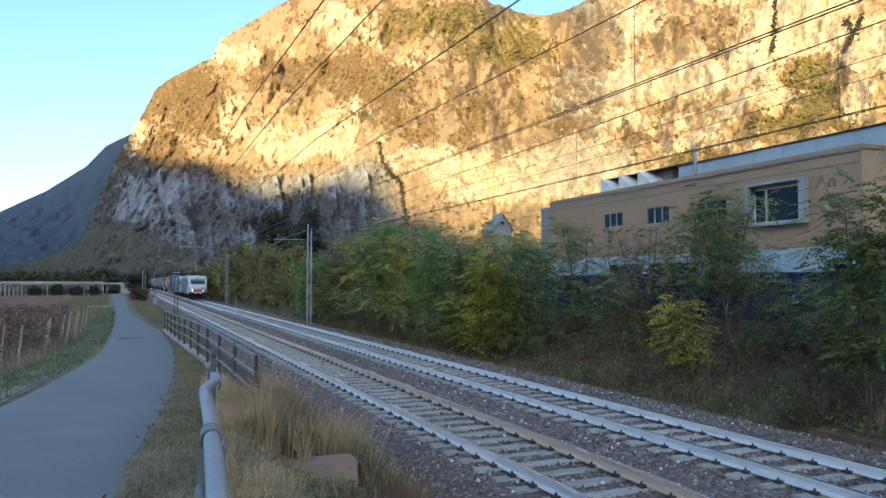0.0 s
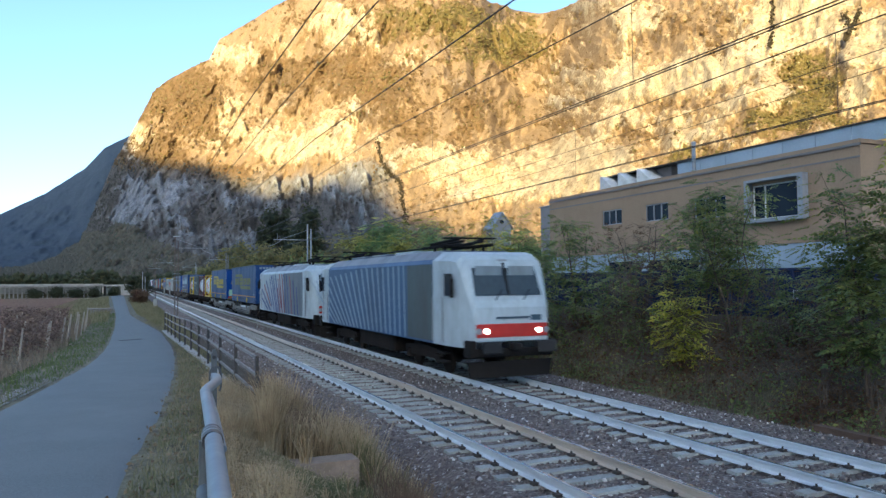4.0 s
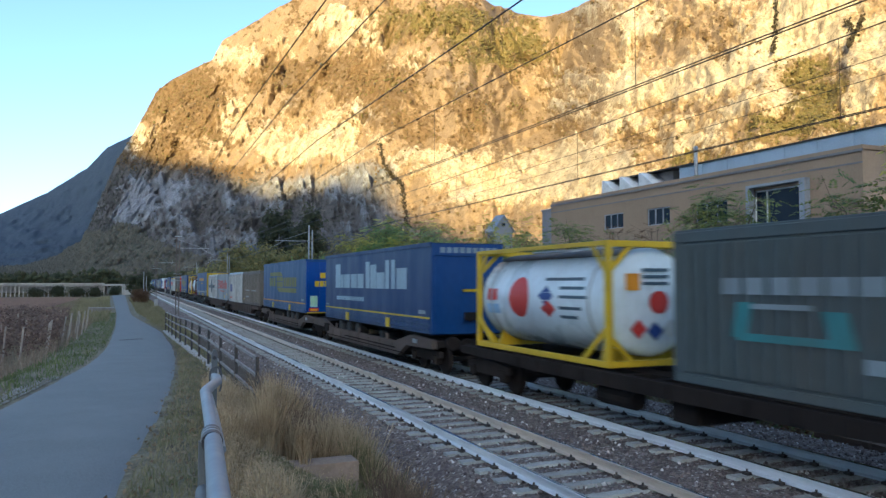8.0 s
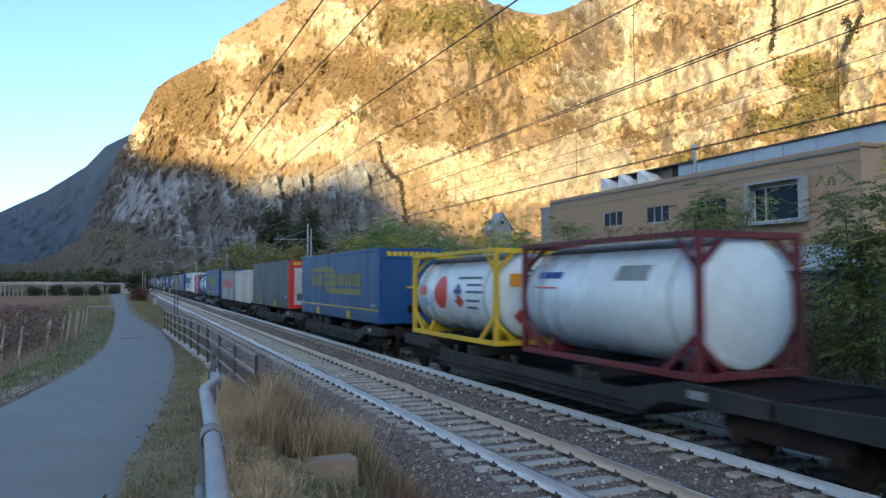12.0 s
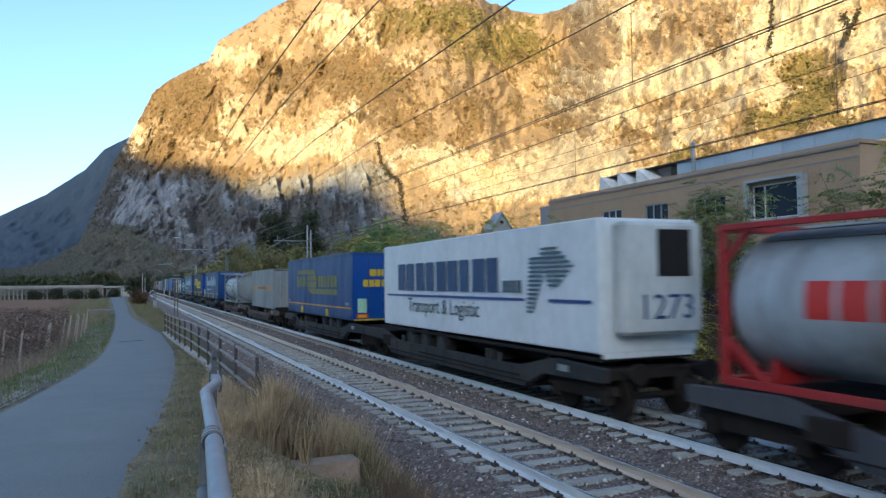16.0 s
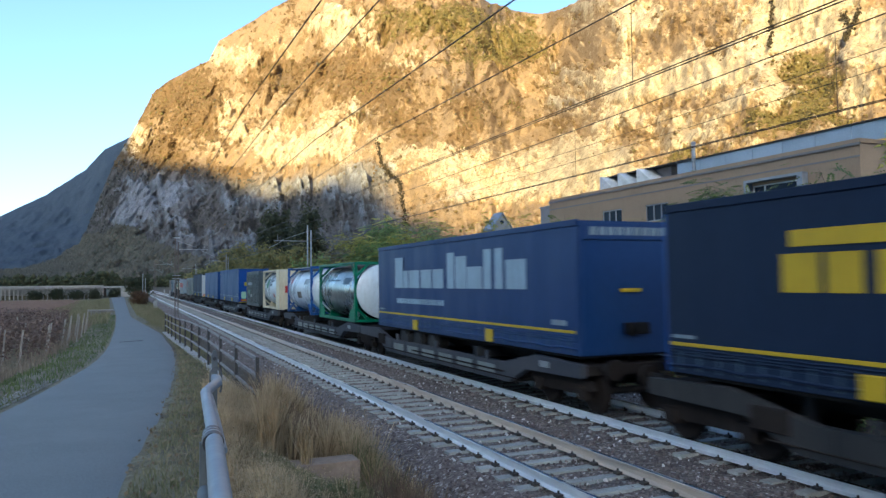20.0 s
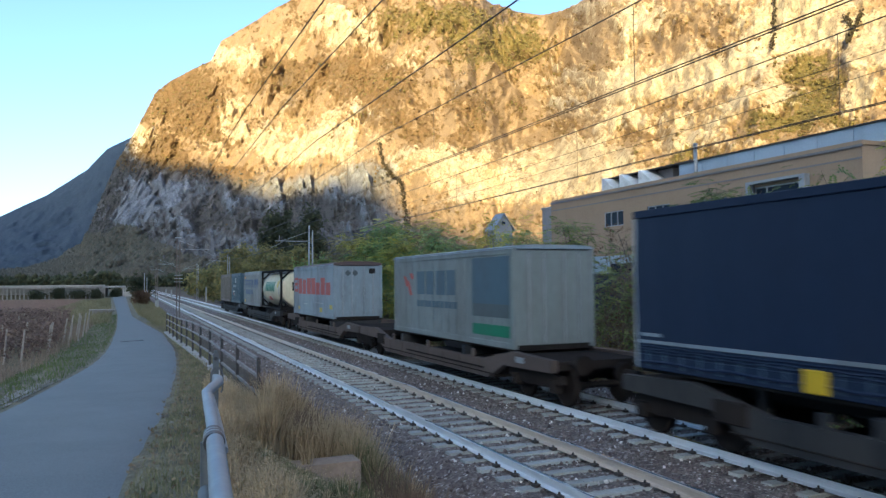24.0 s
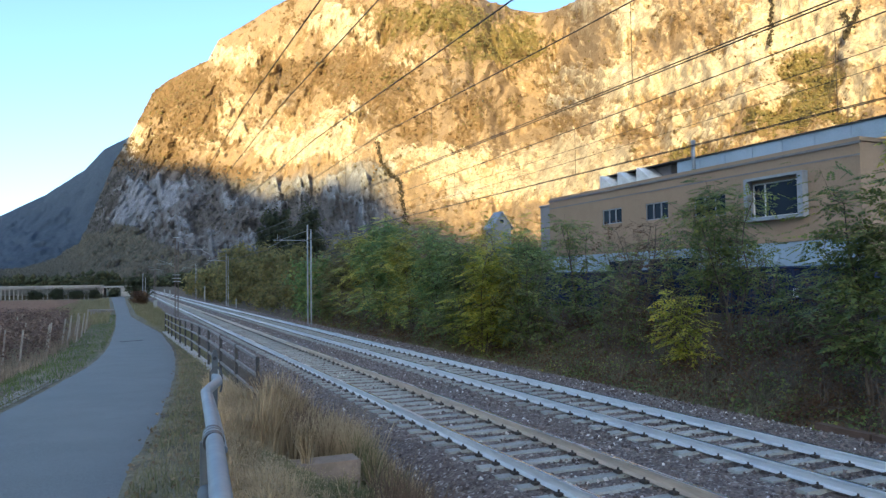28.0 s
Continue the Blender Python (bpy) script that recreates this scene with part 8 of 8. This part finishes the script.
        for sx in (-0.88, 0.88):
            part("buffer", Mesh().rod((sx, fy(0.0), 1.03), (sx, fy(-0.42), 1.03), 0.13, n=12).box(sx - 0.3, sx + 0.3, *sorted((fy(-0.42), fy(-0.5))), 0.86, 1.2, 0.03), WAGON_GREY, lo)
        part("side_window", Mesh().box(-1.492, -1.47, *sorted((fy(0.95), fy(1.45))), 2.45, 3.1), GLASS, lo)
        part("cab_door", Mesh().box(-1.494, -1.475, *sorted((fy(1.6), fy(2.2))), 1.05, 3.2, 0.008), LOCO_WHITE, lo)
        part("mirror", Mesh().box(-1.56, -1.48, *sorted((fy(0.8), fy(0.9))), 2.4, 2.95, 0.015), BLACK, lo)
        part("handrail", Mesh().rod((-1.52, fy(2.28), 1.1), (-1.52, fy(2.28), 2.4), 0.018, n=6).rod((-1.52, fy(1.52), 1.1), (-1.52, fy(1.52), 2.4), 0.018, n=6), GALV, lo)
        part("step", Mesh().box(-1.42, -1.2, *sorted((fy(1.62), fy(2.18))), 0.45, 0.5).box(-1.42, -1.2, *sorted((fy(1.62), fy(2.18))), 0.72, 0.76), BLACK, lo)
    part("side_panel", Mesh().box(-1.480, -1.468, 2.4, 4.6 if dark_panel else 7.4, 1.05, 3.4), DARK_GREY if dark_panel else LOCO_GREY, lo, "dark side panel")
    for a, b, z0, z1, col, d in stripes:
        part("stripe", Mesh().extrude([(a, z0), (b, z0), (b + d, z1), (a + d, z1)], "x", -1.488, -1.481), col, lo)
    for y in (4.1, L - 4.1):
        bogie(lo, y, 2.6)
    part("underframe_box", Mesh().box(-1.25, 1.25, 6.6, L - 6.6, 0.35, 0.97, 0.06), UNDER, lo)
    return rolling(lo, s)


ZEBRA_PALE = paint("pale blue stripe paint", (0.25, 0.33, 0.41), 0.4, 0.2)
zebra = [(4.75 + 0.5 * i, 4.87 + 0.5 * i + 0.006 * i, 1.02, 3.4 - 0.05 * max(0, i - 8), ZEBRA_PALE, 0.12 + 0.014 * i * i) for i in range(19)]
locomotive(120.5, "white electric locomotive with blue zebra-striped side and lit headlamps", paint_once("mid blue locomotive side", (0.035, 0.085, 0.19)), zebra, True)
# foot, rise, height and colour of each slanted stripe
fan = [(a + 0.15 * w, a + 0.78 * w, z0, z1, c, d) for a, d, z0, z1, c, w in (
    (12.5, 3.7, 1.08, 2.2, STRIPE_BLUE, 0.75), (11.6, 3.5, 1.06, 2.45, STRIPE_BLUE, 0.7), (11.55, 2.55, 1.32, 2.75, STRIPE_RED, 0.5), (11.1, 2.2, 1.32, 3.0, STRIPE_BLUE, 0.5),
    (10.4, 1.55, 1.05, 3.1, STRIPE_BLUE, 0.42), (9.6, 1.9, 1.02, 3.32, STRIPE_BLUE, 0.42), (9.2, 1.7, 1.02, 3.34, STRIPE_BLUE, 0.4), (8.75, 1.3, 1.02, 3.36, STRIPE_BLUE, 0.36),
    (8.45, 0.9, 1.03, 2.5, STRIPE_RED, 0.3), (8.1, 1.1, 1.3, 3.1, STRIPE_RED, 0.3), (7.75, 1.0, 1.02, 3.36, STRIPE_RED, 0.34), (7.1, 0.8, 1.02, 3.36, STRIPE_RED, 0.36), (6.5, 0.9, 1.02, 3.36, STRIPE_BLUE, 0.34), (5.8, 0.8, 1.02, 3.36, STRIPE_BLUE, 0.34), (5.0, 0.6, 1.02, 3.2, STRIPE_RED, 0.32), (4.2, 0.5, 1.02, 3.0, STRIPE_BLUE, 0.32), (3.4, 0.4, 1.02, 2.6, STRIPE_BLUE, 0.3))]
locomotive(138.8, "white electric locomotive with slanted blue and red stripes", LOCO_WHITE, fan, False)

CLOTH_WHITE = paint("pale blue cloth print", (0.30, 0.40, 0.49), 0.5, 0.25)
TI = [("blocks", 0, 0, 2.68, 3.74, CLOTH_WHITE, [(2.0, 2.8, 1), (2.85, 3.3, 0.56), (3.4, 4.35, 0.56), (4.5, 5.4, 0.56), (5.5, 6.35, 0.56), (6.65, 7.15, 1), (7.25, 8.0, 0.88), (8.05, 9.0, 0.58), (9.1, 9.55, 1), (9.75, 10.2, 1), (10.35, 11.4, 0.7)]), ("word", 2.2, 6.45, 2.15, 2.32, CLOTH_WHITE, 16)]
DA = [("word", 4.0, 9.8, 3.15, 3.5, FADED_YELLOW, 11), ("bar", 6.2, 8.9, 2.8, 2.88, FADED_YELLOW)]
LO = [("bar", 0.15, 1.1, 2.4, 3.2, FADED_RED), ("hole", 0.27, 0.98, 2.92, 3.08, PALE_BLUE), ("hole", 0.42, 0.98, 2.55, 2.75, PALE_BLUE), ("word", 1.3, 8.6, 2.3, 3.15, FADED_RED, 7, (1, 0.92, 1, 1, 0.72, 1, 0.72)), ("bar", 1.25, 1.6, 1.42, 1.6, YELLOW), ("bar", 6.3, 6.8, 1.42, 1.64, YELLOW), ("bar", 8.3, 8.75, 1.62, 1.82, YELLOW), ("bar", 5.4, 6.9, 1.86, 1.89, WHITE), ("bar", 2.6, 3.6, 1.75, 1.78, WHITE)]
LO_WIDE = [("bar", 0.4, 1.65, 2.3, 3.2, FADED_RED), ("hole", 0.55, 1.5, 2.9, 3.06, PALE_BLUE), ("hole", 0.75, 1.5, 2.45, 2.68, PALE_BLUE), ("word", 1.95, 8.5, 2.3, 3.15, FADED_RED, 7, (1, 0.92, 1, 1, 0.72, 1, 0.72)), ("bar", 2.7, 6.3, 2.0, 2.1, FADED_RED)] + LO[4:7]
CHEM = [("disc", 1.75, 2.75, 2.05, 3.05, RED), ("bar", 0.55, 1.1, 2.45, 2.75, RED), ("bar", 0.5, 1.2, 2.1, 2.35, LIGHT_BLUE), ("diamond", 3.2, 3.85, 2.35, 2.85, STRIPE_BLUE), ("diamond", 3.3, 3.95, 2.1, 2.5, RED), ("bar", 3.4, 5.0, 2.95, 3.02, SLATE), ("bar", 4.1, 5.1, 2.75, 2.82, SLATE), ("bar", 4.1, 5.2, 2.55, 2.62, SLATE), ("bar", 4.1, 5.0, 2.3, 2.37, SLATE), ("bar", 4.1, 4.8, 2.1, 2.17, SLATE)]
PLATE = [("bar", 0.6, 1.6, 2.95, 3.1, STRIPE_BLUE), ("bar", 0.6, 1.5, 2.72, 2.76, RED), ("bar", 3.6, 4.6, 2.9, 3.2, PALE_BLUE)]

SWAPS = []

# loads, from the head of the train
trailer(158.1, BLUE, "bright blue curtain trailer with yellow print", swoosh(FADED_YELLOW, BLUE), "bulk", None, ORANGE)
trailer(175.8, BLUE, "bright blue curtain trailer with yellow-lettered rear doors", swoosh(YELLOW, BLUE), "door", DOOR_BLUE, ORANGE)
tank_load(192.0, 6.06, YELLOW, TANK_WHITE, "white tank in a yellow frame with red emblem", CHEM)
tank_load(200.0, 6.06, DARK_RED, TANK_WHITE, "white tank in a dark red frame", PLATE, dome=TANK_WHITE, face_marks=False, r=1.19, end=0.12)
box_load(208.3, 6.06, DARK_GREY, "dark green-grey steel container with white diamonds", [("word", 1.2, 4.6, 2.72, 2.98, PALE_BLUE, 7, 1), ("bar", 1.5, 2.9, 2.5, 2.58, PALE_BLUE), ("slant", 1.4, 1.7, 2.05, 2.6, TEAL, 0.12), ("bar", 1.5, 3.3, 2.0, 2.12, TEAL), ("slant", 3.2, 3.6, 2.0, 2.5, TEAL, -0.15), ("diamond", 4.9, 5.3, 2.6, 3.0, PALE_BLUE), ("bar", 3.7, 4.7, 1.7, 1.9, PALE_BLUE), ("bar", 4.9, 5.3, 2.05, 2.2, FADED_RED)])
tank_load(216.3, 6.06, YELLOW, TANK_WHITE, "white tank in a yellow frame with red emblem", CHEM)
trailer(225.5, NAVY, "navy curtain trailer with pale lettering", TI, "bulk", BLUE, YELLOW)
trailer(243.4, STEEL_BLUE, "faded blue curtain trailer with yellow-lettered bright blue doors", swoosh(FADED_YELLOW, STEEL_BLUE), "door", DOOR_BLUE, ORANGE)
box_load(258.9, 9.0, BROWN_SIDE, "dusty brown ribbed bulk container", [("bar", 2.4, 4.2, 2.25, 2.35, GREY_SIDE), ("bar", 2.4, 4.2, 1.75, 1.83, GREY_SIDE), ("bar", 5.2, 7.6, 2.25, 2.35, GREY_SIDE), ("bar", 1.2, 1.6, 1.5, 1.65, YELLOW)], 0.33, BROWN_SIDE, rib_depth=0.09)
box_load(267.9, 9.0, WHITE, "white panelled container with a blue roof edge and a blue-red emblem", [("bar", 1.6, 3.0, 2.1, 2.75, STRIPE_BLUE), ("bar", 1.6, 3.0, 1.5, 1.62, RED)], 0.85, LIGHT_BLUE, rib_depth=0.13, cap=0.1)
SWAPS.append(box_load(278.35, 9.1, PALE_BLUE, "pale blue-grey swap body with red print", LO_WIDE, 0.0, ROOF_BROWN, rib_depth=0.0, cap=0.08))
box_load(287.6, 9.0, WHITE, "white ribbed container with a round dark blue emblem", [("disc", 3.45, 5.15, 1.75, 3.3, SLATE), ("hole", 4.25, 5.05, 2.75, 2.82, WHITE), ("hole", 3.55, 4.45, 2.2, 2.27, WHITE), ("word", 0.9, 3.3, 2.35, 2.65, SLATE, 5, 1), ("word", 5.3, 7.6, 2.35, 2.65, SLATE, 8, 1), ("bar", 7.5, 8.4, 3.08, 3.13, SLATE), ("bar", 8.05, 8.4, 2.62, 2.72, FADED_RED), ("bar", 8.05, 8.4, 2.35, 2.41, SLATE), ("bar", 8.0, 8.45, 1.95, 2.05, FADED_YELLOW)], 0.95, WHITE, rib_depth=0.13, cap=0.08)
trailer(298.6, STEEL_BLUE, "blue curtain trailer with a yellow front", [(k, a, b, z0, z1, ORANGE, *m) for k, a, b, z0, z1, _, *m in DA], "bulk", OCHRE, CREAM)
tank_load(315.7, 6.06, DARK_RED, TANK_WHITE, "white tank in a dark red frame with domed end", PLATE, dome=TANK_WHITE, face_marks=False, r=1.19, end=0.12)
tank_load(323.2, 6.06, YELLOW, TANK_WHITE, "white tank in a yellow frame with red emblem", CHEM)
trailer(332.6, STEEL_BLUE, "faded blue curtain trailer with yellow print", swoosh(FADED_YELLOW, STEEL_BLUE), "bulk", None, YELLOW)
tr = trailer(349.8, DARK_GREY, "dark grey curtain trailer with red-framed rear doors", [], "bulk", RED, None)
part("door_poster", Mesh().box(-0.95, 0.95, -0.045, -0.031, 1.5, 3.7), WHITE, tr)
part("poster_bars", Mesh().box(-0.8, 0.8, -0.052, -0.045, 1.75, 2.15).box(-0.5, 0.6, -0.052, -0.045, 2.5, 3.2), DARK_GREY, tr)
box_load(365.2, 9.0, WHITE, "off-white ribbed steel container without print", [], 0.4, WHITE, cap=0.05)
SWAPS.append(box_load(375.5, 9.0, PALE_BLUE, "pale blue-grey swap body with red print", LO, 0.0, ROOF_BROWN, rib_depth=0.0, cap=0.08))
trailer(386.5, STEEL_BLUE, "blue curtain trailer with faded print and a puckered curtain", swoosh(FADED_YELLOW, STEEL_BLUE), "bulk", BLUE, ORANGE)
ad = tank_load(403.7, 5.9, ROYAL, TANK_WHITE, "white tank in a blue frame with blue print", [("word", 1.0, 4.2, 2.75, 3.15, ROYAL, 5), ("bar", 4.4, 5.0, 2.2, 2.7, SLATE)], dome=TANK_WHITE, face_marks=False, r=1.2, end=0.4, out=-0.25, style="beam")
tank_load(411.2, 6.06, FRAME_RED, TANK_GREY, "grey tank in a red frame with red print", [("word", 1.6, 4.4, 2.3, 2.85, RED, 5), ("disc", 3.6, 4.2, 1.75, 2.1, RED)], face_marks=False)
rt = trailer(420.5, CLEAN_WHITE, "white refrigerated trailer with blue print and cooling unit", [("word", 1.65, 9.45, 2.6, 3.5, DARK_BLUE, 9), ("word", 9.5, 10.5, 2.6, 2.9, SLATE, 4), ("bar", 0.5, 10.6, 2.4, 2.47, STRIPE_BLUE), ("bar", 11.7, 13.4, 2.4, 2.47, STRIPE_BLUE)] + [("bar", 10.72 + 0.012 * i, 11.0 + 0.06 * min(i, 10), 2.12 + 0.105 * i, 2.18 + 0.105 * i, SLATE) for i in range(13)] + [("bar", 11.35 + 0.05 * abs(7 - i), 12.75 - 0.16 * abs(4 - i), 2.75 + 0.105 * i, 2.81 + 0.105 * i, SLATE) for i in range(9)], "reefer", None, None, reefer=True)
letters(rt, "Transport & Logistic", 0.66, DARK_GREY, (-1.295, 13.6 - 2.6, 1.9), (90, 0, -90))
letters(rt, "1273", 0.74, DARK_BLUE, (-0.62, -0.425, 2.08), (90, 0, 0))
trailer(438.3, BLUE, "bright blue curtain trailer with yellow-lettered rear doors", swoosh(FADED_YELLOW, BLUE), "door", DOOR_BLUE, ORANGE)
box_load(457.2, 9.0, GREY_SIDE, "pale grey container with an orange band", [("bar", 0.3, 8.7, 2.4, 2.72, paint_once("dull orange band", (0.36, 0.17, 0.045))), ("word", 2.6, 6.2, 2.47, 2.65, BROWN_SIDE, 10, 1), ("bar", 4.2, 4.5, 2.46, 2.66, RED)], 0.0, PALE_BLUE, rib_depth=0.0)
tank_load(474.8, 9.0, GREY_SIDE, TANK_GREY, "long grey tank with green print in a pale grey frame", [("bar", 1.0, 4.2, 2.98, 3.03, DARK_GREEN), ("word", 1.0, 2.9, 2.62, 2.88, DARK_GREEN, 6), ("bar", 3.2, 4.4, 2.62, 2.72, DARK_GREEN), ("bar", 5.0, 6.8, 2.95, 3.0, SLATE), ("bar", 5.0, 6.6, 2.78, 2.83, SLATE), ("bar", 5.0, 6.8, 2.6, 2.65, SLATE), ("bar", 4.7, 5.3, 2.1, 2.3, SLATE)], dome=GREY_SIDE, face_marks=False)
trailer(489.0, NAVY, "navy curtain trailer with pale lettering", TI, "bulk", BLUE, YELLOW)
trailer(506.9, NAVY_DARK, "dark navy curtain trailer with yellow print and yellow-lettered doors", swoosh(YELLOW, NAVY_DARK), "door", DOOR_BLUE, YELLOW)
trailer(523.2, NAVY, "navy curtain trailer with pale lettering", TI, "bulk", NAVY, YELLOW)
tank_load(540.2, 6.3, GREEN, TANK_STEEL, "bare steel tank with white domed end in a green frame", [("bar", 1.3, 3.6, 2.95, 3.02, SLATE), ("bar", 4.2, 5.3, 2.8, 3.1, SLATE), ("bar", 2.8, 3.7, 1.95, 2.2, WHITE)], dome=TANK_WHITE, face_marks=False, r=1.2, end=0.4, out=-0.25, style="plated")
tank_load(548.4, 6.06, ROYAL, TANK_WHITE, "white tank with domed end in a blue frame", [("disc", 0.6, 1.0, 2.8, 3.2, RED), ("bar", 4.2, 5.2, 2.8, 3.1, PALE_BLUE), ("bar", 2.6, 3.6, 2.05, 2.4, BROWN_SIDE)], dome=TANK_WHITE, face_marks=False, r=1.2, end=0.4, out=-0.25, style="beam")
ct = tank_load(557.0, 6.3, CREAM, TANK_WHITE, "white gas tank in a cream panelled frame with green signs", [("disc", 1.0, 1.9, 2.5, 3.2, GREEN), ("word", 2.1, 3.4, 2.95, 3.1, SLATE, 5, 1), ("word", 2.1, 3.2, 2.7, 2.85, SLATE, 5, 1), ("bar", 3.4, 3.8, 1.95, 2.2, RED)], face_marks=False)
part("end_panel", Mesh().box(-1.2, 1.2, -0.03, -0.002, 1.25, 3.74, 0.01).box(-1.245, -1.222, 0, 1.1, 1.25, 3.74, 0.005), CREAM, ct, "cream end panel")
for x, z, col, w in ((-0.75, 2.5, RED, 0.13), (0.0, 2.5, GREEN, 0.2), (0.75, 2.55, GREEN, 0.14)):
    part("end_sign", Mesh().box(x - w, x + w, -0.036, -0.03, z - 0.22, z + 0.22), col, ct)
box_load(565.1, 6.06, DARK_GREY, "dark green-grey steel container with pale marks", [("bar", 1.0, 3.0, 2.75, 2.98, PALE_BLUE), ("bar", 1.2, 2.0, 2.1, 2.4, GREEN), ("bar", 2.4, 3.0, 1.85, 2.05, WHITE)])
trailer(575.4, STEEL_BLUE, "blue curtain trailer with blue doors", [], "door", DOOR_BLUE, PALE_BLUE)
trailer(591.6, STEEL_BLUE, "blue curtain trailer with a blue front", [], "bulk", BLUE, None)
trailer(609.8, NAVY_DARK, "navy curtain trailer with white rear doors", [], "door", WHITE, PALE_BLUE)
box_load(628.3, 9.0, BLUE_GREY, "grey swap body with dark print and a blue-green picture panel", [("slant", 1.25, 1.5, 2.75, 3.1, FADED_RED, -0.25), ("slant", 1.6, 1.85, 2.45, 2.95, FADED_RED, -0.3), ("slant", 1.75, 2.0, 3.0, 3.2, FADED_RED, -0.15), ("word", 2.3, 5.6, 2.5, 3.25, SLATE, 4, 1), ("word", 2.3, 5.6, 2.1, 2.3, SLATE, 10, 1), ("bar", 6.6, 8.8, 2.3, 3.55, SLATE), ("bar", 6.6, 8.8, 1.45, 1.75, GREEN), ("bar", 6.6, 8.8, 1.95, 2.3, DARK_GREY)], 0.6, PALE_BLUE, rib_depth=0.02, cap=0.06)
SWAPS.append(box_load(646.0, 9.1, PALE_BLUE, "pale blue-grey swap body with red print", LO, 0.0, ROOF_BROWN, rib_depth=0.0, cap=0.14))
rk = tank_load(659.2, 7.3, BLACK, CREAM, "cream tank with green print in a dark frame", [("word", 1.4, 5.0, 2.35, 3.0, GREEN, 6), ("disc", 5.6, 6.4, 2.6, 3.1, YELLOW), ("bar", 2.2, 3.2, 1.75, 2.0, RED)], dome=CREAM, face_marks=False, r=1.18, end=0.5, out=-0.1)
dome_print(rk, [(-0.5, -0.26, 2.4, 2.95, BLACK), (-0.2, -0.06, 2.45, 2.78, BLACK), (0.0, 0.14, 2.45, 2.78, BLACK), (0.2, 0.34, 2.45, 2.78, BLACK), (0.4, 0.52, 2.45, 2.78, BLACK), (-0.1, 0.1, 2.86, 2.98, GREEN), (-0.3, -0.08, 1.95, 2.12, RED), (0.06, 0.3, 1.95, 2.12, ORANGE)], -0.176)
dome_print(ad, [(-0.45, 0.0, 2.52, 2.58, ROYAL), (-0.02, 0.22, 2.4, 2.46, ROYAL), (-0.02, 0.22, 2.64, 2.7, ROYAL), (0.18, 0.26, 2.44, 2.66, ROYAL), (0.26, 0.48, 2.52, 2.58, ROYAL), (-0.25, 0.3, 3.0, 3.05, SLATE)], -0.326)
box_load(667.4, 8.1, GREY_SIDE, "pale grey ribbed container with blue print", [("bar", 1.0, 5.3, 2.78, 3.2, INK), ("bar", 5.8, 7.8, 2.78, 3.2, INK)] + [("hole", 1.25 + 0.62 * i, 1.5 + 0.62 * i, 2.88, 3.1, GREY_SIDE) for i in range(6)] + [("bar", 1.0, 7.8, 2.68, 2.72, INK), ("bar", 1.0, 7.8, 2.6, 2.64, INK), ("word", 1.6, 5.2, 2.05, 2.42, INK, 7, 1), ("bar", 0.9, 1.4, 3.3, 3.42, ORANGE), ("bar", 0.9, 1.4, 1.4, 1.6, YELLOW)], 0.33, GREY_SIDE, rib_depth=0.08)
box_load(677.6, 6.06, SLATE, "slate blue container with white mark", [("bar", 1.4, 3.6, 2.55, 2.8, PALE_BLUE), ("slant", 2.9, 3.3, 2.95, 3.4, WHITE, 0.1), ("slant", 1.6, 2.8, 2.1, 2.25, WHITE, -0.3), ("bar", 1.8, 2.1, 1.85, 2.1, RED), ("bar", 2.3, 3.0, 1.8, 2.0, PALE_BLUE)])
box_load(684.5, 8.0, BROWN_SIDE, "dusty brown ribbed container at the end of the train", [], 0.42, BROWN_SIDE, rib_depth=0.06)

def end_fittings(c, top):
    """Vent and hazard plates on the end wall of a swap body."""
    part("end_vent", Mesh().box(0.55, 0.85, -0.02, 0.02, top - 0.45, top - 0.2, 0.01), BLACK, c)
    for sx in (-0.5, -0.15):
        part("hazard_plate", Mesh().extrude([(sx - 0.16, top - 0.42), (sx, top - 0.58), (sx + 0.16, top - 0.42), (sx, top - 0.26)], "y", 0.005, 0.02), DARK_GREY, c)


for c in SWAPS:
    end_fittings(c, 3.78)

# wagons under the loads
for a, b, col, tone in ((157.3, 190.2, WAGON_PALE, "pale grey"), (224.6, 258.0, WAGON_BROWN, "red-brown"), (297.8, 330.4, WAGON_GREY, "dark grey"), (331.4, 364.4, WAGON_GREY, "dark grey"), (385.7, 418.6, WAGON_BLUE, "dusty blue-grey"), (419.6, 453.2, WAGON_GREY, "dark grey"), (454.6, 486.6, WAGON_RUST, "rusty grey"), (488.0, 521.6, WAGON_GREY, "dark grey"), (522.4, 555.6, WAGON_BLUE, "dusty blue-grey"), (556.4, 590.0, WAGON_BLUE, "dusty blue-grey"), (590.8, 624.4, WAGON_GREY, "dark grey"), (625.6, 656.9, WAGON_BROWN, "rust-brown"), (657.9, 693.2, WAGON_GREY, "dark grey")):
    pocket_wagon(a, b, col, tone)
flat_wagon(190.9, 223.9, UNDER, "grimy brown articulated", 2, 0.84)
flat_wagon(258.2, 277.6, WAGON_UMBER, "red-brown")
flat_wagon(277.9, 297.3, WAGON_UMBER, "red-brown")
flat_wagon(364.6, 385.2, UNDER, "grimy brown")


def motions():
    for ob, s in MOVERS:
        walk(ob, [(t, pose(TRACK_2, s - SPEED * t, 0)) for t in (0, 14, 28)])

motions()
